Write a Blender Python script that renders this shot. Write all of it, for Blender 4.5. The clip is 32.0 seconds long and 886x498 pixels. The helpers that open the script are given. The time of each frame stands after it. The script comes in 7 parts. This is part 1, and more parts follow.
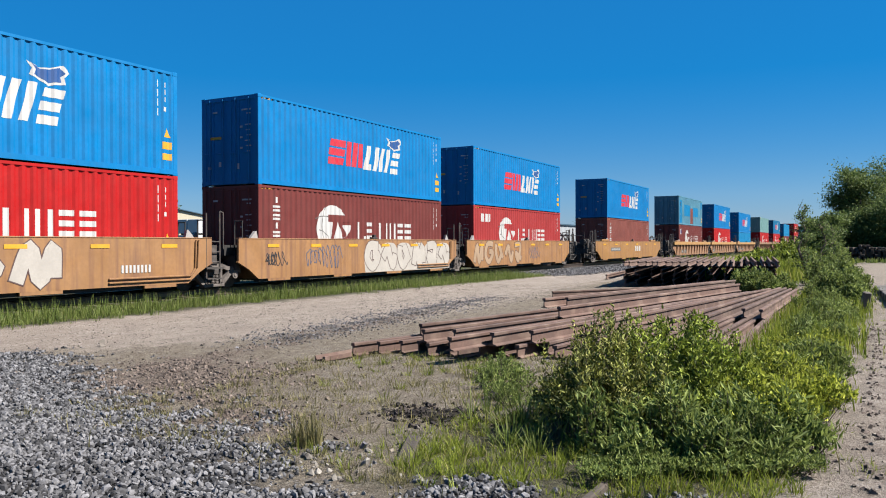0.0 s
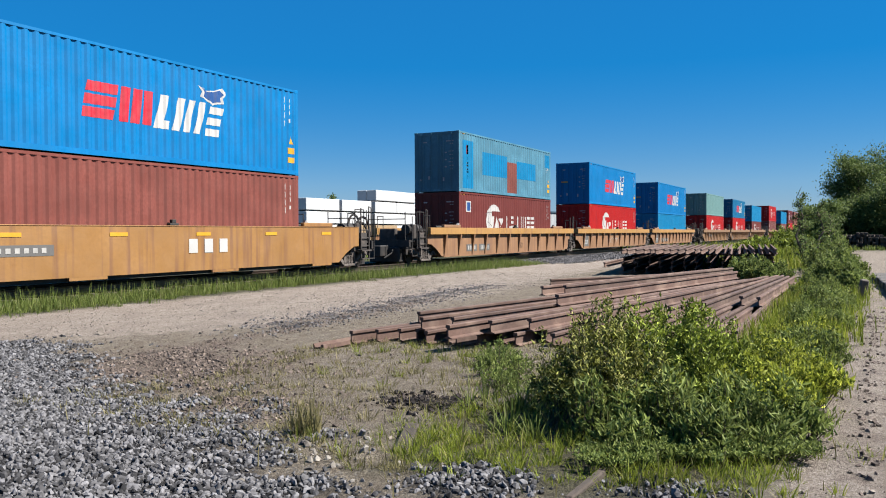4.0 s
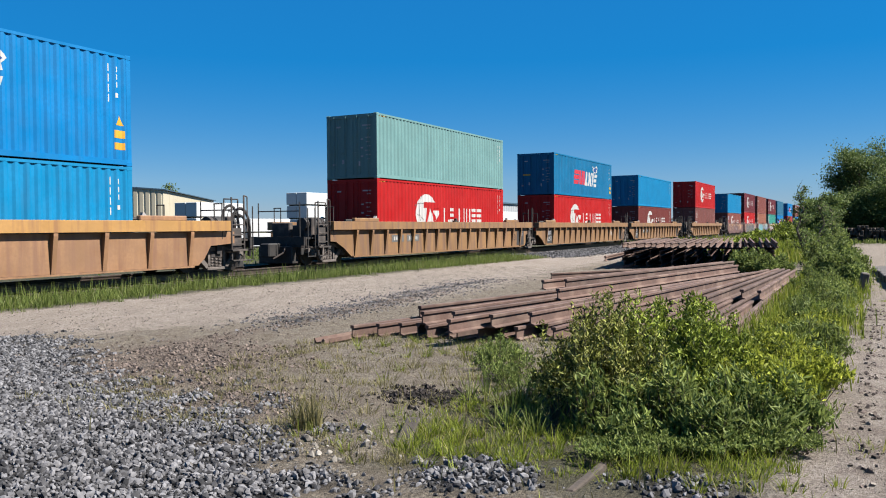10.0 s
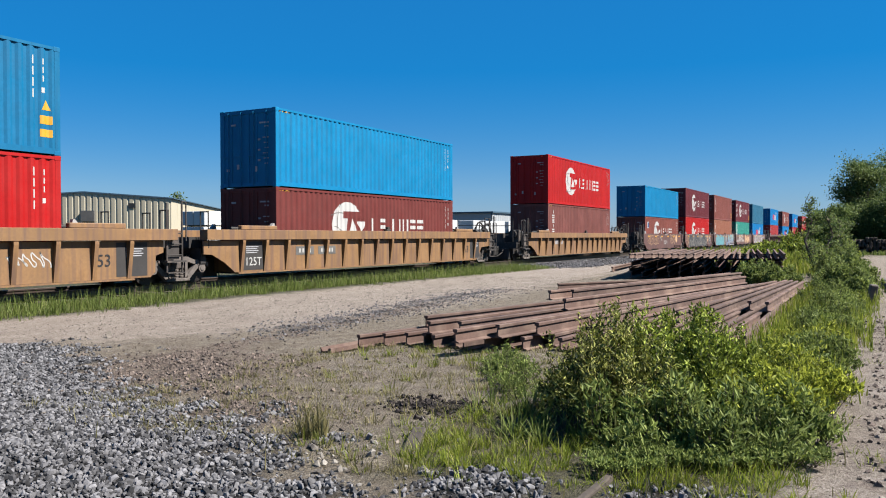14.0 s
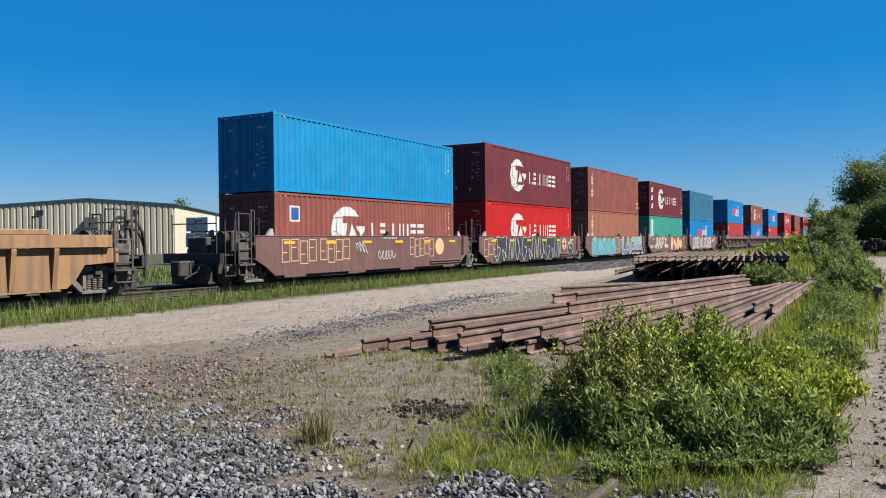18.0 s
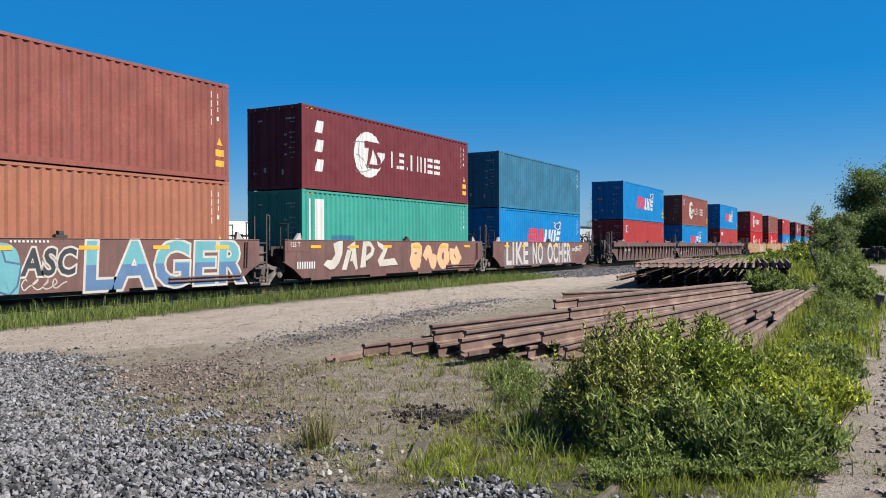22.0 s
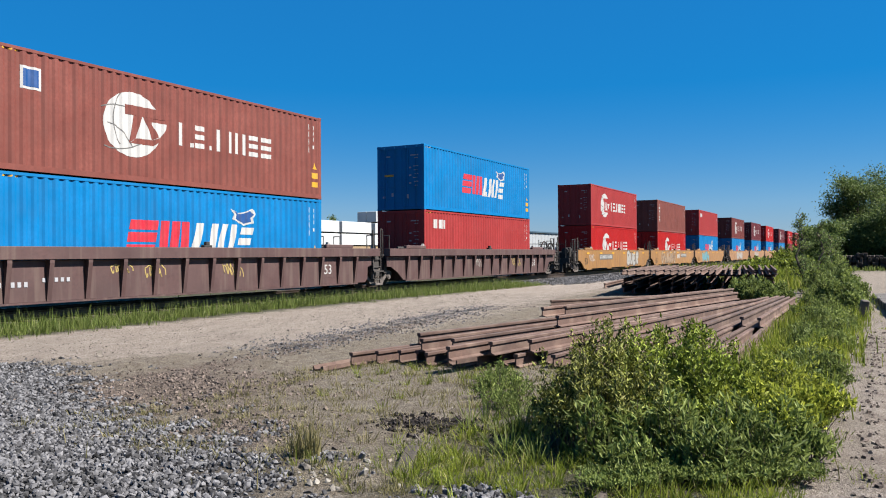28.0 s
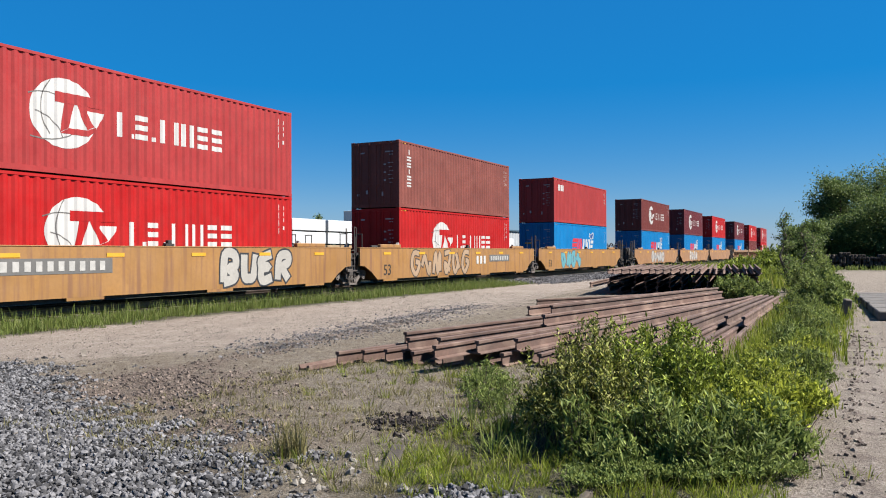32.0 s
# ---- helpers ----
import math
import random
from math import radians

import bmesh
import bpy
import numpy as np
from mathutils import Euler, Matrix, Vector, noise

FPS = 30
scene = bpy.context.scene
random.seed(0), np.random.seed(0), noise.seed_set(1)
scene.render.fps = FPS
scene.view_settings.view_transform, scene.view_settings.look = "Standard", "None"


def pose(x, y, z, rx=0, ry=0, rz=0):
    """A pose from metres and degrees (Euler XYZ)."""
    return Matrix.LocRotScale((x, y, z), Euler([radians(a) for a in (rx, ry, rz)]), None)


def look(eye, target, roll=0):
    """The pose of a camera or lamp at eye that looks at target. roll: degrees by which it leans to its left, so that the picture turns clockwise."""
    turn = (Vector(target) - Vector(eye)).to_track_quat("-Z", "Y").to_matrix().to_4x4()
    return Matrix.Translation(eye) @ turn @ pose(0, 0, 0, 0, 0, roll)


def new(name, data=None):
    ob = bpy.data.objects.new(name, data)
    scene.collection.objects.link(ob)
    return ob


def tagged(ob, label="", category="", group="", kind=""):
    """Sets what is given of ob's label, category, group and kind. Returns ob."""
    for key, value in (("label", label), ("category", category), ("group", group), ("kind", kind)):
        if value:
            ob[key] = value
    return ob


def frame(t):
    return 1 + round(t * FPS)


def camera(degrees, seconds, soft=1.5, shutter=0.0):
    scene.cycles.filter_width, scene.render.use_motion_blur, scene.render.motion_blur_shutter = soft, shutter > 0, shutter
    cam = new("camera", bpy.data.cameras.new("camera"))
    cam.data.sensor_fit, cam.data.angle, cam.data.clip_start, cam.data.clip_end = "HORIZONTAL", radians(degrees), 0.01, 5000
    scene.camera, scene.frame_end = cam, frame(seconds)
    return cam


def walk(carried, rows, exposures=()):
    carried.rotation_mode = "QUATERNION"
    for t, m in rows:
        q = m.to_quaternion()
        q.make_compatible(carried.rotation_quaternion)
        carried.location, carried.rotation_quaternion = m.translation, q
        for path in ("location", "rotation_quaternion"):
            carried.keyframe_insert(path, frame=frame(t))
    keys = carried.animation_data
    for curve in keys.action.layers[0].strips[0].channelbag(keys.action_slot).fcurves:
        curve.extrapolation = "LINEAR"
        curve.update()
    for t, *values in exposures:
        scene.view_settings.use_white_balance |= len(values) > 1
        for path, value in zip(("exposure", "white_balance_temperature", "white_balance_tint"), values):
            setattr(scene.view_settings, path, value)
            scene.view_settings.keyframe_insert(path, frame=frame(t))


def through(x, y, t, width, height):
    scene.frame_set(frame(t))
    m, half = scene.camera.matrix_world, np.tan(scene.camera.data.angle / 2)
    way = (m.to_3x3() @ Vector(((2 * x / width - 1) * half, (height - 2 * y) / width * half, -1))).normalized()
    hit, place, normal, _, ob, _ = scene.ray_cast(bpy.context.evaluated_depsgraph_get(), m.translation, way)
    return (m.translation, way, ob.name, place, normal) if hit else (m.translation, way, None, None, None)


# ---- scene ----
# ---- camera: hand-held on one spot, turning a little ----
EYE = (0.0, 0.0, 1.6)
cam = camera(57.81, 32.0, soft=1.05)


def aim(yaw, pitch, roll):
    """A camera pose at the eye: yaw to the left of +y, pitch up, roll."""
    a, b = radians(yaw), radians(pitch)
    return look(EYE, (EYE[0] - math.sin(a) * math.cos(b), EYE[1] + math.cos(a) * math.cos(b), EYE[2] + math.sin(b)), roll)


walk(cam, [
    (0, aim(-61.654, -0.292, -0.204)), (0.5, aim(-61.294, -0.392, -0.251)), (1, aim(-61.136, -0.488, -0.364)),
    (1.5, aim(-61.676, -0.627, -0.334)), (2, aim(-61.790, -0.772, -0.228)), (2.5, aim(-61.691, -0.863, -0.288)),
    (3, aim(-61.504, -0.985, -0.323)), (3.5, aim(-61.450, -1.094, -0.291)), (5.5, aim(-63.417, -1.174, -0.200)),
    (6, aim(-63.211, -1.191, -0.214)), (6.5, aim(-62.748, -1.244, -0.207)), (7, aim(-62.140, -1.293, -0.208)),
    (7.5, aim(-61.804, -1.246, -0.283)), (8, aim(-61.733, -1.350, -0.304)), (8.5, aim(-61.713, -1.430, -0.314)),
    (9, aim(-61.664, -1.485, -0.307)), (9.5, aim(-61.659, -1.547, -0.365)), (10, aim(-61.737, -1.558, -0.412)),
    (10.5, aim(-61.739, -1.571, -0.363)), (11, aim(-61.535, -1.508, -0.292)), (11.5, aim(-61.475, -1.487, -0.209)),
    (12, aim(-61.381, -1.412, -0.174)), (12.5, aim(-61.498, -1.310, -0.147)), (13, aim(-61.708, -1.215, -0.042)),
    (13.5, aim(-61.217, -1.033, -0.105)), (14, aim(-61.258, -0.859, -0.153)), (14.5, aim(-61.178, -0.788, -0.308)),
    (16.5, aim(-61.042, -0.544, -0.637)), (17, aim(-60.997, -0.582, -0.485)), (17.5, aim(-60.932, -0.569, -0.530)),
    (18, aim(-61.022, -0.560, -0.555)), (18.5, aim(-61.087, -0.559, -0.523)), (19, aim(-61.003, -0.540, -0.348)),
    (19.5, aim(-61.055, -0.479, -0.263)), (20, aim(-61.190, -0.345, -0.183)), (20.5, aim(-61.155, -0.294, -0.078)),
    (21, aim(-60.972, -0.276, -0.113)), (21.5, aim(-61.025, -0.203, -0.211)), (22, aim(-60.915, -0.194, -0.209)),
    (22.5, aim(-60.710, -0.185, -0.199)), (23, aim(-60.520, -0.153, -0.204)), (23.5, aim(-60.437, -0.080, -0.268)),
    (24, aim(-60.682, -0.051, -0.177)), (24.5, aim(-61.317, 0.035, -0.067)), (25, aim(-61.672, 0.124, -0.014)),
    (25.5, aim(-61.970, 0.204, -0.060)), (27.5, aim(-61.927, 0.315, -0.361)), (28, aim(-61.793, 0.364, -0.353)),
    (28.5, aim(-62.005, 0.386, -0.433)), (29, aim(-62.131, 0.418, -0.448)), (29.5, aim(-62.429, 0.394, -0.468)),
    (30, aim(-62.540, 0.406, -0.455)), (30.5, aim(-62.609, 0.373, -0.498)), (31, aim(-62.609, 0.398, -0.499)),
    (31.5, aim(-62.634, 0.365, -0.422)), (32, aim(-62.764, 0.290, -0.302)),
])

# ---- sky, sun, exposure ----
SUN_DIR = Vector((0.32, -0.95, 1.12)).normalized()
world = bpy.data.worlds.new("sky")
world.use_nodes = True
scene.world = world
wn = world.node_tree
sky = wn.nodes.new("ShaderNodeTexSky")
sky.sky_type = "NISHITA"
sky.sun_disc = False
sky.sun_elevation = math.asin(SUN_DIR.z)
sky.sun_rotation = math.atan2(SUN_DIR.x, SUN_DIR.y)
sky.altitude, sky.air_density, sky.dust_density, sky.ozone_density = 50, 1.0, 0.0, 3.0
deep = wn.nodes.new("ShaderNodeHueSaturation")   # the deep blue of a dry day
deep.inputs["Saturation"].default_value, deep.inputs["Value"].default_value = 1.66, 0.594
wn.links.new(sky.outputs[0], deep.inputs["Color"])
even = wn.nodes.new("ShaderNodeMix")             # and its evenness away from the sun
even.data_type = "RGBA"
even.inputs[0].default_value = 0.55
even.inputs[7].default_value = (0.131, 1.455, 4.10, 1)
wn.links.new(deep.outputs[0], even.inputs[6])
wn.links.new(even.outputs[2], wn.nodes["Background"].inputs[0])
wn.nodes["Background"].inputs[1].default_value = 0.052
sun = new("sun", bpy.data.lights.new("sun", "SUN"))
sun.data.energy, sun.data.angle, sun.data.color = 5.0, radians(0.53), (1.0, 0.95, 0.88)
sun.matrix_world = look(SUN_DIR * 60, (0, 0, 0))
scene.view_settings.exposure = 1.71

# ---- materials ----
def material(name, base, rough=0.6, metal=0.0, grain=0.0, grain_size=4.0, stain=None, stain_amount=0.0, stain_size=0.6,
             bump=0.0, bump_size=60.0, streak=False, vary=0.0, spec=0.5):
    """A procedural surface: base colour, broad mottling, stains (or streaks that run down), fine relief."""
    m = bpy.data.materials.new(name)
    m.use_nodes = True
    nt = m.node_tree
    b = nt.nodes["Principled BSDF"]
    b.inputs["Roughness"].default_value, b.inputs["Metallic"].default_value = rough, metal
    b.inputs["Specular IOR Level"].default_value = spec
    co = nt.nodes.new("ShaderNodeTexCoord")
    info = nt.nodes.new("ShaderNodeObjectInfo")
    shift = nt.nodes.new("ShaderNodeVectorMath")
    shift.operation = "MULTIPLY_ADD"
    nt.links.new(info.outputs["Random"], shift.inputs[0])
    shift.inputs[1].default_value = (37.0, 91.0, 53.0)
    nt.links.new(co.outputs["Object"], shift.inputs[2])
    place = shift.outputs[0]

    def noise_at(size, detail=4.0, stretch=(1, 1, 1)):
        mp = nt.nodes.new("ShaderNodeMapping")
        mp.inputs["Scale"].default_value = stretch
        nt.links.new(place, mp.inputs[0])
        n = nt.nodes.new("ShaderNodeTexNoise")
        n.inputs["Scale"].default_value, n.inputs["Detail"].default_value = size, detail
        nt.links.new(mp.outputs[0], n.inputs["Vector"])
        return n.outputs["Fac"]

    def mix(kind, fac, a, c):
        n = nt.nodes.new("ShaderNodeMix")
        n.data_type, n.blend_type = "RGBA", kind
        if isinstance(fac, float):
            n.inputs[0].default_value = fac
        else:
            nt.links.new(fac, n.inputs[0])
        for socket, value in ((n.inputs[6], a), (n.inputs[7], c)):
            if isinstance(value, tuple):
                socket.default_value = (*value, 1) if len(value) == 3 else value
            else:
                nt.links.new(value, socket)
        return n.outputs[2]

    def ramp(fac, lo, hi, a=0.0, c=1.0):
        n = nt.nodes.new("ShaderNodeMapRange")
        nt.links.new(fac, n.inputs[0])
        for k, v in enumerate((lo, hi, a, c)):
            n.inputs[k + 1].default_value = v
        return n.outputs[0]

    colour = base
    if grain:
        lighter, darker = tuple(min(1, v * (1 + grain)) for v in base), tuple(v * (1 - grain) for v in base)
        colour = mix("MIX", ramp(noise_at(grain_size), 0.3, 0.7), darker, lighter)
        colour = mix("MIX", ramp(noise_at(grain_size * 14, 3.0), 0.35, 0.65, 0.0, 0.5), colour, tuple(v * (1 - grain * 1.3) for v in base))
    if stain:
        stretch = (6.0, 6.0, 0.35) if streak else (1, 1, 1)
        lo = 0.62 - 0.3 * stain_amount
        colour = mix("MIX", ramp(noise_at(stain_size, 6.0, stretch), lo, lo + 0.18, 0.0, 0.85), colour, stain)
    if vary:
        hsv = nt.nodes.new("ShaderNodeHueSaturation")
        if isinstance(colour, tuple):
            hsv.inputs["Color"].default_value = (*colour, 1)
        else:
            nt.links.new(colour, hsv.inputs["Color"])
        nt.links.new(ramp(info.outputs["Random"], 0, 1, 1 - vary, 1 + vary), hsv.inputs["Value"])
        colour = hsv.outputs[0]
    if isinstance(colour, tuple):
        b.inputs["Base Color"].default_value = (*colour, 1)
    else:
        nt.links.new(colour, b.inputs["Base Color"])
    nt.links.new(ramp(noise_at(grain_size * 2.5), 0.3, 0.7, max(0, rough - 0.1), min(1, rough + 0.12)), b.inputs["Roughness"])
    if bump:
        bp = nt.nodes.new("ShaderNodeBump")
        bp.inputs["Strength"].default_value, bp.inputs["Distance"].default_value = bump, 0.02
        nt.links.new(noise_at(bump_size, 5.0), bp.inputs["Height"])
        nt.links.new(bp.outputs[0], b.inputs["Normal"])
    return m


def paint(name, base, dirt=0.35, fade=0.12):
    return material(name, base, 0.5, 0, fade, 0.9, tuple(0.74 * v + 0.003 for v in base), dirt * 0.7, 0.9, 0.05, 25, True, 0.0, 0.16)


PAINT = {
    "faded": paint("container_faded_blue", (0.0032, 0.08, 0.168), 0.3),
    "blue": paint("container_blue", (0.0006, 0.098, 0.25), 0.2),
    "sky": paint("container_sky_blue", (0.002, 0.112, 0.235), 0.3),
    "teal": paint("container_teal", (0.051, 0.140, 0.196), 0.6, 0.25),
    "slate": paint("container_slate_blue", (0.017, 0.083, 0.14), 0.6, 0.25),
    "red": paint("container_red", (0.227, 0.00634, 0.00634), 0.2),
    "crimson": paint("container_crimson", (0.192, 0.021, 0.021), 0.3),
    "brown": paint("container_brown", (0.0887, 0.0211, 0.0185), 0.3),
    "maroon": paint("container_maroon", (0.0713, 0.0132, 0.0169), 0.3),
    "rust": paint("container_rust_red", (0.122, 0.0385, 0.0306), 0.4, 0.2),
    "pink": paint("container_faded_brown", (0.11, 0.0401, 0.0348), 0.6, 0.25),
    "orange": paint("container_orange_brown", (0.163, 0.0649, 0.0407), 0.35),
    "mint": paint("container_mint_green", (0.088, 0.168, 0.166), 0.3),
    "green": paint("container_green", (0.0206, 0.146, 0.118), 0.3),
}
CAR = {
    "yellow": material("car_yellow_paint", (0.182, 0.0911, 0.0341), 0.55, 0, 0.15, 0.7, (0.112, 0.0529, 0.0265), 0.5, 1.0, 0.08, 20, True),
    "amber": material("car_amber_paint", (0.181, 0.0903, 0.0252), 0.55, 0, 0.12, 0.7, (0.112, 0.0517, 0.0235), 0.4, 1.0, 0.08, 20, True),
    "peach": material("car_faded_orange_paint", (0.168, 0.0882, 0.0412), 0.6, 0, 0.2, 0.8, (0.118, 0.0588, 0.0323), 0.5, 1.0, 0.08, 20, True),
    "ochre": material("car_ochre_paint", (0.235, 0.126, 0.0353), 0.55, 0, 0.12, 0.7, (0.147, 0.0706, 0.0294), 0.35, 1.0, 0.08, 20, True),
    "tan": material("car_tan_paint", (0.148, 0.0777, 0.0289), 0.65, 0, 0.2, 0.9, (0.0853, 0.0453, 0.027), 0.55, 1.0, 0.08, 20, True),
    "oxide": material("car_oxide_paint", (0.0676, 0.027, 0.0229), 0.65, 0, 0.2, 0.9, (0.0412, 0.0212, 0.0176), 0.5, 1.0, 0.08, 20, True),
    "umber": material("car_umber_paint", (0.0482, 0.0223, 0.0206), 0.65, 0, 0.2, 0.9, (0.0706, 0.0441, 0.0365), 0.35, 1.0, 0.08, 20, True),
}
WHITE = material("white_paint", (0.295, 0.291, 0.283), 0.5, 0, 0.05, 2.0, (0.325, 0.325, 0.314), 0.1, 2.0)
SIGN_RED = material("sign_red_paint", (0.303, 0.00866, 0.0189), 0.5, 0, 0.05, 2.0)
SIGN_YELLOW = material("sign_yellow_paint", (0.368, 0.189, 0.00812), 0.5, 0, 0.1, 2.0)
SIGN_NAVY = material("sign_navy_paint", (0.00433, 0.0379, 0.135), 0.5, 0, 0.05, 2.0)
BLACK = material("black_paint", (0.0118, 0.0118, 0.013), 0.5, 0, 0.2, 3.0)
STENCIL = material("worn_stencil_paint", (0.237, 0.237, 0.253), 0.6, 0, 0.2, 6.0)
GREY = material("grey_paint", (0.0708, 0.0679, 0.0649), 0.6, 0, 0.15, 2.0)
STEEL = material("dark_steel", (0.0106, 0.00886, 0.00827), 0.7, 0.0, 0.3, 3.0, (0.0295, 0.0177, 0.013), 0.3, 3.0, 0.1, 40)
TRUCK_STEEL = material("dusty_truck_steel", (0.0295, 0.0242, 0.0218), 0.85, 0, 0.3, 3.0, (0.0708, 0.0543, 0.0461), 0.4, 3.0, 0.1, 40)
FRAME_STEEL = material("dusty_side_frame_steel", (0.0861, 0.0722, 0.064), 0.9, 0, 0.3, 4.0, (0.0369, 0.0295, 0.0254), 0.4, 5.0, 0.15, 40)
WHEEL_STEEL = material("wheel_steel", (0.0354, 0.0295, 0.0266), 0.45, 0.7, 0.3, 4.0)
RUST = material("rusty_rail", (0.0679, 0.0372, 0.0277), 0.85, 0.0, 0.3, 1.5, (0.112, 0.0738, 0.0561), 0.45, 2.5, 0.25, 60, False, 0.22)
RAIL_TOP_STEEL = material("rail_steel", (0.0708, 0.0531, 0.0443), 0.4, 0.6, 0.2, 3.0)
TIMBER = material("old_timber", (0.0413, 0.0307, 0.0236), 0.9, 0, 0.3, 2.0, (0.0295, 0.0236, 0.0177), 0.4, 3.0, 0.4, 30, False, 0.2)
TIMBER_GREY = material("grey_timber", (0.0768, 0.0649, 0.0531), 0.9, 0, 0.3, 2.0, (0.0413, 0.0325, 0.0266), 0.4, 3.0, 0.4, 30, False, 0.2)

PALE_TIMBER = material("bleached_timber", (0.0697, 0.0631, 0.0574), 0.9, 0, 0.25, 2.0, (0.0984, 0.082, 0.0697), 0.4, 3.0, 0.4, 30, False, 0.15)

# ---- mesh helpers ----
def box(bm, x0, x1, y0, y1, z0, z1, bevel=0.0):
    v = [bm.verts.new(p) for p in ((x0, y0, z0), (x1, y0, z0), (x1, y1, z0), (x0, y1, z0), (x0, y0, z1), (x1, y0, z1), (x1, y1, z1), (x0, y1, z1))]
    faces = [bm.faces.new([v[i] for i in q]) for q in ((3, 2, 1, 0), (4, 5, 6, 7), (0, 1, 5, 4), (1, 2, 6, 5), (2, 3, 7, 6), (3, 0, 4, 7))]
    if bevel:
        bmesh.ops.bevel(bm, geom=list({e for q in faces for e in q.edges}), offset=bevel, segments=1, affect="EDGES")


def boxes(*specs, bevel=0.0):
    bm = bmesh.new()
    for q in specs:
        box(bm, *q, bevel=bevel)
    return bm


def prism(outline, y0, y1, axis="y"):
    """An outline of (a, b) pairs drawn out from y0 to y1: (x, z) along y, (y, z) along x, or (x, y) along z."""
    bm = bmesh.new()
    put = {"y": lambda a, b, c: (a, c, b), "x": lambda a, b, c: (c, a, b), "z": lambda a, b, c: (a, b, c)}[axis]
    lo, hi = ([bm.verts.new(put(a, b, c)) for a, b in outline] for c in (y0, y1))
    bm.faces.new(lo)
    bm.faces.new(hi[::-1])
    for i in range(len(lo)):
        j = (i + 1) % len(lo)
        bm.faces.new((lo[j], lo[i], hi[i], hi[j]))
    bmesh.ops.recalc_face_normals(bm, faces=bm.faces)
    return bm


def rod(bm, a, b, r, n=8):
    """A round bar from a to b."""
    a, b = Vector(a), Vector(b)
    m = Matrix.Translation((a + b) / 2) @ (b - a).to_track_quat("Z", "Y").to_matrix().to_4x4()
    bmesh.ops.create_cone(bm, cap_ends=True, segments=n, radius1=r, radius2=r, depth=(b - a).length, matrix=m)


def rods(*specs, n=8):
    bm = bmesh.new()
    for a, b, r in specs:
        rod(bm, a, b, r, n)
    return bm


def data_of(name, bm, mat, smooth=False):
    me = bpy.data.meshes.new(name)
    bm.to_mesh(me)
    bm.free()
    if smooth:
        me.polygons.foreach_set("use_smooth", [True] * len(me.polygons))
    for one in mat if isinstance(mat, (list, tuple)) else [mat]:
        me.materials.append(one)
    return me


MESHES = {}


def shared(key, make, mat, smooth=False):
    """One mesh for all pieces that look alike."""
    full = (key, mat.name)
    if full not in MESHES:
        MESHES[full] = data_of(key.split("/")[0], make(), mat, smooth)
    return MESHES[full]


def part(name, bm, mat, parent, label="", at=None):
    """Links a bmesh, or a mesh that is there already, as one object under a thing or a part."""
    me = bm if isinstance(bm, bpy.types.Mesh) else data_of(name, bm, mat)
    ob = new(name, me)
    ob.parent = parent
    if at is not None:
        ob.matrix_local = at if isinstance(at, Matrix) else Matrix.Translation(at)
    return tagged(ob, label)


def thing(name, label, category, group="", at=(0, 0, 0), kind=""):
    ob = new(name)
    ob.empty_display_size = 0.2
    ob.matrix_world = at if isinstance(at, Matrix) else Matrix.Translation(at)
    return tagged(ob, label, category, group, kind)


def sheet(verts, faces, name, mat, smooth=False):
    me = bpy.data.meshes.new(name)
    me.from_pydata(verts, [], faces)
    for one in mat if isinstance(mat, (list, tuple)) else [mat]:
        me.materials.append(one)
    if smooth:
        me.polygons.foreach_set("use_smooth", [True] * len(me.polygons))
    me.update()
    return me


def words(name, text, size, mat, parent, at, bold=0.0):
    """Readable writing, laid on a side that faces -y; at is the lower left corner."""
    cu = bpy.data.curves.new(name, "FONT")
    cu.body, cu.size, cu.extrude, cu.resolution_u, cu.offset = text, size, 0.002, 3, bold
    tmp = bpy.data.objects.new(name, cu)
    me = bpy.data.meshes.new_from_object(tmp)
    bpy.data.objects.remove(tmp)
    me.materials.clear()
    me.materials.append(mat)
    ob = new(name, me)
    ob.parent = parent
    ob.matrix_local = Matrix.Translation(at) @ pose(0, 0, 0, 90, 0, 0)
    return ob

# ---- the train ----
TRACK_Y, RAIL_Z = 18.49, 0.30          # centre line of the track, top of the rails
C_LEN, C_WID, HIGH, LOW = 12.192, 2.438, 2.896, 2.591
WELL_Z = RAIL_Z + 0.36                 # floor of the wells


def travelled(t):
    """Metres that the train has rolled by t seconds; it slows a little, and lags for a while as the slack runs in."""
    u = t / 32.0
    lag = float(np.interp(t, (9.6, 10.9, 14.2, 17.6), (0.0, 0.45, 0.45, 0.0)))
    return -lag + 380.38 * u + 21.98 * u**2 - 102.84 * u**3 + 109.24 * u**4 - 40.94 * u**5


RIB = 0.2784


def rib_depth(x):
    """How far the corrugated side lies behind its outermost face, at x from the left end."""
    f = (x / RIB) % 1.0
    if f < 0.26:
        return 0.0
    if f < 0.5:
        return 0.034 * (f - 0.26) / 0.24
    if f < 0.76:
        return 0.034
    return 0.034 * (1 - (f - 0.76) / 0.24)


def rib_breaks(x0, x1):
    out = [x0, x1]
    for k in range(int(x0 / RIB) - 1, int(x1 / RIB) + 2):
        out += [x for f in (0.0, 0.26, 0.5, 0.76) if x0 < (x := (k + f) * RIB) < x1]
    return sorted(set(out))


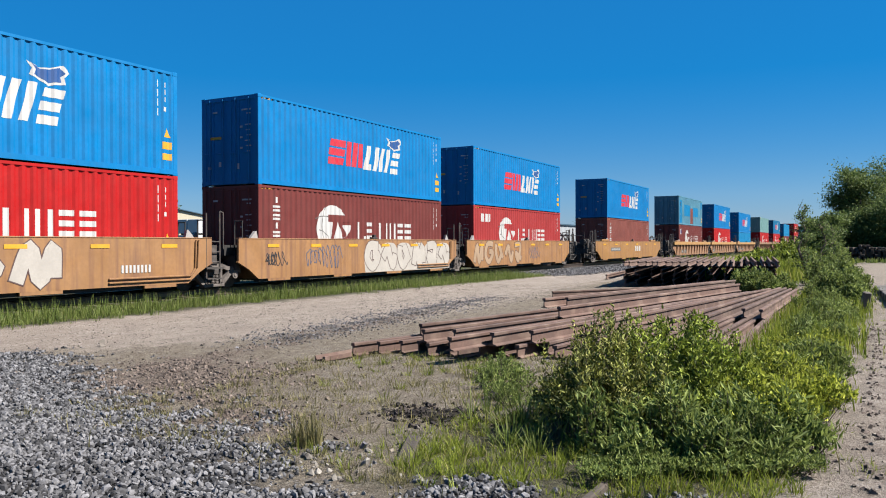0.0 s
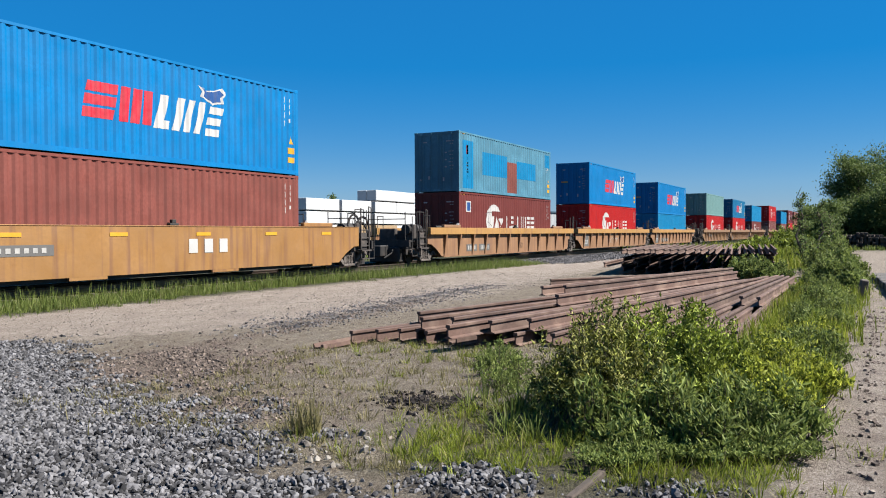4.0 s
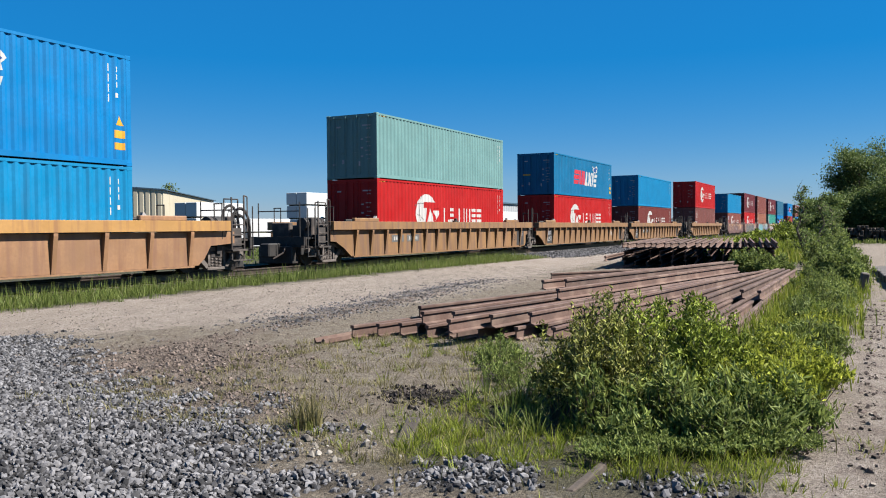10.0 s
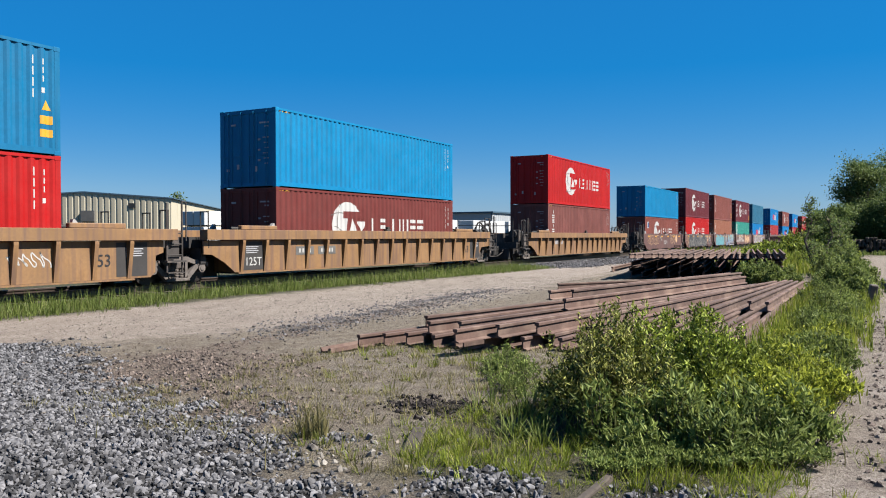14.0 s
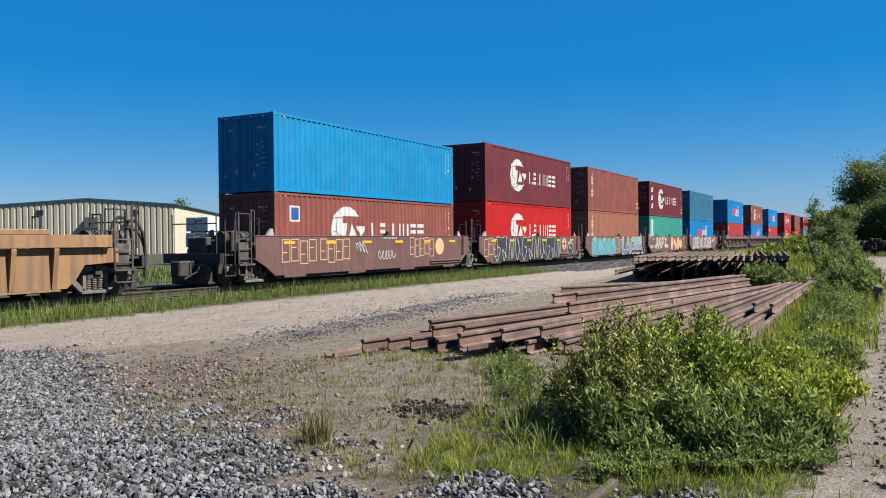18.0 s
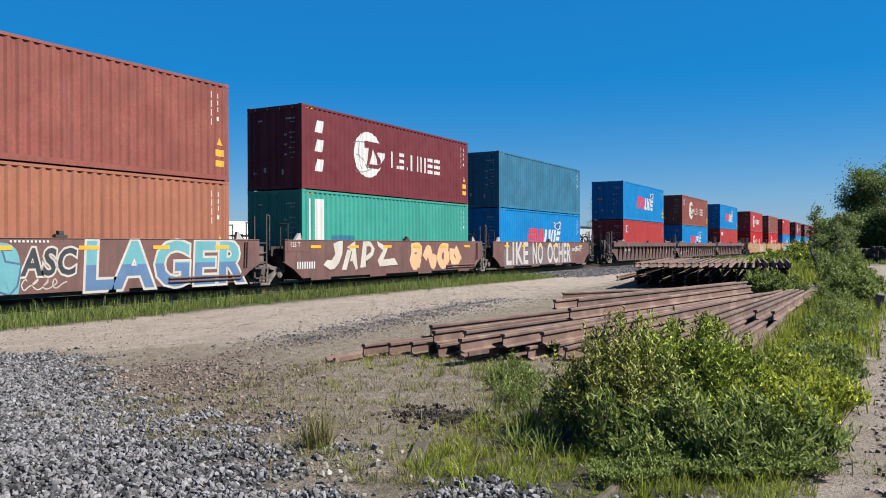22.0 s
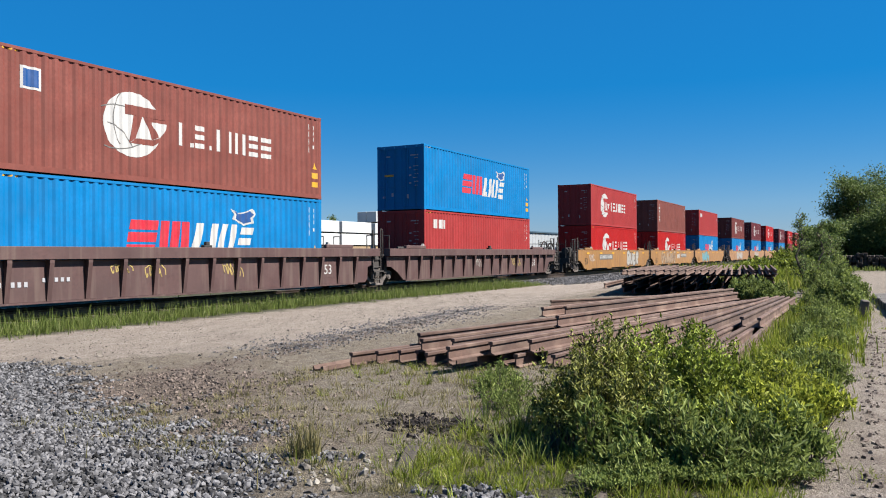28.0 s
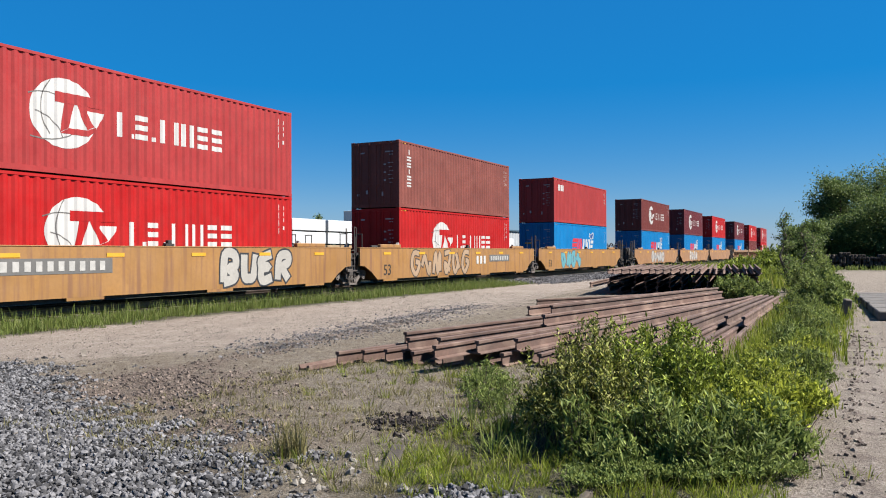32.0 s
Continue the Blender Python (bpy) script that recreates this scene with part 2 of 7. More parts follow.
def wall_bm(h, sign):
    """A corrugated long side; sign -1 faces -y."""
    bm = bmesh.new()
    xs = rib_breaks(0.12, C_LEN - 0.12)
    cols = []
    for x in xs:
        y = sign * (C_WID / 2 - 0.010 - rib_depth(x))
        cols.append([bm.verts.new((x - C_LEN / 2, y, z)) for z in (0.15, h - 0.07)])
    for a, c in zip(cols, cols[1:]):
        bm.faces.new((a[0], c[0], c[1], a[1]) if sign < 0 else (c[0], a[0], a[1], c[1]))
    return bm


def end_bm(h):
    bm = bmesh.new()
    cols = []
    n = 40
    for i in range(n + 1):
        y = -1.12 + 2.24 * i / n
        d = (0.0, 0.04, 0.04, 0.0)[i % 4]
        cols.append([bm.verts.new((C_LEN / 2 - 0.02 - d, y, z)) for z in (0.15, h - 0.1)])
    for a, c in zip(cols, cols[1:]):
        bm.faces.new((a[0], c[0], c[1], a[1]))
    return bm


def roof_bm(h):
    bm = bmesh.new()
    cols = []
    n = 96
    for i in range(n + 1):
        x = -6.0 + 12.0 * i / n
        cols.append([bm.verts.new((x, y, h - 0.03 - (0.0, 0.0, 0.02, 0.02)[i % 4])) for y in (-1.17, 1.17)])
    for a, c in zip(cols, cols[1:]):
        bm.faces.new((a[0], c[0], c[1], a[1]))
    return bm


def door_bm(h):
    """One leaf, with its two sunk panels' ribs; it hangs on the end that faces -x."""
    front = [(0.02, -0.565), (-0.03, -0.565)]
    for y in (-0.52, -0.18, 0.18, 0.52):
        front += [(-0.03, y - 0.045), (-0.055, y - 0.035), (-0.055, y + 0.035), (-0.03, y + 0.045)]
    return prism(front + [(-0.03, 0.565 + 0.001), (0.02, 0.566)], 0.16, h - 0.13, "z")


def drape(bm, out=0.004):
    """Lays flat (x, z) shapes over the corrugated near side; x is counted from the left end."""
    xs = [v.co.x for v in bm.verts]
    for x in rib_breaks(min(xs), max(xs)):
        bmesh.ops.bisect_plane(bm, geom=bm.verts[:] + bm.edges[:] + bm.faces[:], plane_co=(x, 0, 0), plane_no=(1, 0, 0))
    for v in bm.verts:
        x = v.co.x
        v.co = (x - C_LEN / 2, -(C_WID / 2 - 0.010 - rib_depth(x)) - out, v.co.z)
    return bm


def flat(shapes):
    bm = bmesh.new()
    for pts in shapes:
        f = bm.faces.new([bm.verts.new((x, 0, z)) for x, z in pts])
        f.normal_update()
        if f.normal.y > 0:
            f.normal_flip()
    return bm


def slab(x0, x1, z0, z1, lean=0.0):
    return [(x0, z0), (x1, z0), (x1 + lean, z1), (x0 + lean, z1)]


def arc(cx, cz, r0, r1, a0, a1, n=28):
    pts = [(cx + r1 * math.cos(radians(a0 + (a1 - a0) * i / n)), cz + r1 * math.sin(radians(a0 + (a1 - a0) * i / n))) for i in range(n + 1)]
    return pts + [(cx + r0 * math.cos(radians(a1 - (a1 - a0) * i / n)), cz + r0 * math.sin(radians(a1 - (a1 - a0) * i / n))) for i in range(n + 1)]


EMBLEM_X, EMBLEM_W, EMBLEM_R = 3.98, 0.95, 0.86


def round_emblem(z, shapes):
    """Shapes given in radii from the emblem's centre, laid out on the side."""
    return [[(EMBLEM_X + EMBLEM_W * a, z + EMBLEM_R * b) for a, b in one] for one in shapes]


def logo_disc(z):
    """The emblem, drawn plain: a white disc that is open on one side, with a pointed tail."""
    rim = [(math.cos(radians(a)), math.sin(radians(a))) for a in range(27, 349, 7)]
    return round_emblem(z, [[(0.6, 0.52)] + rim + [(1.18, 0.02), (1.22, 0.18), (0.5, 0.18)]])


def logo_bars(z):
    """Bars in the container's own colour that cross the disc."""
    return round_emblem(z, [
        [(-0.28, 0.30), (1.16, 0.30), (1.02, 0.60), (-0.28, 0.60)],
        [(-0.14, -0.56), (0.10, -0.40), (0.30, 0.305), (0.0, 0.305)],
        [(0.36, 0.305), (0.72, 0.305), (0.66, 0.12), (0.92, -0.26), (0.68, -0.38)],
        [(-0.13, -0.57), (0.72, -0.57), (0.92, -0.42), (0.955, -0.265), (0.695, -0.385), (0.11, -0.40)]])


def logo_lines(z):
    """Thin arcs that cross the emblem, inside its rim."""
    return [arc(4.38, z + 0.1, 1.03, 1.06, 140, 219), arc(3.50, z - 0.86, 1.30, 1.33, 63, 113), arc(3.42, z + 0.95, 1.62, 1.65, 257, 304), arc(3.05, z - 1.0, 0.96, 0.99, 25, 83)]


def letter_blocks(x0, x1, z0, z1, kinds):
    """A row of plain bars in the spacing of the lettering: one upright, two uprights, three lying bars, or a small square."""
    k = (x1 - x0) / 4.12
    out = []
    for kind, a, b in kinds:
        a, b = x0 + (a - 5.38) * k, x0 + (b - 5.38) * k
        if kind == "dot":
            out.append(slab(a, b, z0, z0 + 0.12))
        elif kind == "bar":
            out.append(slab(a, b, z0, z1))
        elif kind == "pair":
            out += [slab(a, a + 0.15, z0, z1), slab(b - 0.15, b, z0, z1)]
        else:
            h = (z1 - z0) * 0.22
            out += [slab(a, b, z0, z0 + h), slab(a, b, (z0 + z1 - h) / 2, (z0 + z1 + h) / 2), slab(a, b, z1 - h, z1)]
    return out


SPACING = (("bar", 5.56, 5.71), ("dot", 6.02, 6.13), ("lying", 6.17, 6.57), ("dot", 6.74, 6.86), ("bar", 7.04, 7.20), ("bar", 7.56, 7.70), ("pair", 7.83, 8.31), ("lying", 8.46, 8.88), ("lying", 9.04, 9.50))


def bird(z):
    out = [(7.65, z + 0.42), (7.95, z + 0.30), (8.25, z + 0.34), (8.6, z + 0.46), (8.78, z + 0.30), (8.62, z + 0.16), (8.66, z), (8.38, z - 0.04), (8.2, z - 0.1), (7.95, z + 0.02), (7.72, z + 0.1), (7.78, z + 0.26)]
    cx, cz = 8.22, z + 0.18
    return [out], [[(cx + (x - cx) * 0.78, cz + (y - cz) * 0.76) for x, y in out]]


def tall_blocks(n, ztop, zbot, x0=0.74, w=0.34):
    """Plain bars down the side, one or two for a letter."""
    h = (ztop - zbot) / n
    out = []
    for i in range(n):
        z = ztop - (i + 1) * h
        out += [slab(x0, x0 + w, z + h * 0.14, z + h * 0.40), slab(x0, x0 + w, z + h * 0.58, z + h * 0.84)] if i % 3 else [slab(x0 + w * 0.3, x0 + w * 0.7, z + h * 0.14, z + h * 0.84)]
    return out


def mark(name, key, shapes, mat, parent, label="", out=0.004, along=0.0):
    """Painted shapes on the near side, each a part of its own."""
    if along:
        shapes, key = [[(x + along, z) for x, z in one] for one in shapes], "%s%.2f" % (key, along)
    for i, one in enumerate(shapes):
        part(name, shared("%s/%s_%d" % (name, key, i), lambda: drape(flat([one]), out), mat), None, parent, label)


NAMES = {"faded": "faded blue", "blue": "bright blue", "sky": "light blue", "teal": "weathered teal", "slate": "slate blue", "red": "bright red", "crimson": "deep red",
         "brown": "red-brown", "maroon": "dark maroon", "rust": "rust-red", "pink": "faded brown", "orange": "orange-brown", "mint": "mint green", "green": "sea green"}


def container(colour, h, logo, where, along=0.0):
    """A forty-foot container, doors at the end that faces -x."""
    what = {"sm": ", red and white emblem", "ts": ", white disc emblem", "": ", plain"}[logo.split("+")[0]]
    ob = thing("shipping_container", NAMES[colour] + " shipping container" + what + where, "container", "containers on the train")
    p, k = PAINT[colour], "%s%.1f" % (colour, h)
    part("side_wall", shared("side_wall/near" + k, lambda: wall_bm(h, -1), p), None, ob)
    part("side_wall", shared("side_wall/far" + k, lambda: wall_bm(h, 1), p), None, ob)
    part("end_wall", shared("end_wall/" + k, lambda: end_bm(h), p), None, ob)
    part("roof", shared("roof/" + k, lambda: roof_bm(h), p), None, ob)
    part("floor", shared("floor/", lambda: boxes((-6.0, 6.0, -1.15, 1.15, 0.12, 0.15)), STEEL), None, ob)
    for y in (-1, 1):
        part("bottom_rail", shared("bottom_rail/", lambda: boxes((-5.95, 5.95, -0.03, 0.034, 0.035, 0.17)), p), None, ob, at=(0, y * 1.185, 0))
        part("top_rail", shared("top_rail/", lambda: boxes((-5.95, 5.95, -0.03, 0.03, -0.085, -0.014)), p), None, ob, at=(0, y * 1.185, h))
        for x in (-1, 1):
            part("corner_post", shared("corner_post/%.1f" % h, lambda: boxes((-0.075, 0.075, -0.06, 0.06, 0.1, h - 0.1), bevel=0.01), p), None, ob, at=(x * 6.015, y * 1.155, 0))
            for z in (0.0, h - 0.118):
                part("corner_casting", shared("corner_casting/", lambda: boxes((-0.09, 0.09, -0.082, 0.082, 0, 0.118), bevel=0.012), p), None, ob, at=(x * 6.007, y * 1.138, z))
    for z in (0.035, h - 0.15):
        part("end_rail", shared("end_rail/", lambda: boxes((-0.05, 0.05, -1.08, 1.08, 0, 0.13)), p), None, ob, at=(-6.04, 0, z))
        part("end_rail", shared("end_rail/", lambda: boxes((-0.05, 0.05, -1.08, 1.08, 0, 0.13)), p), None, ob, at=(6.04, 0, z))
    for y in (-0.55, 0.55):
        part("door", shared("door/%.1f" % h, lambda: door_bm(h), p), None, ob, at=(-6.03, y, 0))
        for d in (-0.28, 0.28):
            part("lock_rod", shared("lock_rod/%.1f" % h, lambda: rods(((0, 0, 0.06), (0, 0, h - 0.08), 0.018), ((0, 0, 1.05), (0, 0.24, 1.05), 0.014), n=6), p), None, ob, at=(-6.115, y + d, 0))
    # stencilled blocks on the doors and the right-hand end of the side
    fine = [(-0.92, -0.52, h - 0.50, h - 0.45), (-0.90, -0.72, h - 0.62, h - 0.58), (0.52, 0.72, h - 0.52, h - 0.46)]
    fine += [(-0.92 + 0.05 * (k % 2), -0.66 - 0.04 * (k % 3), h - 0.98 - 0.17 * k, h - 0.945 - 0.17 * k) for k in range(6)] + [(-0.56, -0.45, h - 1.05 - 0.34 * k, h - 0.99 - 0.34 * k) for k in range(3)]
    fine += [(0.36, 0.46, 0.62, 0.78), (0.80, 0.92, 0.55, 0.64), (-0.42, -0.34, 0.52, 0.70)]
    for i, (y0, y1, z0, z1) in enumerate(fine):
        part("door_marking", shared("door_marking/%.1f_%d" % (h, i), lambda: boxes((-0.002, 0, y0, y1, z0, z1)), STENCIL), None, ob, "pale stencilled lettering", (-6.088, 0, 0))
    if logo.startswith("sm"):
        part("warning_label", shared("warning_label/door%.1f" % h, lambda: boxes((-0.002, 0, 0.35, 0.85, h - 1.38, h - 1.29)), SIGN_YELLOW), None, ob, "yellow warning strip", (-6.088, 0, 0))
    mark("height_marking", "%.1f" % h, [slab(0.16 + i * 0.16, 0.24 + i * 0.16, h - 0.13, h - 0.085, 0.03) for i in range(4)], SIGN_YELLOW, ob, "small yellow height stripe")
    tick = [slab(11.47, 11.51, h - 0.30 - 0.26 * k - 0.20, h - 0.30 - 0.26 * k) for k in range(4)] + [slab(11.73, 11.76, h - 0.34 - 0.2 * k - 0.14, h - 0.34 - 0.2 * k) for k in range(3)] + [slab(11.70, 11.79, h - 1.14, h - 1.02)]
    mark("side_marking", "tick%.1f" % h, tick, WHITE, ob)
    extra = (logo + "+").split("+")[1]
    if "y" in extra or logo.startswith("sm"):
        mark("warning_label", "%.1f" % h, [slab(11.66, 11.98, 0.72, 0.92), slab(11.66, 11.98, 0.42, 0.6), [(11.7, 1.05), (11.95, 1.05), (11.82, 1.3)]], SIGN_YELLOW, ob, "small yellow warning label")
    z = h * 0.5
    if logo.startswith("sm"):
        mark("emblem", "smr%.1f" % h, [slab(3.72 + 0.06 * k, 4.66 + 0.06 * k, z - 0.46 + 0.33 * k, z - 0.20 + 0.33 * k, 0.05) for k in range(3)] + [slab(4.84 + 0.37 * k, 5.14 + 0.37 * k, z - 0.46, z + 0.46, 0.10) for k in range(3)], SIGN_RED, ob, "red block emblem")
        lying = [slab(7.86 + 0.09 * k, 8.42 + 0.09 * k, z - 0.52 + 0.33 * k, z - 0.30 + 0.33 * k, 0.06) for k in range(3)]
        mark("emblem", "smw%.1f" % h, [slab(x, x + w, z - 0.5, z + 0.44, 0.26) for x, w in ((5.98, 0.30), (6.62, 0.28), (7.02, 0.24), (7.44, 0.24))] + [slab(6.28, 6.50, z - 0.5, z - 0.26, 0.06)] + lying, WHITE, ob, "white slanted block emblem")
        a, c = bird(z + 0.50)
        mark("emblem", "smb%.1f" % h, a, WHITE, ob, "white wave-shaped outline")
        mark("emblem", "smc%.1f" % h, c, SIGN_NAVY, ob, "navy wave shape", 0.007)
    if logo.startswith("ts"):
        z += 0.08
        mark("emblem", "ts%.1f" % h, logo_disc(z), WHITE, ob, "white broken disc emblem", 0.004, along)
        mark("emblem", "tsb%.1f" % h, logo_bars(z), p, ob, "bar in the container's colour", 0.008, along)
        mark("emblem", "tsl%.1f" % h, logo_lines(z), GREY, ob, "thin dark crossing arc", 0.006, along)
        mark("emblem", "tsw%.1f" % h, letter_blocks(5.38, 9.5, z - 0.36, z + 0.29, SPACING), WHITE, ob, "white block lettering, drawn plain", 0.004, along)
    if "v" in extra:
        mark("emblem", "tall%.1f" % h, tall_blocks(6, h - 0.32, 0.9), WHITE, ob, "white upright block lettering, drawn plain")
    if "o" in extra:
        mark("emblem", "oes%.1f" % h, [slab(0.74, 1.12, zz, zz + 0.42, 0.1) for zz in (0.66, 1.34, 2.0)], WHITE, ob, "white slanted blocks")
    if "c" in extra:
        mark("emblem", "trio%.1f" % h, [slab(0.84, 1.20, 2.10, 2.50), slab(1.36, 1.70, 2.10, 2.50), slab(1.84, 1.94, 2.10, 2.50)], WHITE, ob, "small white block emblem")
    if "d" in extra:
        mark("emblem", "bar%.1f" % h, [slab(0.42, 0.5, 0.2, h - 0.3), slab(0.74, 1.24, 0.15, h - 0.3)], WHITE, ob, "white upright panel")
        mark("paint_patch", "p%.1f" % h, [slab(1.67, 3.04, 0.15, 1.35)], PAINT["slate"], ob, "dark overpainted patch")
    if "s" in extra:
        mark("sticker", "s%.1f" % h, [slab(0.78, 1.32, h - 0.95, h - 0.42)], WHITE, ob, "white square sticker")
        mark("sticker", "n%.1f" % h, [slab(0.84, 1.26, h - 0.89, h - 0.48)], SIGN_NAVY, ob, "navy square on a sticker", 0.007)
    if "p" in extra:
        mark("paint_patch", "a%.1f" % h, [slab(2.66, 5.70, h - 1.95, h - 0.80), slab(6.98, 9.75, h - 1.9, h - 0.95), slab(0.45, 1.6, 0.2, h - 0.4), slab(11.3, 12.0, h - 1.0, h - 0.25)], PAINT["sky"], ob, "brighter blue repainted patch")
        mark("paint_patch", "b%.1f" % h, [slab(5.74, 6.98, 0.16, h - 1.08)], PAINT["rust"], ob, "bare rust-red patch")
        mark("emblem", "pr%.1f" % h, [slab(0.8, 1.05, h - 1.05, h - 0.62)], SIGN_RED, ob, "small red block")
        mark("emblem", "pw%.1f" % h, tall_blocks(4, h - 1.1, 0.6, 0.82, 0.24), WHITE, ob, "white upright block lettering, drawn plain")
    return ob


# ---- well cars ----
def side_bm(lb, lt, sign, kind, right):
    """The plate of a well's side, deep along the well and cut away over the wheels."""
    top, out = (1.51, 1.37) if kind == "ribbed" else (1.805, 1.40)
    o = [(-lt, top), (-lt, 1.12), (-lb - 1.05, 1.10), (-lb - 0.55, 0.86), (-lb - 0.1, 0.55)]
    if kind == "smooth":
        o += [(lb + 0.1, 0.55), (lb + 0.55, 0.86), (lb + 1.05, 1.10), (lt, 1.12), (lt, top)]
    elif right == "joint":
        o += [(lb + 0.55, 0.55), (lb + 0.72, 0.68), (lb + 0.74, 1.12), (lb + 1.0, 1.2), (lb + 1.0, top)]
    else:
        o += [(lb + 0.2, 0.55), (lb + 0.45, 0.75), (lb + 0.7, 1.10), (lt + 0.3, 1.16), (lt + 0.3, top)]
    return prism(o, sign * 1.32, sign * out)


def wheelset_bm():
    bm = rods(((0, -0.95, 0), (0, 0.95, 0), 0.075), n=10)
    for y in (-1, 1):
        rod(bm, (0, y * 0.71, 0), (0, y * 0.84, 0), 0.42, 24)
        rod(bm, (0, y * 0.68, 0), (0, y * 0.71, 0), 0.45, 24)
        rod(bm, (0, y * 0.84, 0), (0, y * 0.86, 0), 0.30, 18)
        rod(bm, (0, y * 0.95, 0), (0, y * 1.12, 0), 0.10, 10)
    return bm


def frame_bm(s):
    """A cast side frame: a bowed top member, two slanting members down to the spring seat, two columns, and the boxes over the axle ends."""
    top = [(-1.16, -0.02), (-1.16, 0.12), (-0.98, 0.19), (-0.62, 0.21), (-0.36, 0.30), (0.36, 0.30), (0.62, 0.21), (0.98, 0.19), (1.16, 0.12), (1.16, -0.02), (1.02, 0.08), (0.60, 0.09), (0.34, 0.17), (-0.34, 0.17), (-0.60, 0.09), (-1.02, 0.08)]
    bm = prism(top, s * 0.98, s * 1.12)
    for k in (-1, 1):
        for o in ([(k * 0.70, 0.11), (k * 0.84, 0.05), (k * 0.40, -0.36), (k * 0.28, -0.30)], [(k * 0.27, -0.30), (k * 0.36, -0.30), (k * 0.36, 0.19), (k * 0.27, 0.19)]):
            me = bpy.data.meshes.new("member")
            piece = prism(o if k > 0 else o[::-1], s * 0.985, s * 1.13)
            piece.to_mesh(me)
            bm.from_mesh(me)
            piece.free()
            bpy.data.meshes.remove(me)
        box(bm, k * 0.88 - 0.15, k * 0.88 + 0.15, min(s * 0.96, s * 1.14), max(s * 0.96, s * 1.14), 0.06, 0.16)
    box(bm, -0.42, 0.42, min(s * 0.94, s * 1.17), max(s * 0.94, s * 1.17), -0.39, -0.30, 0.015)
    return bm


def springs_bm(s, x):
    """A coil spring on the spring seat: one outline of rounded turns."""
    bm = bmesh.new()
    rings = []
    for k in range(13):
        r, z = (0.08 if k % 2 else 0.052), -0.30 + 0.0225 * k
        rings.append([bm.verts.new((x + r * math.cos(q * 0.6283), s * 1.06 + r * math.sin(q * 0.6283), z)) for q in range(10)])
    for p, q in zip(rings, rings[1:]):
        for i in range(10):
            bm.faces.new((p[i], p[(i + 1) % 10], q[(i + 1) % 10], q[i]))
    return bm


def truck(car, x):
    tr = part("truck", shared("truck/bolster", lambda: boxes((-0.24, 0.24, -1.13, 1.13, -0.03, 0.15), (-0.35, 0.35, -0.35, 0.35, 0.15, 0.4), bevel=0.02), TRUCK_STEEL), None, car, "black cast steel truck", (x, 0, RAIL_Z + 0.46))
    for s in (-1, 1):
        part("side_frame", shared("side_frame/%d" % s, lambda: frame_bm(s), FRAME_STEEL), None, tr, "dusty cast side frame")
        for sx in (-0.17, 0.0, 0.17) if s < 0 else ():
            part("spring", shared("spring/%d%.2f" % (s, sx), lambda: springs_bm(s, sx), FRAME_STEEL), None, tr, "dusty coil spring")
        for dx in (-0.88, 0.88):
            part("bearing_cap", shared("bearing_cap/%d" % s, lambda: rods(((0, s * 0.96, -0.04), (0, s * 1.17, -0.04), 0.125), ((0, s * 1.17, -0.04), (0, s * 1.19, -0.04), 0.07), n=14), FRAME_STEEL), None, tr, "", (dx, 0, 0))
    for dx in (-0.88, 0.88):
        w = part("wheelset", shared("wheelset/", wheelset_bm, WHEEL_STEEL, False), None, tr, "worn steel wheels on an axle", (dx, 0, -0.04))
        WHEELSETS.append(w)


WHEELSETS = []
GUIDE = material("worn_white_guide", (0.201, 0.189, 0.183), 0.7, 0, 0.2, 4.0)


def steps_bm():
    """Two tall stiles with rungs above a bracket, a hooked hand rail, and one low tread."""
    bm = rods(((-0.27, 0, 0.62), (-0.27, 0, 2.55), 0.028), ((0.27, 0, 0.62), (0.27, 0, 2.62), 0.028), ((0.27, 0, 2.62), (0.42, 0, 2.58), 0.02), ((0.42, 0, 2.58), (0.42, 0, 1.5), 0.02), n=6)
    for z in (1.12, 1.42, 1.72):
        rod(bm, (-0.27, 0, z), (0.27, 0, z), 0.018, 6)
    box(bm, -0.34, 0.34, -0.1, 0.2, 0.92, 0.97)
    box(bm, -0.29, 0.29, -0.08, 0.08, 0.62, 0.65)
    box(bm, -0.22, 0.22, 0.06, 0.12, 1.0, 1.62)
    return bm


def ring_bm(x, y, z, r):
    """A spoked hand wheel on a post, seen along x."""
    bm = rods(((x, y, 1.28), (x, y, z), 0.03), n=6)
    for k in range(14):
        a, b = k * 0.4488, (k + 1) * 0.4488
        rod(bm, (x, y + r * math.cos(a), z + r * math.sin(a)), (x, y + r * math.cos(b), z + r * math.sin(b)), 0.018, 5)
        if k % 4 == 0:
            rod(bm, (x, y, z), (x, y + r * math.cos(a), z + r * math.sin(a)), 0.012, 5)
    return bm


def hose_bm(s, x):
    """Three arching hoses that rise over the coupling and hang down in front of the sill."""
    bm = bmesh.new()
    for y, top, out in ((-0.75, 2.25, 0.5), (-0.55, 2.05, 0.62), (-0.35, 2.35, 0.45)):
        line = [(x - s * 0.25 + s * out * (1 - math.cos(a)) / 1.3, y + 0.1 * math.sin(2 * a), (1.28 if a < 1.6 else 0.72) + (top - (1.28 if a < 1.6 else 0.72)) * math.sin(a)) for a in (k * 0.3142 for k in range(11))]
        for p, q in zip(line, line[1:]):
            rod(bm, p, q, 0.045, 6)
    return bm


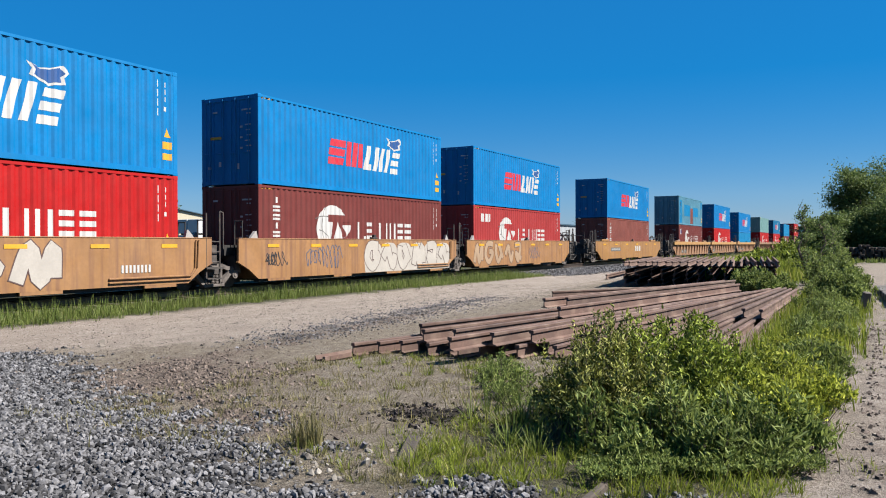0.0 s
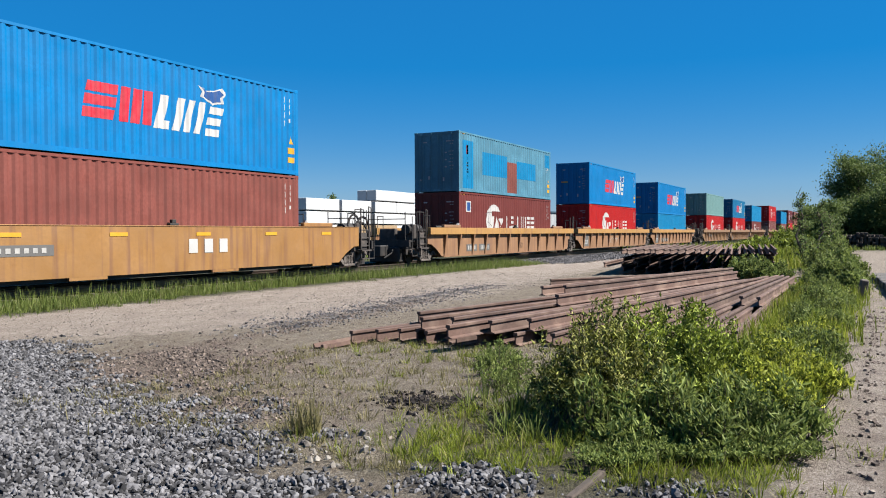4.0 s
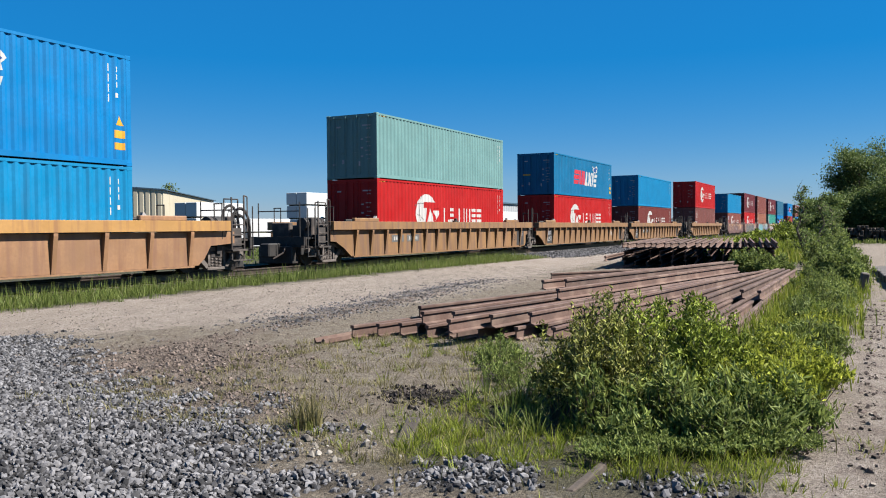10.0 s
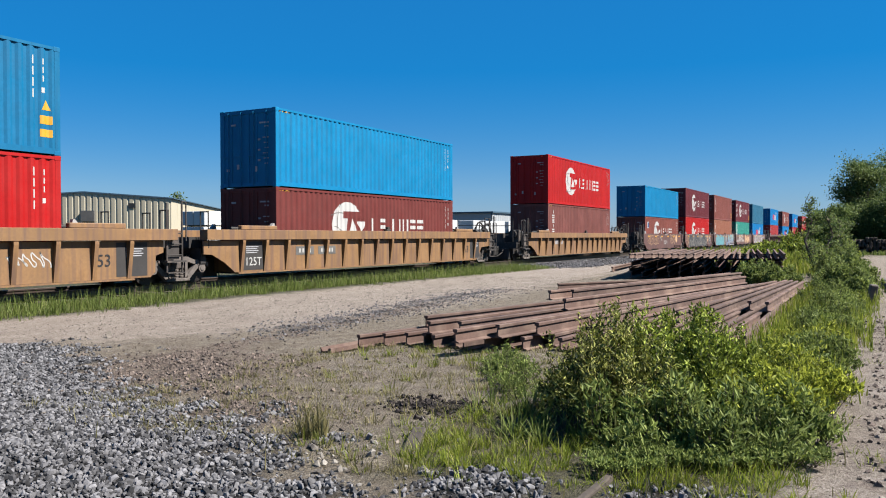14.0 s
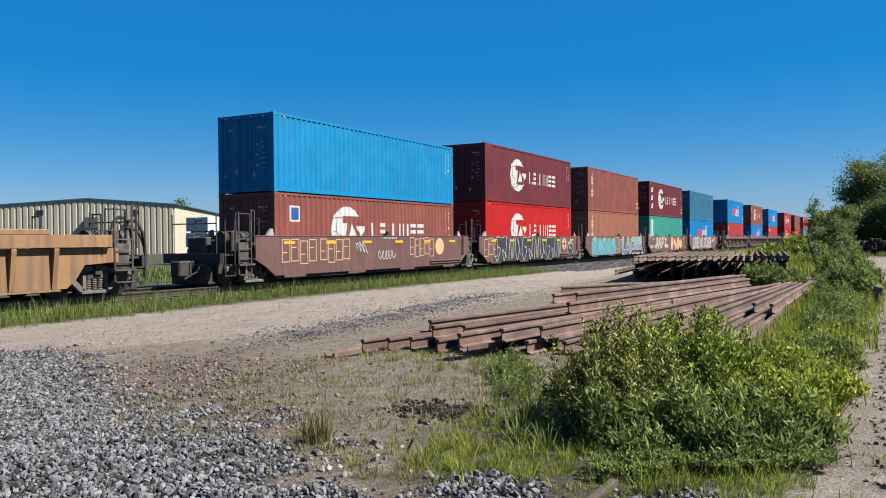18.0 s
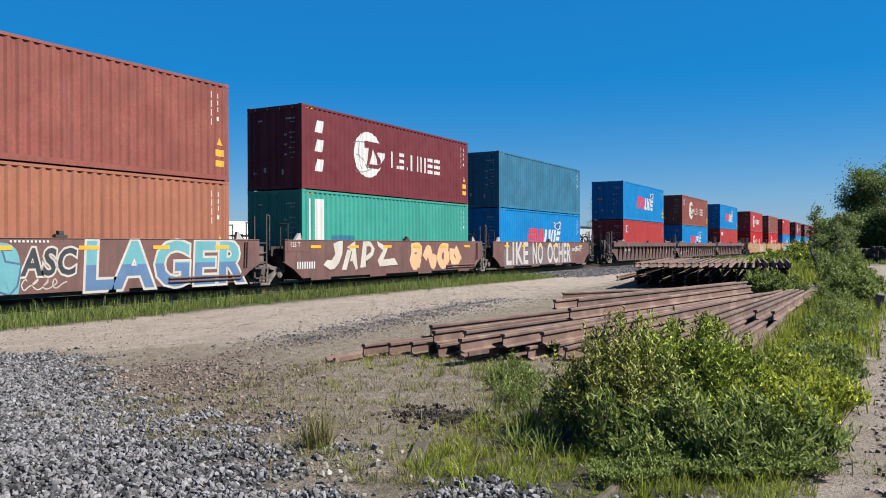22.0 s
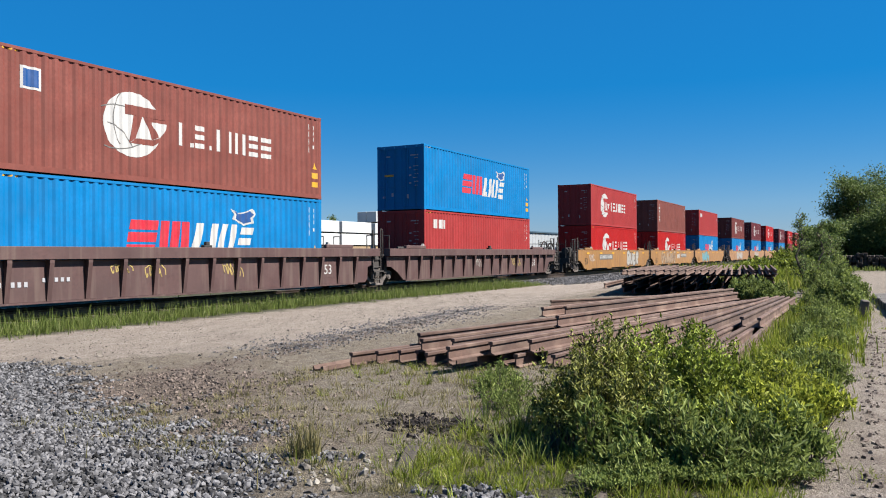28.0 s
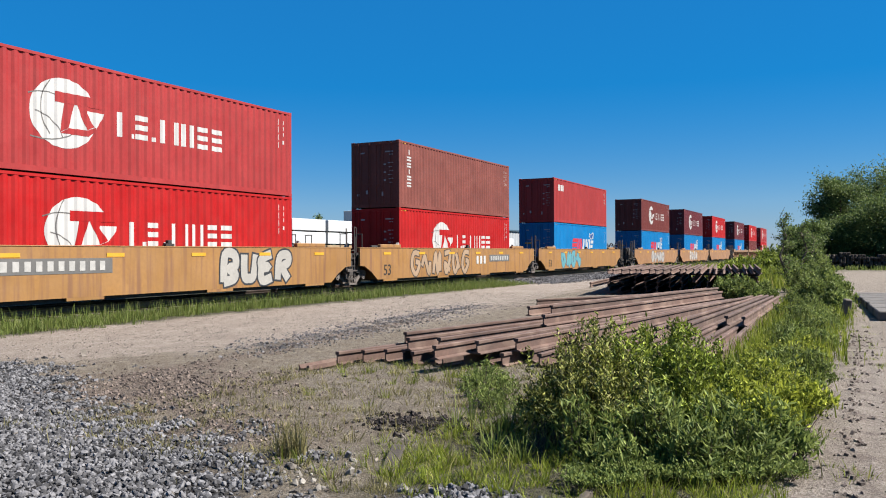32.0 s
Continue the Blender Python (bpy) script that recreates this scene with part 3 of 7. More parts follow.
STROKES = {"c": "98 49 15 21 61 92", "s": "99 4A 27 55 83 50 11", "n": "10 19 54 81 99", "r": "10 19 7A 87 45 90", "l": "1A 11 91", "u": "1A 22 51 82 9A", "k": "1A 10 15 9A 45 90",
           "e": "9A 28 25 75 25 20 91", "p": "10 1A 8A 96 44 15", "z": "19 99 51 10 91", "o": "5A 18 12 50 93 97 5A", "w": "1A 30 57 70 9A", "a": "10 5A 90 73 32",
           "f": "1A 15 40 75 4A 92", "g": "9A 3A 14 50 95 56", "b": "10 1A 7A 86 45 83 71 10", "h": "10 3A 60 8A 91", "j": "1A 8A 50 25 91", "m": "04 39 55 80 96"}


def brushed(code, x, z, w, h, lean, grow=0.0):
    """The middle line of a sprayed form, rounded; its digits are tenths of the form's width and height."""
    pts = [(int(q[0]) / 10, int(q[1], 16) / 10) for q in STROKES[code].split()]
    out = []
    for i in range(len(pts) - 1):
        p = [pts[max(0, min(len(pts) - 1, i + k))] for k in (-1, 0, 1, 2)]
        for j in range(5):
            t = j / 5
            q = [0.5 * (2 * p[1][d] + (p[2][d] - p[0][d]) * t + (2 * p[0][d] - 5 * p[1][d] + 4 * p[2][d] - p[3][d]) * t * t + (3 * p[1][d] - p[0][d] - 3 * p[2][d] + p[3][d]) * t**3) for d in (0, 1)]
            out.append(q)
    out.append(pts[-1])
    out = [(x + w * a + lean * h * b, z + h * b) for a, b in out]
    for end, inner in ((0, 1), (-1, -2)):
        d = Vector(out[end]) - Vector(out[inner])
        d.normalize()
        out[end] = tuple(Vector(out[end]) + d * grow)
    return out


def ribbon(bm, line, wide, y):
    """A band of even width along a line on the side of a car."""
    rows = []
    for i, q in enumerate(line):
        d = Vector(line[min(i + 1, len(line) - 1)]) - Vector(line[max(i - 1, 0)])
        d.normalize()
        n = Vector((-d.y, d.x)) * wide / 2
        y2 = y - 0.0005 * i / len(line)
        rows.append((bm.verts.new((q[0] - n.x, y2, q[1] - n.y)), bm.verts.new((q[0] + n.x, y2, q[1] + n.y))))
    for a, c in zip(rows, rows[1:]):
        f = bm.faces.new((a[0], c[0], c[1], a[1]))
        f.normal_update()
        if f.normal.y > 0:
            f.normal_flip()


def graffiti(car, x0, x1, z0, z1, seed, body, edge, n, fat=0.30, rim=0.045, codes=""):
    """A row of sprayed forms: fat rounded strokes with an outline, each lapping over the one before."""
    rs = random.Random(seed)
    w = (x1 - x0) / n
    codes = codes or "".join(rs.choice("csnrlukepzowa") for _ in range(n))
    face = SIDE[car["build"]] + 0.003
    for i in range(n):
        code = codes[i % len(codes)]
        h, lean = (z1 - z0 - fat) * rs.uniform(0.92, 1.0), rs.uniform(-0.05, 0.18)
        x, z = x0 + i * w + fat * 0.35, z0 + fat / 2
        for mat, wide, grow, off, what in ((edge, fat + 2 * rim, rim, 0.0, "sprayed outline"), (body, fat, 0.0, 0.0006, "sprayed fill of wild lettering")):
            bm = bmesh.new()
            ribbon(bm, brushed(code, x, z, w * 0.92 - fat * 0.3, h, lean, grow), wide, -face - 0.0012 * i - off)
            bmesh.ops.bisect_plane(bm, geom=bm.verts[:] + bm.edges[:] + bm.faces[:], plane_co=(0, 0, z1 + 0.03), plane_no=(0, 0, 1), clear_outer=True)
            bmesh.ops.bisect_plane(bm, geom=bm.verts[:] + bm.edges[:] + bm.faces[:], plane_co=(0, 0, 0.555), plane_no=(0, 0, -1), clear_outer=True)
            part("graffiti", bm, mat, car, what)


def sprayed(car, text, x0, x1, z0, z1, fills, edge, rim=0.05, lean=0.0, bold=0.03):
    """Readable sprayed words, fitted into a rectangle; two fills meet at half height."""
    face = SIDE[car["build"]] + 0.006
    for layer, (mats, grow) in enumerate((([edge], rim), (fills, 0.0))):
        cu = bpy.data.curves.new("graffiti", "FONT")
        cu.body, cu.size, cu.offset, cu.space_character = text, 1.0, 0.0, 1.08
        cu.resolution_u = 3
        ob = bpy.data.objects.new("graffiti", cu)
        scene.collection.objects.link(ob)
        bpy.context.view_layer.update()
        w0, h0 = max(ob.dimensions.x, 0.01), max(ob.dimensions.y, 0.01)
        kx, kz = (x1 - x0) / w0, (z1 - z0) / h0
        cu.offset = bold + grow / max(kx, kz)
        me = bpy.data.meshes.new_from_object(ob.evaluated_get(bpy.context.evaluated_depsgraph_get()))
        bpy.data.objects.remove(ob)
        bm = bmesh.new()
        bm.from_mesh(me)
        for v in bm.verts:
            v.co = (x0 + v.co.x * kx + lean * v.co.y * kz, -face - 0.001 * layer, z0 + v.co.y * kz)
        for f in bm.faces:
            f.normal_update()
            if f.normal.y > 0:
                f.normal_flip()
        if len(mats) == 2:
            mid = (z0 + z1) / 2
            bmesh.ops.bisect_plane(bm, geom=bm.verts[:] + bm.edges[:] + bm.faces[:], plane_co=(0, 0, mid), plane_no=(0, 0, 1))
            for f in bm.faces:
                f.material_index = 0 if f.calc_center_median().z > mid else 1
        part("graffiti", bm, mats, car, "sprayed words in outlined letters")


def plate(name, car, x0, x1, z0, z1, mat, label="", off=0.0, depth=0.006):
    part(name, boxes((x0, x1, -(SIDE[car["build"]] + 0.001 + off + depth), -(SIDE[car["build"]] + 0.001 + off), z0, z1)), mat, car, label)


def number_bars(car, x0, x1, z0, z1, n, mat=None, off=0.008):
    """A number or a word that is not spelled out: plain bars."""
    w = (x1 - x0) / n
    for i in range(n):
        plate("lettering", car, x0 + i * w, x0 + (i + 0.55) * w, z0, z1, mat or WHITE, "small plain bar of lettering", off, 0.003)


SIDE = {"ribbed": 1.37, "smooth": 1.40}


CAR_NAMES = {"yellow": "weathered yellow", "amber": "bright amber-yellow", "peach": "faded peach-orange", "tan": "dusty tan", "oxide": "red-oxide brown", "umber": "dark umber brown"}


def well_car(x, kind, colour, long_well, left, right, tail=""):
    """One well, centred on x at the clip's start. left, right: 'joint' where a truck is shared with the next well, else 'end'."""
    lb = 8.05 if long_well else 6.2
    half = 9.78 if long_well else 7.55
    ob = thing("well_car", CAR_NAMES[colour] + (" ribbed" if kind == "ribbed" else " smooth-sided") + " steel well car " + (tail or "carrying two stacked containers"), "railcar", "well cars of the train", (x, TRACK_Y, 0))
    m = CAR[colour]
    ob["build"] = kind
    lt = half - 0.35
    key = "%s%d" % (colour, long_well)
    for s in (-1, 1):
        part("side_plate", shared("side_plate/%s%s%d%s" % (kind, key, s, right), lambda: side_bm(lb, lt, s, kind, right), m), None, ob)
        lip, under = (1.53, 1.53) if kind == "ribbed" else (1.415, 1.807)
        part("top_chord", shared("top_chord/%s%s%d" % (kind, key, s), lambda: boxes((-lt, lt, min(s * 1.24, s * lip), max(s * 1.24, s * lip), under, 1.835), bevel=0.008), CAR["ochre"] if colour == "peach" else m), None, ob)
        if kind == "smooth":
            for i in range(4):
                part("sill_tab", shared("sill_tab/%s%d" % (key, s), lambda: boxes((-0.55, 0.55, min(s * 1.33, s * 1.398), max(s * 1.33, s * 1.398), 0.47, 0.556)), m), None, ob, at=(-lb + 0.9 + (2 * lb - 1.8) * i / 3, 0, 0))
            # sill in near-black steel: the shadow band below the plate is its colour
            part("bottom_sill", shared("bottom_sill/%s%d" % (key, s), lambda: boxes((-lb, lb, min(s * 1.1, s * 1.30), max(s * 1.1, s * 1.30), 0.45, 0.60)), STEEL), None, ob, "dark recessed sill")
        else:
            part("bottom_sill", shared("bottom_sill/%s%d" % (key, s), lambda: boxes((-lb, lb, min(s * 1.1, s * 1.42), max(s * 1.1, s * 1.42), 0.50, 0.545)), m), None, ob)
        for x in (-6.42, 6.42):
            part("corner_guide", shared("corner_guide/%d" % (x > 0), lambda: prism([(-0.16, 0), (0.16, 0), (0.10 if x < 0 else -0.05, 0.22), (0.05 if x < 0 else -0.10, 0.22)], -0.05, 0.05), GUIDE), None, ob, "pale worn corner guide", (x, s * 1.28, 1.835))
        part("latch", shared("latch/", lambda: boxes((-0.16, 0.16, -0.07, 0.07, 0, 0.07), (-0.07, 0.07, -0.06, 0.06, 0.07, 0.17), bevel=0.01), STEEL), None, ob, "black locking latch", (0.4, s * 1.33, 1.835))
        if kind == "ribbed":
            n = RIBS[colour]
            for i in range(n + 1):
                px = -lb + 0.15 + (2 * lb - 0.3) * i / n
                part("rib", shared("rib/%s%d" % (key, s), lambda: prism([(s * 1.37, 0.55), (s * 1.40, 0.55), (s * 1.52 if s < 0 else 1.52, 1.45), (s * 1.52, 1.52), (s * 1.37, 1.52)], -0.06, 0.06, "x"), m), None, ob, at=(px, 0, 0))
    for i in range(7):
        px = -lb + 0.5 + (2 * lb - 1.0) * i / 6
        part("floor_beam", shared("floor_beam/", lambda: boxes((-0.14, 0.14, -1.2, 1.2, RAIL_Z + 0.18, WELL_Z - 0.004)), STEEL), None, ob, at=(px, 0, 0))
    for s, end in ((-1, left), (1, right)):
        part("bulkhead", shared("bulkhead/%s" % key, lambda: boxes((-0.04, 0.04, -1.2, 1.2, 0.55, 1.35)), m), None, ob, at=(s * lb, 0, 0))
        reach = half if end == "joint" else half + 0.75
        part("end_platform", shared("end_platform/%s%d%s" % (key, s, end), lambda: boxes((min(s * (lb + 0.05), s * (reach - 0.2)), max(s * (lb + 0.05), s * (reach - 0.2)), -0.42, 0.42, 1.0, 1.3),
                                                                          (min(s * (lb + 0.05), s * (lb + 0.9)), max(s * (lb + 0.05), s * (lb + 0.9)), -1.3, 1.3, 1.24, 1.3)), m if end == "joint" and kind == "smooth" and long_well else STEEL), None, ob)
        # black box added to hide the bright grass behind the truck
        part("draft_sill", shared("draft_sill/%d%s%d" % (s, end, long_well), lambda: boxes((min(s * (lb - 0.1), s * (half + 0.5)), max(s * (lb - 0.1), s * (half + 0.5)), -0.45, 0.45, 0.42, 1.0), bevel=0.02), STEEL), None, ob, "black steel draft sill")
        gx = s * (half - 0.55)
        for gy in (-1, 1):
            part("grab_rail", shared("grab_rail/a%d" % gy, lambda: rods(((0, gy * 1.36, 1.3), (0, gy * 1.36, 2.35), 0.02), ((0, gy * 1.05, 1.3), (0, gy * 1.05, 2.35), 0.02), ((0, gy * 1.38, 2.35), (0, gy * 1.03, 2.35), 0.02), n=6), STEEL), None, ob, at=(gx, 0, 0))
        part("end_frame", shared("end_frame/%d" % s, lambda: boxes((-0.35, 0.35, -1.0, 1.0, 1.3, 1.62), (-0.1, 0.1, -1.2, 1.2, 0.85, 1.3)), STEEL), None, ob, "black steel end structure", (s * (half - 0.5), 0, 0))
        if s > 0 and end == "joint":
            part("ladder", shared("ladder/steps", steps_bm, TRUCK_STEEL), None, ob, "dusty steel ladder with a low tread", (s * half - (0.35 if long_well else 0.28), -1.38, 0))
            for k in range(2):
                d = 0.1 * k
                part("conduit", shared("conduit/%s%d%d" % (key, k, kind == "smooth"), lambda: rods(((lb - 2.6, -1.43, 0.66 + d), (lb + 0.15, -1.43, 0.66 + d), 0.026), ((lb + 0.15, -1.43, 0.66 + d), (lb + 0.42 - d, -1.43, 0.95), 0.026), ((lb + 0.42 - d, -1.43, 0.95), (lb + 0.46 - d, -1.43, 1.74), 0.026), ((lb + 0.46 - d, -1.43, 1.74), (lb + 0.62, -1.3, 1.80), 0.026), n=6), m), None, ob, "bent brake pipe along the side") if kind == "smooth" and not long_well else None
        if long_well:
            a, c = sorted((s * (lb - 0.2), s * 6.2))
            part("hatch_beam", boxes((a, c, -1.36, -1.2, 1.835, 1.97), bevel=0.02), m, ob)
            part("spreader", rods(((a, -0.9, 1.88), (c, -0.9, 1.88), 0.05)), STEEL, ob)
        if end == "end":
            truck(ob, s * (half - 0.55))
            part("end_platform", boxes((min(s * (lt - 0.3), s * (half + 0.9)), max(s * (lt - 0.3), s * (half + 0.9)), -1.15, 1.15, 1.22, 1.28)), STEEL, ob)
            part("end_sill", boxes((min(s * (half + 0.8), s * (half + 0.95)), max(s * (half + 0.8), s * (half + 0.95)), -1.2, 1.2, 1.0, 1.3)), STEEL, ob)
            # wide black box, added in place of the shade between the cars
            part("underframe", boxes((min(s * (half - 0.9), s * (half + 0.78)), max(s * (half - 0.9), s * (half + 0.78)), -0.95, 0.95, 0.66, 1.20), bevel=0.02), STEEL, ob, "black underframe box, added for the shade between cars")
            part("brake_stand", boxes((min(s * (half + 0.02), s * (half + 0.30)), max(s * (half + 0.02), s * (half + 0.30)), -1.05, -0.70, 1.28, 1.98), (min(s * (half - 0.55), s * (half - 0.25)), max(s * (half - 0.55), s * (half - 0.25)), -1.1, 0.4, 1.28, 1.72), (min(s * (half + 0.40), s * (half + 0.62)), max(s * (half + 0.40), s * (half + 0.62)), -0.3, 0.5, 1.28, 1.8), bevel=0.03), TRUCK_STEEL, ob, "dusty brake gear boxes")
            part("air_hose", rods(((s * (half + 0.9), -0.45, 1.1), (s * (half + 1.15), -0.45, 0.75), 0.03), ((s * (half + 1.15), -0.45, 0.75), (s * (half + 1.5), -0.3, 0.55), 0.03), ((s * (half + 0.95), -1.2, 0.95), (s * (half + 0.95), -0.2, 0.95), 0.02), n=6), STEEL, ob, "black hanging air hose and lever")
            part("hand_rail", rods(*[((s * (half + d), y, 1.28), (s * (half + d), y, 2.5), 0.022) for d, y in ((-0.3, -1.2), (0.3, -1.2), (0.85, -0.95), (0.85, 0.9))], ((s * (half - 0.3), -1.2, 2.5), (s * (half + 0.3), -1.2, 2.5), 0.02), ((s * (half + 0.85), -0.95, 2.2), (s * (half + 0.85), 0.9, 2.2), 0.02), n=6), STEEL, ob)
            part("coupler", boxes((min(s * (half + 0.9), s * (half + 1.6)), max(s * (half + 0.9), s * (half + 1.6)), -0.2, 0.2, 0.60, 1.08), bevel=0.04), STEEL, ob, "rusty black coupler")
            part("brake_cylinder", rods(((s * (half - 0.6), -0.75, 1.75), (s * (half + 0.5), -0.75, 1.75), 0.22), ((s * (half + 0.2), -0.75, 1.3), (s * (half + 0.2), -0.75, 1.75), 0.05), n=14), STEEL, ob, "black round brake reservoir")
            # black filler box: stands for the shade below the coupling
            part("draft_gear", boxes((min(s * (half + 0.3), s * (half + 1.05)), max(s * (half + 0.3), s * (half + 1.05)), -0.75, 0.75, 0.36, 0.99), bevel=0.03), STEEL, ob, "black box below the platform, added for the gap's shade")
            part("ladder", shared("ladder/steps", steps_bm, TRUCK_STEEL), None, ob, "dusty steel ladder with a low tread", (s * (half + 0.1), -1.38, 0))
            if s > 0:
                part("hose_bundle", hose_bm(s, s * (half + 0.78)), STEEL, ob, "looped black hoses above the coupling")
                part("brake_wheel", ring_bm(s * (half + 0.74), -0.35, 1.95, 0.24), STEEL, ob, "black brake wheel on a post")
            part("grab_rail", rods(((s * (half + 0.85), -1.3, 0.6), (s * (half + 0.85), -1.3, 2.3), 0.02), ((s * (half + 0.45), -1.3, 0.6), (s * (half + 0.45), -1.3, 2.3), 0.02), ((s * (half + 0.43), -1.3, 0.62), (s * (half + 0.87), -1.3, 0.62), 0.02), n=6), STEEL, ob)
        elif s > 0:
            truck(ob, s * half)
    return ob


RIBS = {"peach": 11, "tan": 15, "umber": 15}
TRAIN = [
    # left end of the containers, car kind, car colour, long well, left, right, lower (colour, height, logo), upper
    (4.14, "smooth", "yellow", False, "joint", "joint", ("red", HIGH, "ts+y"), ("blue", HIGH, "sm")),
    (19.67, "smooth", "yellow", False, "joint", "joint", ("brown", HIGH, "ts+v"), ("blue", HIGH, "sm")),
    (35.18, "smooth", "yellow", False, "joint", "end", ("crimson", HIGH, "ts+c"), ("blue", HIGH, "sm")),
    (57.33, "smooth", "amber", True, "end", "end", ("rust", HIGH, "+v"), ("blue", HIGH, "sm")),
    (81.55, "ribbed", "peach", True, "end", "joint", ("brown", HIGH, "ts+s"), ("teal", HIGH, "+py")),
    (101.30, "ribbed", "peach", True, "joint", "joint", ("red", HIGH, "ts"), ("blue", HIGH, "sm")),
    (121.30, "ribbed", "peach", True, "joint", "end", ("sky", LOW, ""), ("blue", HIGH, "sm")),
    (145.35, "ribbed", "tan", True, "end", "joint", ("red", HIGH, "ts"), ("mint", LOW, "")),
    (165.20, "ribbed", "tan", True, "joint", "joint", ("red", HIGH, "ts"), ("faded", LOW, "sm")),
    (185.15, "ribbed", "tan", True, "joint", "end", ("brown", LOW, "ts"), ("sky", LOW, "")),
    (209.28, "ribbed", "tan", True, "end", "end", ("pink", HIGH, "+v"), ("red", HIGH, "ts")),
    (231.25, "smooth", "oxide", False, "end", "joint", ("rust", LOW, "ts+sy"), ("sky", LOW, "")),
    (246.80, "smooth", "oxide", False, "joint", "joint", ("red", HIGH, "ts"), ("maroon", HIGH, "ts")),
    (262.30, "smooth", "oxide", False, "joint", "joint", ("orange", HIGH, "+vy"), ("rust", HIGH, "+vy")),
    (277.90, "smooth", "oxide", False, "joint", "joint", ("green", HIGH, "+d"), ("maroon", HIGH, "ts+oy")),
    (293.53, "smooth", "oxide", False, "joint", "end", ("blue", HIGH, "sm"), ("slate", HIGH, "")),
    (315.25, "ribbed", "umber", True, "end", "joint", ("crimson", HIGH, "+s"), ("blue", HIGH, "sm")),
    (334.70, "ribbed", "umber", True, "joint", "joint", ("blue", HIGH, "sm"), ("rust", HIGH, "ts+sy")),
    (354.30, "ribbed", "umber", True, "joint", "end", ("crimson", HIGH, "+c"), ("blue", HIGH, "sm")),
    (377.83, "smooth", "amber", True, "end", "joint", ("red", HIGH, "ts", -0.31), ("crimson", HIGH, "ts", -0.70)),
    (397.33, "smooth", "amber", True, "joint", "joint", ("red", HIGH, "ts"), ("rust", HIGH, "+v")),
    (417.05, "smooth", "amber", True, "joint", "end", ("blue", HIGH, "sm"), ("crimson", HIGH, "+c")),
    (440.75, "smooth", "yellow", True, "end", "joint", ("blue", HIGH, "sm"), ("brown", HIGH, "ts")),
    (461.10, "smooth", "yellow", True, "joint", "joint", ("blue", HIGH, "sm"), ("maroon", HIGH, "ts")),
    (481.00, "smooth", "yellow", True, "joint", "end", ("blue", HIGH, "sm"), ("red", HIGH, "ts")),
    (503.50, "ribbed", "tan", True, "end", "joint", ("blue", HIGH, "sm"), ("maroon", HIGH, "ts")),
    (523.20, "ribbed", "tan", True, "joint", "joint", ("brown", HIGH, ""), ("red", HIGH, "ts")),
    (543.00, "ribbed", "tan", True, "joint", "end", ("red", HIGH, "ts"), ("crimson", HIGH, "ts")),
]
ROLLING = []   # thing, x at the start, y, z
CARS = []
for x0, kind, colour, long_well, left, right, lower, upper in TRAIN:
    xc = x0 + C_LEN / 2
    car = well_car(xc, kind, colour, long_well, left, right)
    CARS.append(car)
    ROLLING.append((car, xc, TRACK_Y, 0.0))
    for spec, z, where in ((lower, WELL_Z, ", sunk in a railcar"), (upper, WELL_Z + lower[1], ", stacked on another")):
        box_thing = container(*spec[:3], where, *spec[3:])
        ROLLING.append((box_thing, xc, TRACK_Y, z))

END_BLACK = material("dull_black_panel_paint", (0.0165, 0.0142, 0.0136), 0.7, 0, 0.25, 2.0)
PALE_STENCIL = material("pale_stencil_paint", (0.248, 0.242, 0.23), 0.6, 0, 0.2, 6.0)
FILLS = {"white": WHITE, "bone": material("sprayed_bone_white", (0.235, 0.225, 0.22), 0.5, 0, 0.12, 1.5), "cyan": material("sprayed_cyan", (0.0588, 0.171, 0.194), 0.5, 0, 0.1, 1.5), "cream": material("sprayed_cream", (0.323, 0.2, 0.112), 0.5, 0, 0.1, 1.5), "silver": material("sprayed_silver", (0.223, 0.212, 0.194), 0.45, 0, 0.12, 1.2),
         "black": material("sprayed_black", (0.0129, 0.0141, 0.0176), 0.5, 0, 0.1, 1.5), "indigo": material("sprayed_indigo", (0.0294, 0.0529, 0.1), 0.5, 0, 0.1, 1.5), "chalk": material("sprayed_chalk_white", (0.259, 0.238, 0.212), 0.5, 0, 0.12, 1.5), "umber": material("sprayed_umber", (0.0529, 0.0294, 0.0265), 0.5, 0, 0.12, 1.5), "sand": material("sprayed_sand", (0.212, 0.147, 0.0941), 0.5, 0, 0.12, 1.5), "mauve": material("sprayed_mauve", (0.0764, 0.0559, 0.0588), 0.6, 0, 0.25, 0.8), "grey": material("sprayed_grey", (0.165, 0.153, 0.153), 0.5, 0, 0.2, 1.2), "dusk": material("sprayed_dusk_blue", (0.0412, 0.0823, 0.153), 0.5, 0, 0.1, 1.5), "gold": material("sprayed_yellow", (0.282, 0.212, 0.0647), 0.5, 0, 0.1, 1.5)}


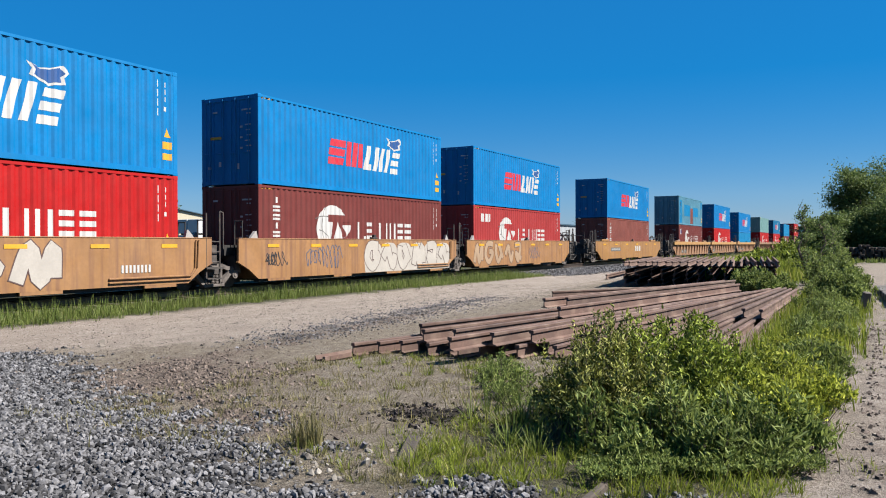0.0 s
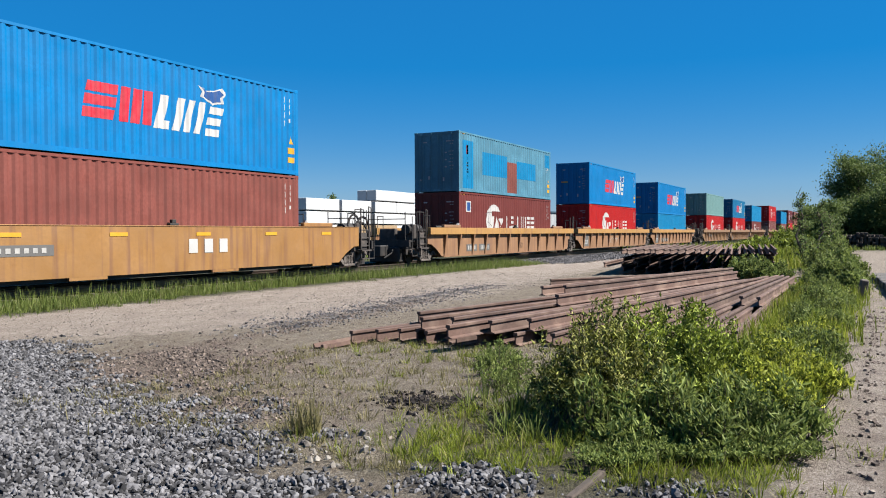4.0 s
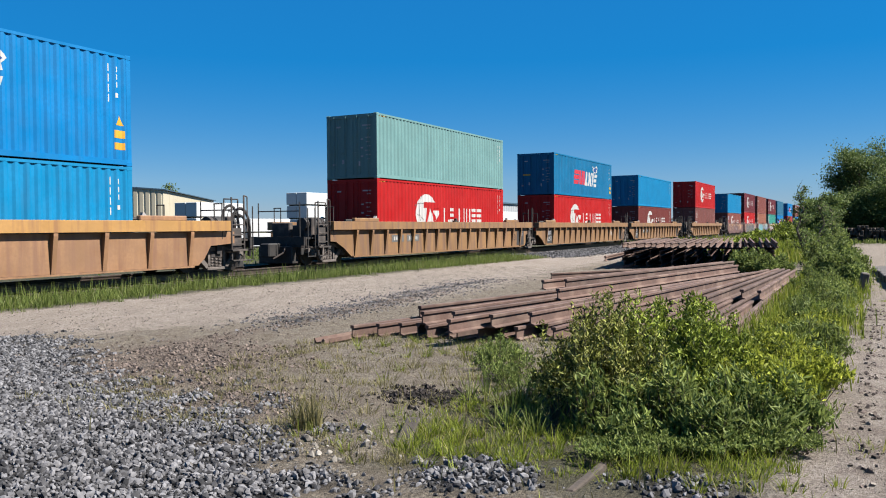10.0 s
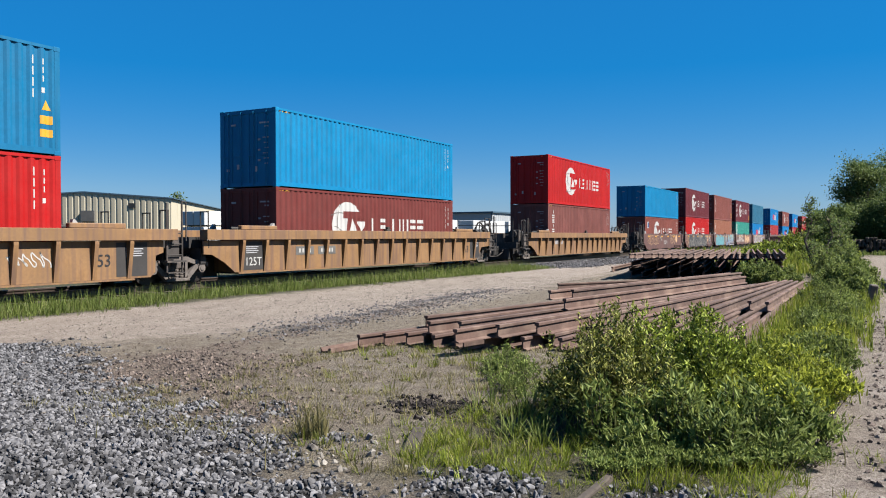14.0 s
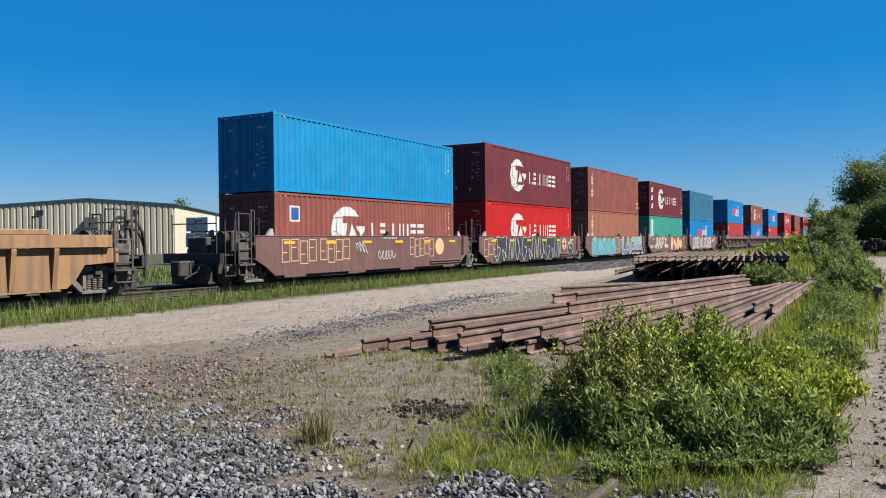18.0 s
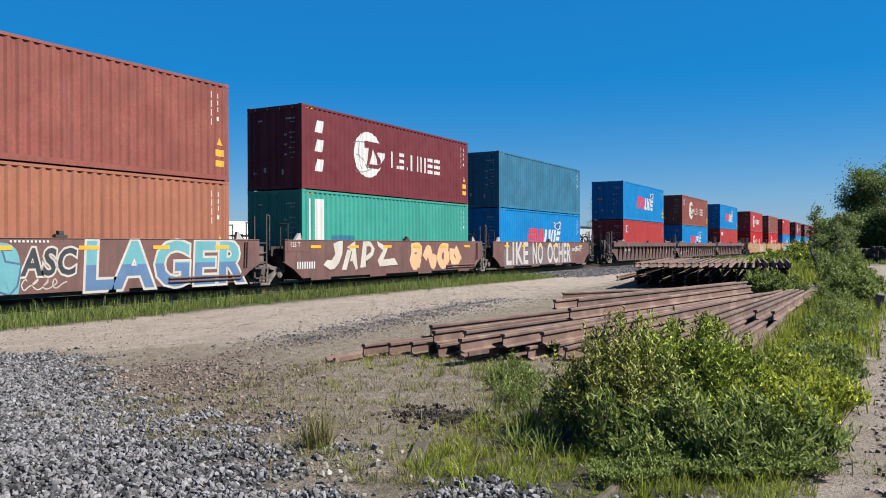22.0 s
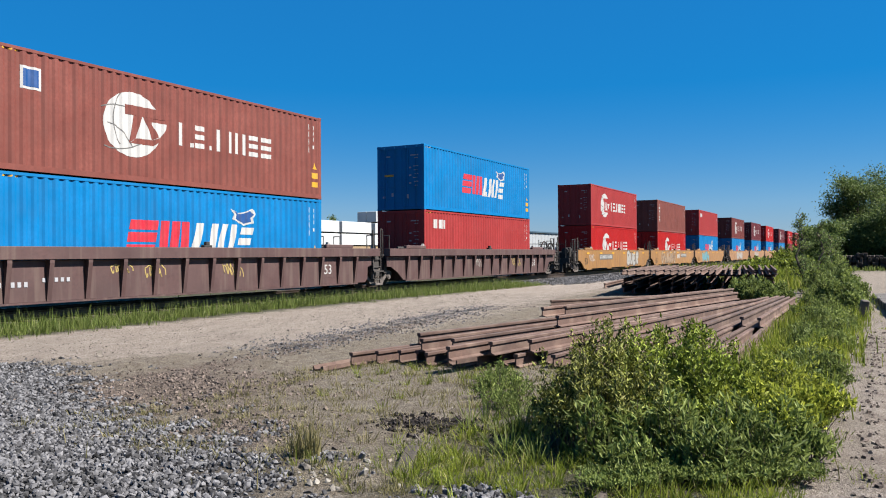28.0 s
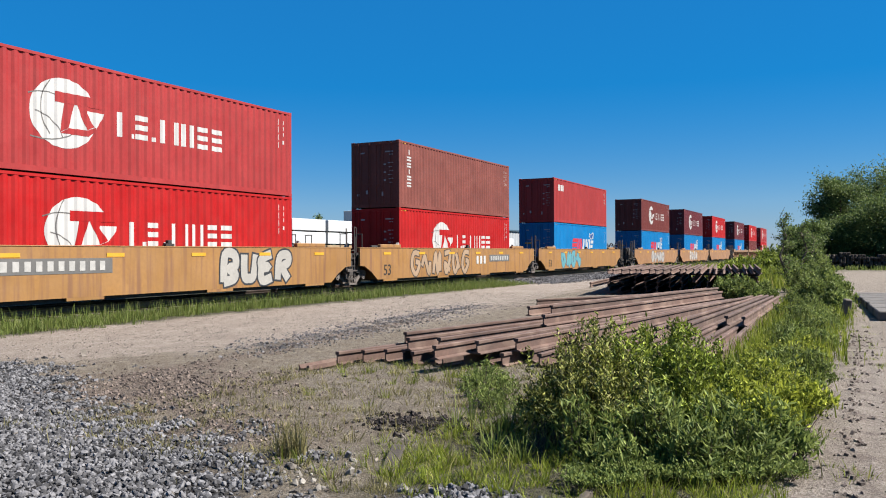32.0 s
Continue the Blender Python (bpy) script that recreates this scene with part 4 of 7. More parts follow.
def scrawl(car, x0, x1, z0, z1, seed, mat, n=5, thick=0.028):
    """A tag drawn in one thin looping line."""
    rs = random.Random(seed)
    pts = []
    for i in range(n * 14 + 1):
        f = i / (n * 14)
        a = f * n * 2 * math.pi
        pts.append((x0 + (x1 - x0) * (0.08 + 0.84 * f) + 0.42 * (x1 - x0) / n * math.cos(a + 0.5 * math.sin(a * 0.7 + seed)), (z0 + z1) / 2 + (z1 - z0) * 0.46 * math.sin(a + seed) * (0.7 + 0.3 * math.sin(a * 1.9 + seed))))
    shapes = []
    for (ax, az), (bx, bz) in zip(pts, pts[1:]):
        dx, dz = bx - ax, bz - az
        l = math.hypot(dx, dz) or 1
        nx_, nz_ = -dz / l * thick / 2, dx / l * thick / 2
        shapes.append([(ax - nx_, az - nz_), (bx - nx_, bz - nz_), (bx + nx_, bz + nz_), (ax + nx_, az + nz_)])
    bm = flat(shapes)
    for v in bm.verts:
        v.co.y = -(SIDE[car["build"]] + 0.004)
    bmesh.ops.remove_doubles(bm, verts=bm.verts, dist=0.004)
    part("graffiti", bm, mat, car, "thin sprayed scrawl")


def block_tag(car, x0, x1, z0, z1, n, mat, thick=0.03):
    """A row of square outlines, each with a stroke inside."""
    w = (x1 - x0) / n
    for i in range(n):
        a, b, t = x0 + i * w + 0.03, x0 + (i + 1) * w - 0.03, thick
        d = 0.06 * math.sin(i * 2.1 + x0)
        lo, hi = z0 + d, z1 + d * 0.6
        m = lo + (hi - lo) * (0.4 + 0.2 * (i % 2))
        bm = bmesh.new()
        for q in ((a, b, hi - t, hi), (a, b, lo, lo + t), (a, a + t, lo + t, hi - t), (b - t, b, lo + t, hi - t), (a + t, b - w * 0.3, m, m + t)):
            box(bm, q[0], q[1], -(SIDE[car["build"]] + 0.004), -(SIDE[car["build"]] + 0.001), q[2], q[3])
        part("graffiti", bm, mat, car, "square sprayed outline")


def stencil(car, text, x, z, size, mat, bold=0.0):
    words("lettering", text, size, mat, car, (x, -(SIDE[car["build"]] + (0.02 if bold else 0.008)), z), bold)


for i, x0, x1, z0, z1, n, fill, edge, fat, codes in (
        (0, -3.4, 2.3, 0.60, 1.76, 4, "chalk", "umber", 0.36, "mfgh"), (1, -0.4, 6.6, 0.60, 1.76, 6, "chalk", "umber", 0.36, "gmfhjm"), (2, -6.6, -0.4, 0.62, 1.76, 5, "sand", "umber", 0.26, "hgfmj"),
        (13, -5.9, -0.75, 0.56, 1.79, 5, "cyan", "indigo", 0.42, "jhgfm"), (14, 0.35, 5.1, 0.60, 1.76, 4, "cream", "oxide", 0.40, "jmgf"),
        (20, -5.5, 0.4, 0.58, 1.74, 6, "sand", "black", 0.22, "gmhjfg"), (21, -5.3, -1.2, 0.58, 1.74, 4, "cyan", "indigo", 0.34, "fhgm"),
        (22, -3.0, 2.5, 0.62, 1.7, 5, "silver", "indigo", 0.32, "gfmho"), (23, -4.0, 1.0, 0.62, 1.7, 4, "chalk", "indigo", 0.3, "jfgh")):
    graffiti(CARS[i], x0, x1, z0, z1, 31 * i + n, FILLS[fill], FILLS[edge] if edge in FILLS else CAR[edge], n, fat, 0.045 if i > 2 else 0.03, codes)
sprayed(CARS[13], "LAGER", 0.95, 6.3, 0.60, 1.74, [FILLS["cyan"], FILLS["dusk"]], FILLS["chalk"], 0.07, 0.05, 0.035)
sprayed(CARS[13], "ASC", -0.62, 0.72, 0.98, 1.58, [FILLS["black"]], FILLS["chalk"], 0.05, 0.1, 0.03)
graffiti(CARS[19], 2.35, 5.75, 0.60, 1.78, 3, FILLS["silver"], FILLS["black"], 4, 0.30, 0.06, "buer")
for i, x0, x1, z0, z1, n, fill in (
        (11, -1.93, -1.1, 1.12, 1.74, 3, "white"), (11, -0.44, 0.87, 0.91, 1.29, 5, "white"), 
        (12, 5.0, 5.6, 1.0, 1.6, 3, "white"), (13, -0.7, 0.5, 0.62, 0.9, 4, "chalk"), (1, -6.0, -4.9, 0.92, 1.43, 5, "black"), (1, -4.1, -1.7, 0.74, 1.66, 9, "indigo"),
        (16, 0.16, 0.74, 0.86, 1.45, 3, "gold"), (16, 1.04, 1.87, 0.86, 1.45, 4, "gold"), (16, 3.3, 4.0, 0.9, 1.45, 3, "silver"), (16, 4.2, 4.8, 0.9, 1.45, 3, "silver"),
        (17, -3.05, -2.3, 1.1, 1.46, 4, "gold"), (17, -1.96, -1.2, 0.92, 1.47, 4, "gold"), (17, 0.92, 1.9, 0.92, 1.47, 5, "gold"), (18, -1.5, -0.7, 0.9, 1.45, 4, "silver"), (18, 3.0, 4.4, 0.9, 1.45, 5, "gold"),
        (19, -7.2, -5.9, 1.02, 1.55, 5, "white"), (5, -2.0, 1.0, 0.75, 1.3, 5, "silver"), (2, 0.5, 2.2, 0.8, 1.5, 5, "indigo"), (15, 4.5, 5.9, 1.1, 1.7, 5, "white"), (8, 4.5, 5.7, 0.88, 1.3, 5, "white")):
    scrawl(CARS[i], x0, x1, z0, z1, 7 * i + n, FILLS[fill], n)
for i, x0, x1, z0, z1, n in ((11, -6.0, -4.15, 0.94, 1.7, 4), (11, -4.0, -2.2, 0.94, 1.7, 4), (11, 1.95, 3.95, 1.0, 1.74, 5), (12, -6.7, -5.1, 0.85, 1.7, 3)):
    block_tag(CARS[i], x0, x1, z0, z1, n, FILLS["cream"])
def lumps(car, x0, x1, z0, z1, n, mat, label, off=0.002):
    """A row of swelling shapes that run into one another, flat below."""
    w = (x1 - x0) / n
    for i in range(n):
        c, r = x0 + (i + 0.5) * w, w * 0.56
        rim = [(c + r * math.copysign(abs(math.cos(radians(a))) ** 0.6, math.cos(radians(a))), z0 + (z1 - z0) * (0.30 + 0.70 * math.sin(radians(a)) ** 0.6)) for a in range(0, 181, 12)]
        bm = flat([[(c + r * 0.9, z0), *rim, (c - r * 0.9, z0)]])
        part("graffiti", bm, mat, car, label, (0, -(SIDE[car["build"]] + off + 0.0006 * (i % 2)), 0))


def lines(car, x0, x1, z0, z1, codes, mat, wide, label):
    """A row of forms in one thin sprayed line."""
    w = (x1 - x0) / len(codes)
    for i, code in enumerate(codes):
        bm = bmesh.new()
        ribbon(bm, brushed(code, x0 + i * w, z0, w * 0.95, z1 - z0, 0.05), wide, -(SIDE[car["build"]] + 0.006))
        part("graffiti", bm, mat, car, label)


lumps(CARS[15], -5.9, 3.9, 0.56, 1.60, 7, FILLS["mauve"], "dull mauve sprayed ground", 0.0012)
lumps(CARS[13], -5.95, -0.7, 0.56, 1.72, 5, FILLS["cyan"], "pale cyan sprayed ground", 0.0012)
lumps(CARS[1], -0.3, 6.5, 0.56, 1.70, 6, FILLS["chalk"], "pale sprayed ground of wild lettering", 0.0012)
lumps(CARS[12], -5.6, 3.8, 0.56, 1.80, 11, FILLS["black"], "black sprayed ground of fat lettering")
lines(CARS[12], -5.6, 3.8, 0.58, 1.74, "gjhfgjhfgjh", FILLS["chalk"], 0.045, "thin white sprayed outline")
# four tall pale forms with pointed ends
for one in ([(-4.62, 1.70), (-4.30, 1.80), (-4.05, 1.80), (-4.08, 1.36), (-4.28, 1.02), (-4.55, 0.82), (-4.80, 0.80), (-5.18, 0.97), (-4.98, 1.14), (-4.72, 1.12), (-4.50, 1.34)],
            [(-3.78, 1.50), (-3.52, 1.46), (-3.84, 0.76), (-4.12, 0.78)], [(-3.80, 1.58), (-3.30, 1.80), (-3.14, 0.78), (-3.26, 0.76), (-3.46, 1.08), (-3.62, 1.06), (-3.48, 1.44)],
            [(-2.78, 1.80), (-2.55, 1.79), (-2.62, 0.84), (-2.98, 0.82)], [(-2.56, 1.80), (-2.30, 1.79), (-2.02, 1.52), (-2.14, 1.26), (-2.62, 1.04), (-2.61, 1.24), (-2.28, 1.40), (-2.24, 1.54), (-2.36, 1.62), (-2.57, 1.60)],
            [(-1.84, 1.80), (-1.10, 1.56), (-1.20, 1.40), (-1.42, 1.10), (-0.62, 1.14), (-0.36, 0.88), (-1.68, 0.84), (-1.82, 1.06), (-1.44, 1.46), (-1.80, 1.62)]):
    mx, mz = sum(p[0] for p in one) / len(one), sum(p[1] for p in one) / len(one)
    part("graffiti", flat([[(mx + (x - mx) * 1.10 + 0.05, min(1.805, mz + (z - mz) * 1.10 - 0.02)) for x, z in one]]), FILLS["umber"], CARS[14], "dark sprayed shadow", (0, -1.4030, 0))
    part("graffiti", flat([one]), FILLS["chalk"], CARS[14], "tall pale sprayed form", (0, -1.4050, 0))
# plain round sprayed discs
part("graffiti", flat([[(4.35 + 0.38 * math.cos(a * 0.2618), 1.38 + 0.36 * math.sin(a * 0.2618)) for a in range(24)]]), FILLS["cream"], CARS[12], "round cream sprayed disc", (0, -1.404, 0))
part("graffiti", flat([[(4.45 + 0.38 * math.cos(a * 0.2618), 1.38 + 0.36 * math.sin(a * 0.2618)) for a in range(24)]]), FILLS["cream"], CARS[11], "round cream sprayed disc", (0, -1.404, 0))
for text, x0, x1 in (("LIKE", -5.73, -2.97), ("NO", -2.26, -0.81), ("OCHER", -0.06, 3.7)):
    sprayed(CARS[15], text, x0, x1, 0.66, 1.76, [FILLS["bone"]], FILLS["umber"], 0.04, 0.0, 0.03)
for a in (0, 1):
    plate("graffiti", CARS[12], 4.02 if a else 4.31, 4.68 if a else 4.39, 1.34 if a else 1.06, 1.42 if a else 1.70, FILLS["umber"], "dark stroke across the sprayed disc", 0.006 + 0.002 * a, 0.001)
graffiti(CARS[12], 4.95, 5.75, 0.72, 1.5, 5, FILLS["black"], FILLS["chalk"], 1, 0.34, 0.05, "o")
# dark painted end panels with small stencils
for i, x0, x1 in ((7, 7.52, 8.5), (8, -7.98, -6.95), (8, 7.52, 8.5), (9, -7.98, -6.95), (9, 7.52, 8.5)):
    plate("end_panel", CARS[i], x0, x1, 0.60, 1.48, END_BLACK, "dark repainted end panel", 0.0, 0.002)
    for k in range(4):
        plate("lettering", CARS[i], x0 + 0.3, x0 + 0.85 - 0.06 * (k % 2), 1.30 - 0.06 * k, 1.325 - 0.06 * k, STENCIL, "small plain bar of lettering", 0.004, 0.002)
# reporting plates, size figures, reflectors
for i, x0, x1, z0, z1, n in ((3, -5.81, -3.34, 1.10, 1.36, 10), (4, -5.65, -4.5, 0.72, 1.05, 4), (4, -4.25, -3.03, 0.72, 1.05, 6),                              (6, -5.46, -4.3, 0.72, 1.05, 4), (6, -4.09, -2.88, 0.72, 1.05, 6), (19, -4.8, -1.58, 1.14, 1.52, 10), (20, 2.9, 5.6, 1.14, 1.5, 10), (7, -5.3, -4.35, 1.02, 1.30, 4), (7, -4.1, -3.1, 1.02, 1.30, 5), (9, -5.3, -4.35, 1.02, 1.30, 4), (9, -4.1, -3.1, 1.02, 1.30, 5)):
    plate("number_plate", CARS[i], x0, x1, z0, z1, GREY, "dark rectangular number panel")
    number_bars(CARS[i], x0 + 0.15, x1 - 0.1, z0 + 0.07, z1 - 0.07, n, PALE_STENCIL, 0.010)
for i, x0, x1, z0, z1, n in ((3, 0.91, 2.72, 1.06, 1.46, 3), (10, -5.6, -4.04, 1.16, 1.42, 8), (16, -6.23, -4.41, 1.18, 1.44, 8), (20, 1.28, 2.6, 1.05, 1.45, 3), (17, -6.0, -5.2, 0.9, 1.02, 5), (17, -4.9, -4.1, 1.0, 1.1, 5),
                             (13, -0.9, 0.1, 1.72, 1.77, 10), (11, 0.0, 1.0, 1.72, 1.77, 10), (14, -6.6, -5.6, 0.86, 1.1, 8), (15, 4.0, 5.4, 1.28, 1.46, 8), (0, 4.0, 5.0, 0.9, 1.1, 8)):
    number_bars(CARS[i], x0, x1, z0, z1, n, STENCIL if i in (10, 7, 9, 17) else WHITE)
for i, text, x, z, size in ((4, "53", 0.9, 0.78, 0.38), (5, "53", -5.17, 0.75, 0.46), (6, "53", 0.8, 0.80, 0.38), (8, "53", 6.93, 0.88, 0.44), (7, "53", 6.93, 0.88, 0.44), (9, "53", 6.93, 0.88, 0.44), (19, "53", -8.1, 0.84, 0.62), (20, "53", -7.7, 0.72, 0.62), (21, "53", -7.7, 0.72, 0.62), (1, "40'", -6.0, 0.98, 0.5), (0, "40'", -6.0, 0.98, 0.5)):
    stencil(CARS[i], text, x, z, size, BLACK)
for i, text, x, z, size in ((6, "125T", -7.68, 0.76, 0.42), (5, "125T", -7.76, 0.80, 0.40), (8, "125T", -7.74, 0.74, 0.36), (9, "125T", -7.74, 0.74, 0.36), (17, "125T", -7.74, 0.80, 0.36), (14, "125 T", -6.95, 1.60, 0.22), (17, "53", 6.0, 0.92, 0.48), (16, "53", 6.0, 0.92, 0.48), (18, "53", 6.0, 0.92, 0.48)):
    plate("number_plate", CARS[i], x - 0.1, x + (1.0 if "T" in text else 0.62), z - 0.14, z + (0.62 if size > 0.3 else 0.22), GREY if i in (5, 6) else CAR["umber"] if i > 15 else END_BLACK if i in (8, 9) else CAR["oxide"], "", 0.0025, 0.003)
    stencil(CARS[i], text, x, z, size, WHITE)
for i, car in enumerate(CARS):
    top = 1.60 if car["build"] == "smooth" else 1.70
    outer = 0.0 if car["build"] == "smooth" else 0.072
    reach = 7.4 if TRAIN[i][3] else 5.6
    for k in range(6):
        x = -reach + 2 * reach * k / 5
        plate("reflector", car, x - 0.28, x + 0.28, top - 0.05, top + 0.05, SIGN_YELLOW, "yellow reflector strip", outer + 0.008, 0.003)

# ---- ground ----
def smooth(a, b, v):
    t = np.clip((v - a) / (b - a), 0, 1)
    return t * t * (3 - 2 * t)


WAVES = [(random.Random(k).uniform(0, 6.28), random.Random(k + 50).uniform(0, 6.28)) for k in range(6)]


def wobble(x, y, size):
    """Soft unevenness between -1 and 1."""
    out = 0
    for k, (p, q) in enumerate(WAVES):
        a = k * 1.05
        out = out + np.sin((x * np.cos(a) + y * np.sin(a)) * 6.28 / size * (1 + 0.37 * k) + p) * np.cos((y * np.cos(a) - x * np.sin(a)) * 4.1 / size * (1 + 0.29 * k) + q)
    return out / 3.2


def road_near(x):
    """y of the near edge of the dirt road."""
    return np.interp(x, [-50, 0, 7.5, 8.6, 10, 11.8, 15, 18.4, 24, 30, 60, 200], [20, 14, 11.6, 10.4, 9.6, 9.0, 8.8, 8.9, 9.4, 10.2, 11.5, 12])


def road_far(x):
    return np.interp(x, [-50, 5, 10, 13, 16.4, 25, 39, 60, 200], [15.0, 15.0, 15.15, 15.2, 15.7, 15.4, 14.7, 15.5, 15.5])


def lane_edge(x):
    """y of the ragged edge between the pale lane and the weeds."""
    return np.interp(x, [-10, 3, 5.16, 5.72, 6.63, 8.2, 10.5, 13.5, 17, 25, 40, 400], [0.7, 0.9, 0.72, 0.42, 0.20, 0.18, 0.28, 0.05, 0.12, -0.1, 0.25, 6])


def zones(x, y):
    """Shares of gravel, of packed road dirt and of grassy soil at a place; the last also paints the bush's shadow."""
    w = wobble(x, y, 1.7)
    road = smooth(-0.5, 0.6, y - road_near(x) + 0.7 * w) * (1 - smooth(-0.2, 0.3, y - road_far(x) + 0.25 * w))
    lane = 1 - smooth(-0.15, 0.5, y - lane_edge(x) + 0.3 * w)
    road = np.maximum(road, lane * (1 - 0.45 * smooth(11, 18, x + 3 * w)))
    # loose stone heap, close by on the side of the road
    edge = np.interp(y, [-5, 1.0, 2.2, 3.0, 3.45, 4.1, 4.86, 6.3, 8, 8.4, 9.5, 11.1, 14], [3.0, 3.5, 3.6, 3.75, 4.1, 4.55, 5.15, 5.5, 6.0, 6.5, 7.1, 7.6, 5.0])
    gravel = (1 - smooth(-0.9, 0.9, x - edge + 0.75 * w)) * smooth(0.2, 0.7, y) * (1 - smooth(11.0, 12.0, y + 0.4 * w))
    gravel = gravel * smooth(-2.5, 1.2, x + 0.9 * w - 0.12 * (y - 4) ** 2 * 0.3)
    gravel = np.maximum(gravel, 0.95 * np.exp(-(((x - 4.55) / 0.42) ** 2 + ((y - 2.25) / 0.42) ** 2)))
    gravel = np.maximum(gravel, 0.6 * np.exp(-(((x - 4.9) / 0.4) ** 2 + ((y - 1.05) / 0.45) ** 2)))
    far = smooth(5.0, 9.0, np.hypot(x, y) + 0.8 * w)
    gravel = gravel * (1 - 0.2 * far)
    gravel = np.maximum(gravel, 0.75 * np.exp(-(((y - 9.1 - 0.12 * (x - 12)) / 0.75) ** 2)) * smooth(9, 11, x) * (1 - smooth(20, 24, x)) * (0.55 + 0.45 * w))
    gravel = np.maximum(gravel, smooth(16.6, 17.0, y) * (1 - smooth(20.2, 21.0, y)))
    gravel = np.maximum(gravel, 0.8 * smooth(38, 41, x + w) * smooth(13.0, 14.5, y) * (1 - smooth(20.5, 22, y)) * (1 - smooth(80, 90, x)))
    grass = smooth(14.6, 15.4, y - 0.2 * w) * (1 - smooth(16.8, 17.2, y)) * (1 - smooth(38, 40, x))
    grass = np.maximum(grass, 0.8 * smooth(0.3, 0.75, y) * (1 - smooth(2.6, 3.6, y - 0.5 * w)) * smooth(4.0, 4.8, x) * (1 - smooth(26, 30, x)))
    # the bush's shadow, painted as a patch of the dark grassy share
    grass = np.maximum(grass, 0.9 * np.exp(-(((x - 6.4) / 1.3) ** 2 + ((y - 2.6) / 0.9) ** 2)))
    grass = np.maximum(grass, 0.9 * smooth(33, 38, x) * smooth(1.0, 2.0, y) * (1 - smooth(7.5, 9.0, y)))
    grass = np.maximum(grass, 0.9 * smooth(21.0, 23.0, y))
    grass = np.maximum(grass, 0.8 * smooth(60, 80, x + 4 * w) * (1 - smooth(4, 9, y)))
    return gravel, road, grass


def churned(x, y):
    """Share of dark, churned soil: a patch between the heap and the road, and the track that leaves it."""
    w = wobble(x, y, 1.3) + 0.6 * wobble(x, y, 0.45)
    a = np.exp(-(((x - 7.1) / 1.4) ** 2 + ((y - 7.4) / 1.5) ** 2)) * 1.2
    a = a + 0.8 * np.exp(-(((x - 5.6) / 0.8) ** 2 + ((y - 5.2) / 1.2) ** 2))
    a = a + 0.55 * np.exp(-(((y - 8.5 - 0.10 * (x - 9)) / 0.42) ** 2)) * smooth(6.5, 8.5, x) * (1 - smooth(15, 20, x))
    a = a + 0.55 * np.exp(-(((y + 0.05 - 0.25 * wobble(x, y, 0.9)) / 0.28) ** 2)) * smooth(5, 6, x) * (1 - smooth(16, 22, x)) * (wobble(x, y, 0.8) > -0.1)
    return np.clip(a * (0.85 + 0.45 * w), 0, 1)


def height(x, y):
    gravel, road, grass = zones(x, y)
    near = (1 - smooth(40, 70, x)) * (1 - smooth(30, 50, np.abs(y - 8)))
    z = 0.012 * wobble(x, y, 0.9) + 0.02 * wobble(x, y, 3.1)
    z = z + 0.03 * gravel * (1 - smooth(12, 13, y)) - 0.01 * road
    z = z * near
    bed = smooth(16.4, 17.2, y) * (1 - smooth(19.8, 20.6, y))
    bank = 2.6 * smooth(82, 94, x) * smooth(2.0, 12.0, -y) * (1 - smooth(150, 250, x))
    return z * (1 - bed) + bed * 0.08 + bank


def spaced(*stretches):
    out = []
    for a, b, step in stretches:
        out += list(np.arange(a, b - step * 0.5, step))
    return np.array(out + [stretches[-1][1]])


GX = spaced((-500, -60, 40), (-60, -4, 4), (-4, 2, 0.5), (2, 16, 0.13), (16, 32, 0.3), (32, 60, 1.0), (60, 120, 3), (120, 140, 8), (140, 500, 40), (500, 3500, 300))
GY = spaced((-1500, -100, 200), (-100, -8, 8), (-8, -2, 0.5), (-2, 16, 0.13), (16, 21, 0.3), (21, 60, 3), (60, 200, 20), (200, 2000, 200))
gx, gy = np.meshgrid(GX, GY)
gz = height(gx, gy)
nx, ny = len(GX), len(GY)
verts = np.stack([gx, gy, gz], -1).reshape(-1, 3)
quads = [(j * nx + i, j * nx + i + 1, (j + 1) * nx + i + 1, (j + 1) * nx + i) for j in range(ny - 1) for i in range(nx - 1)]


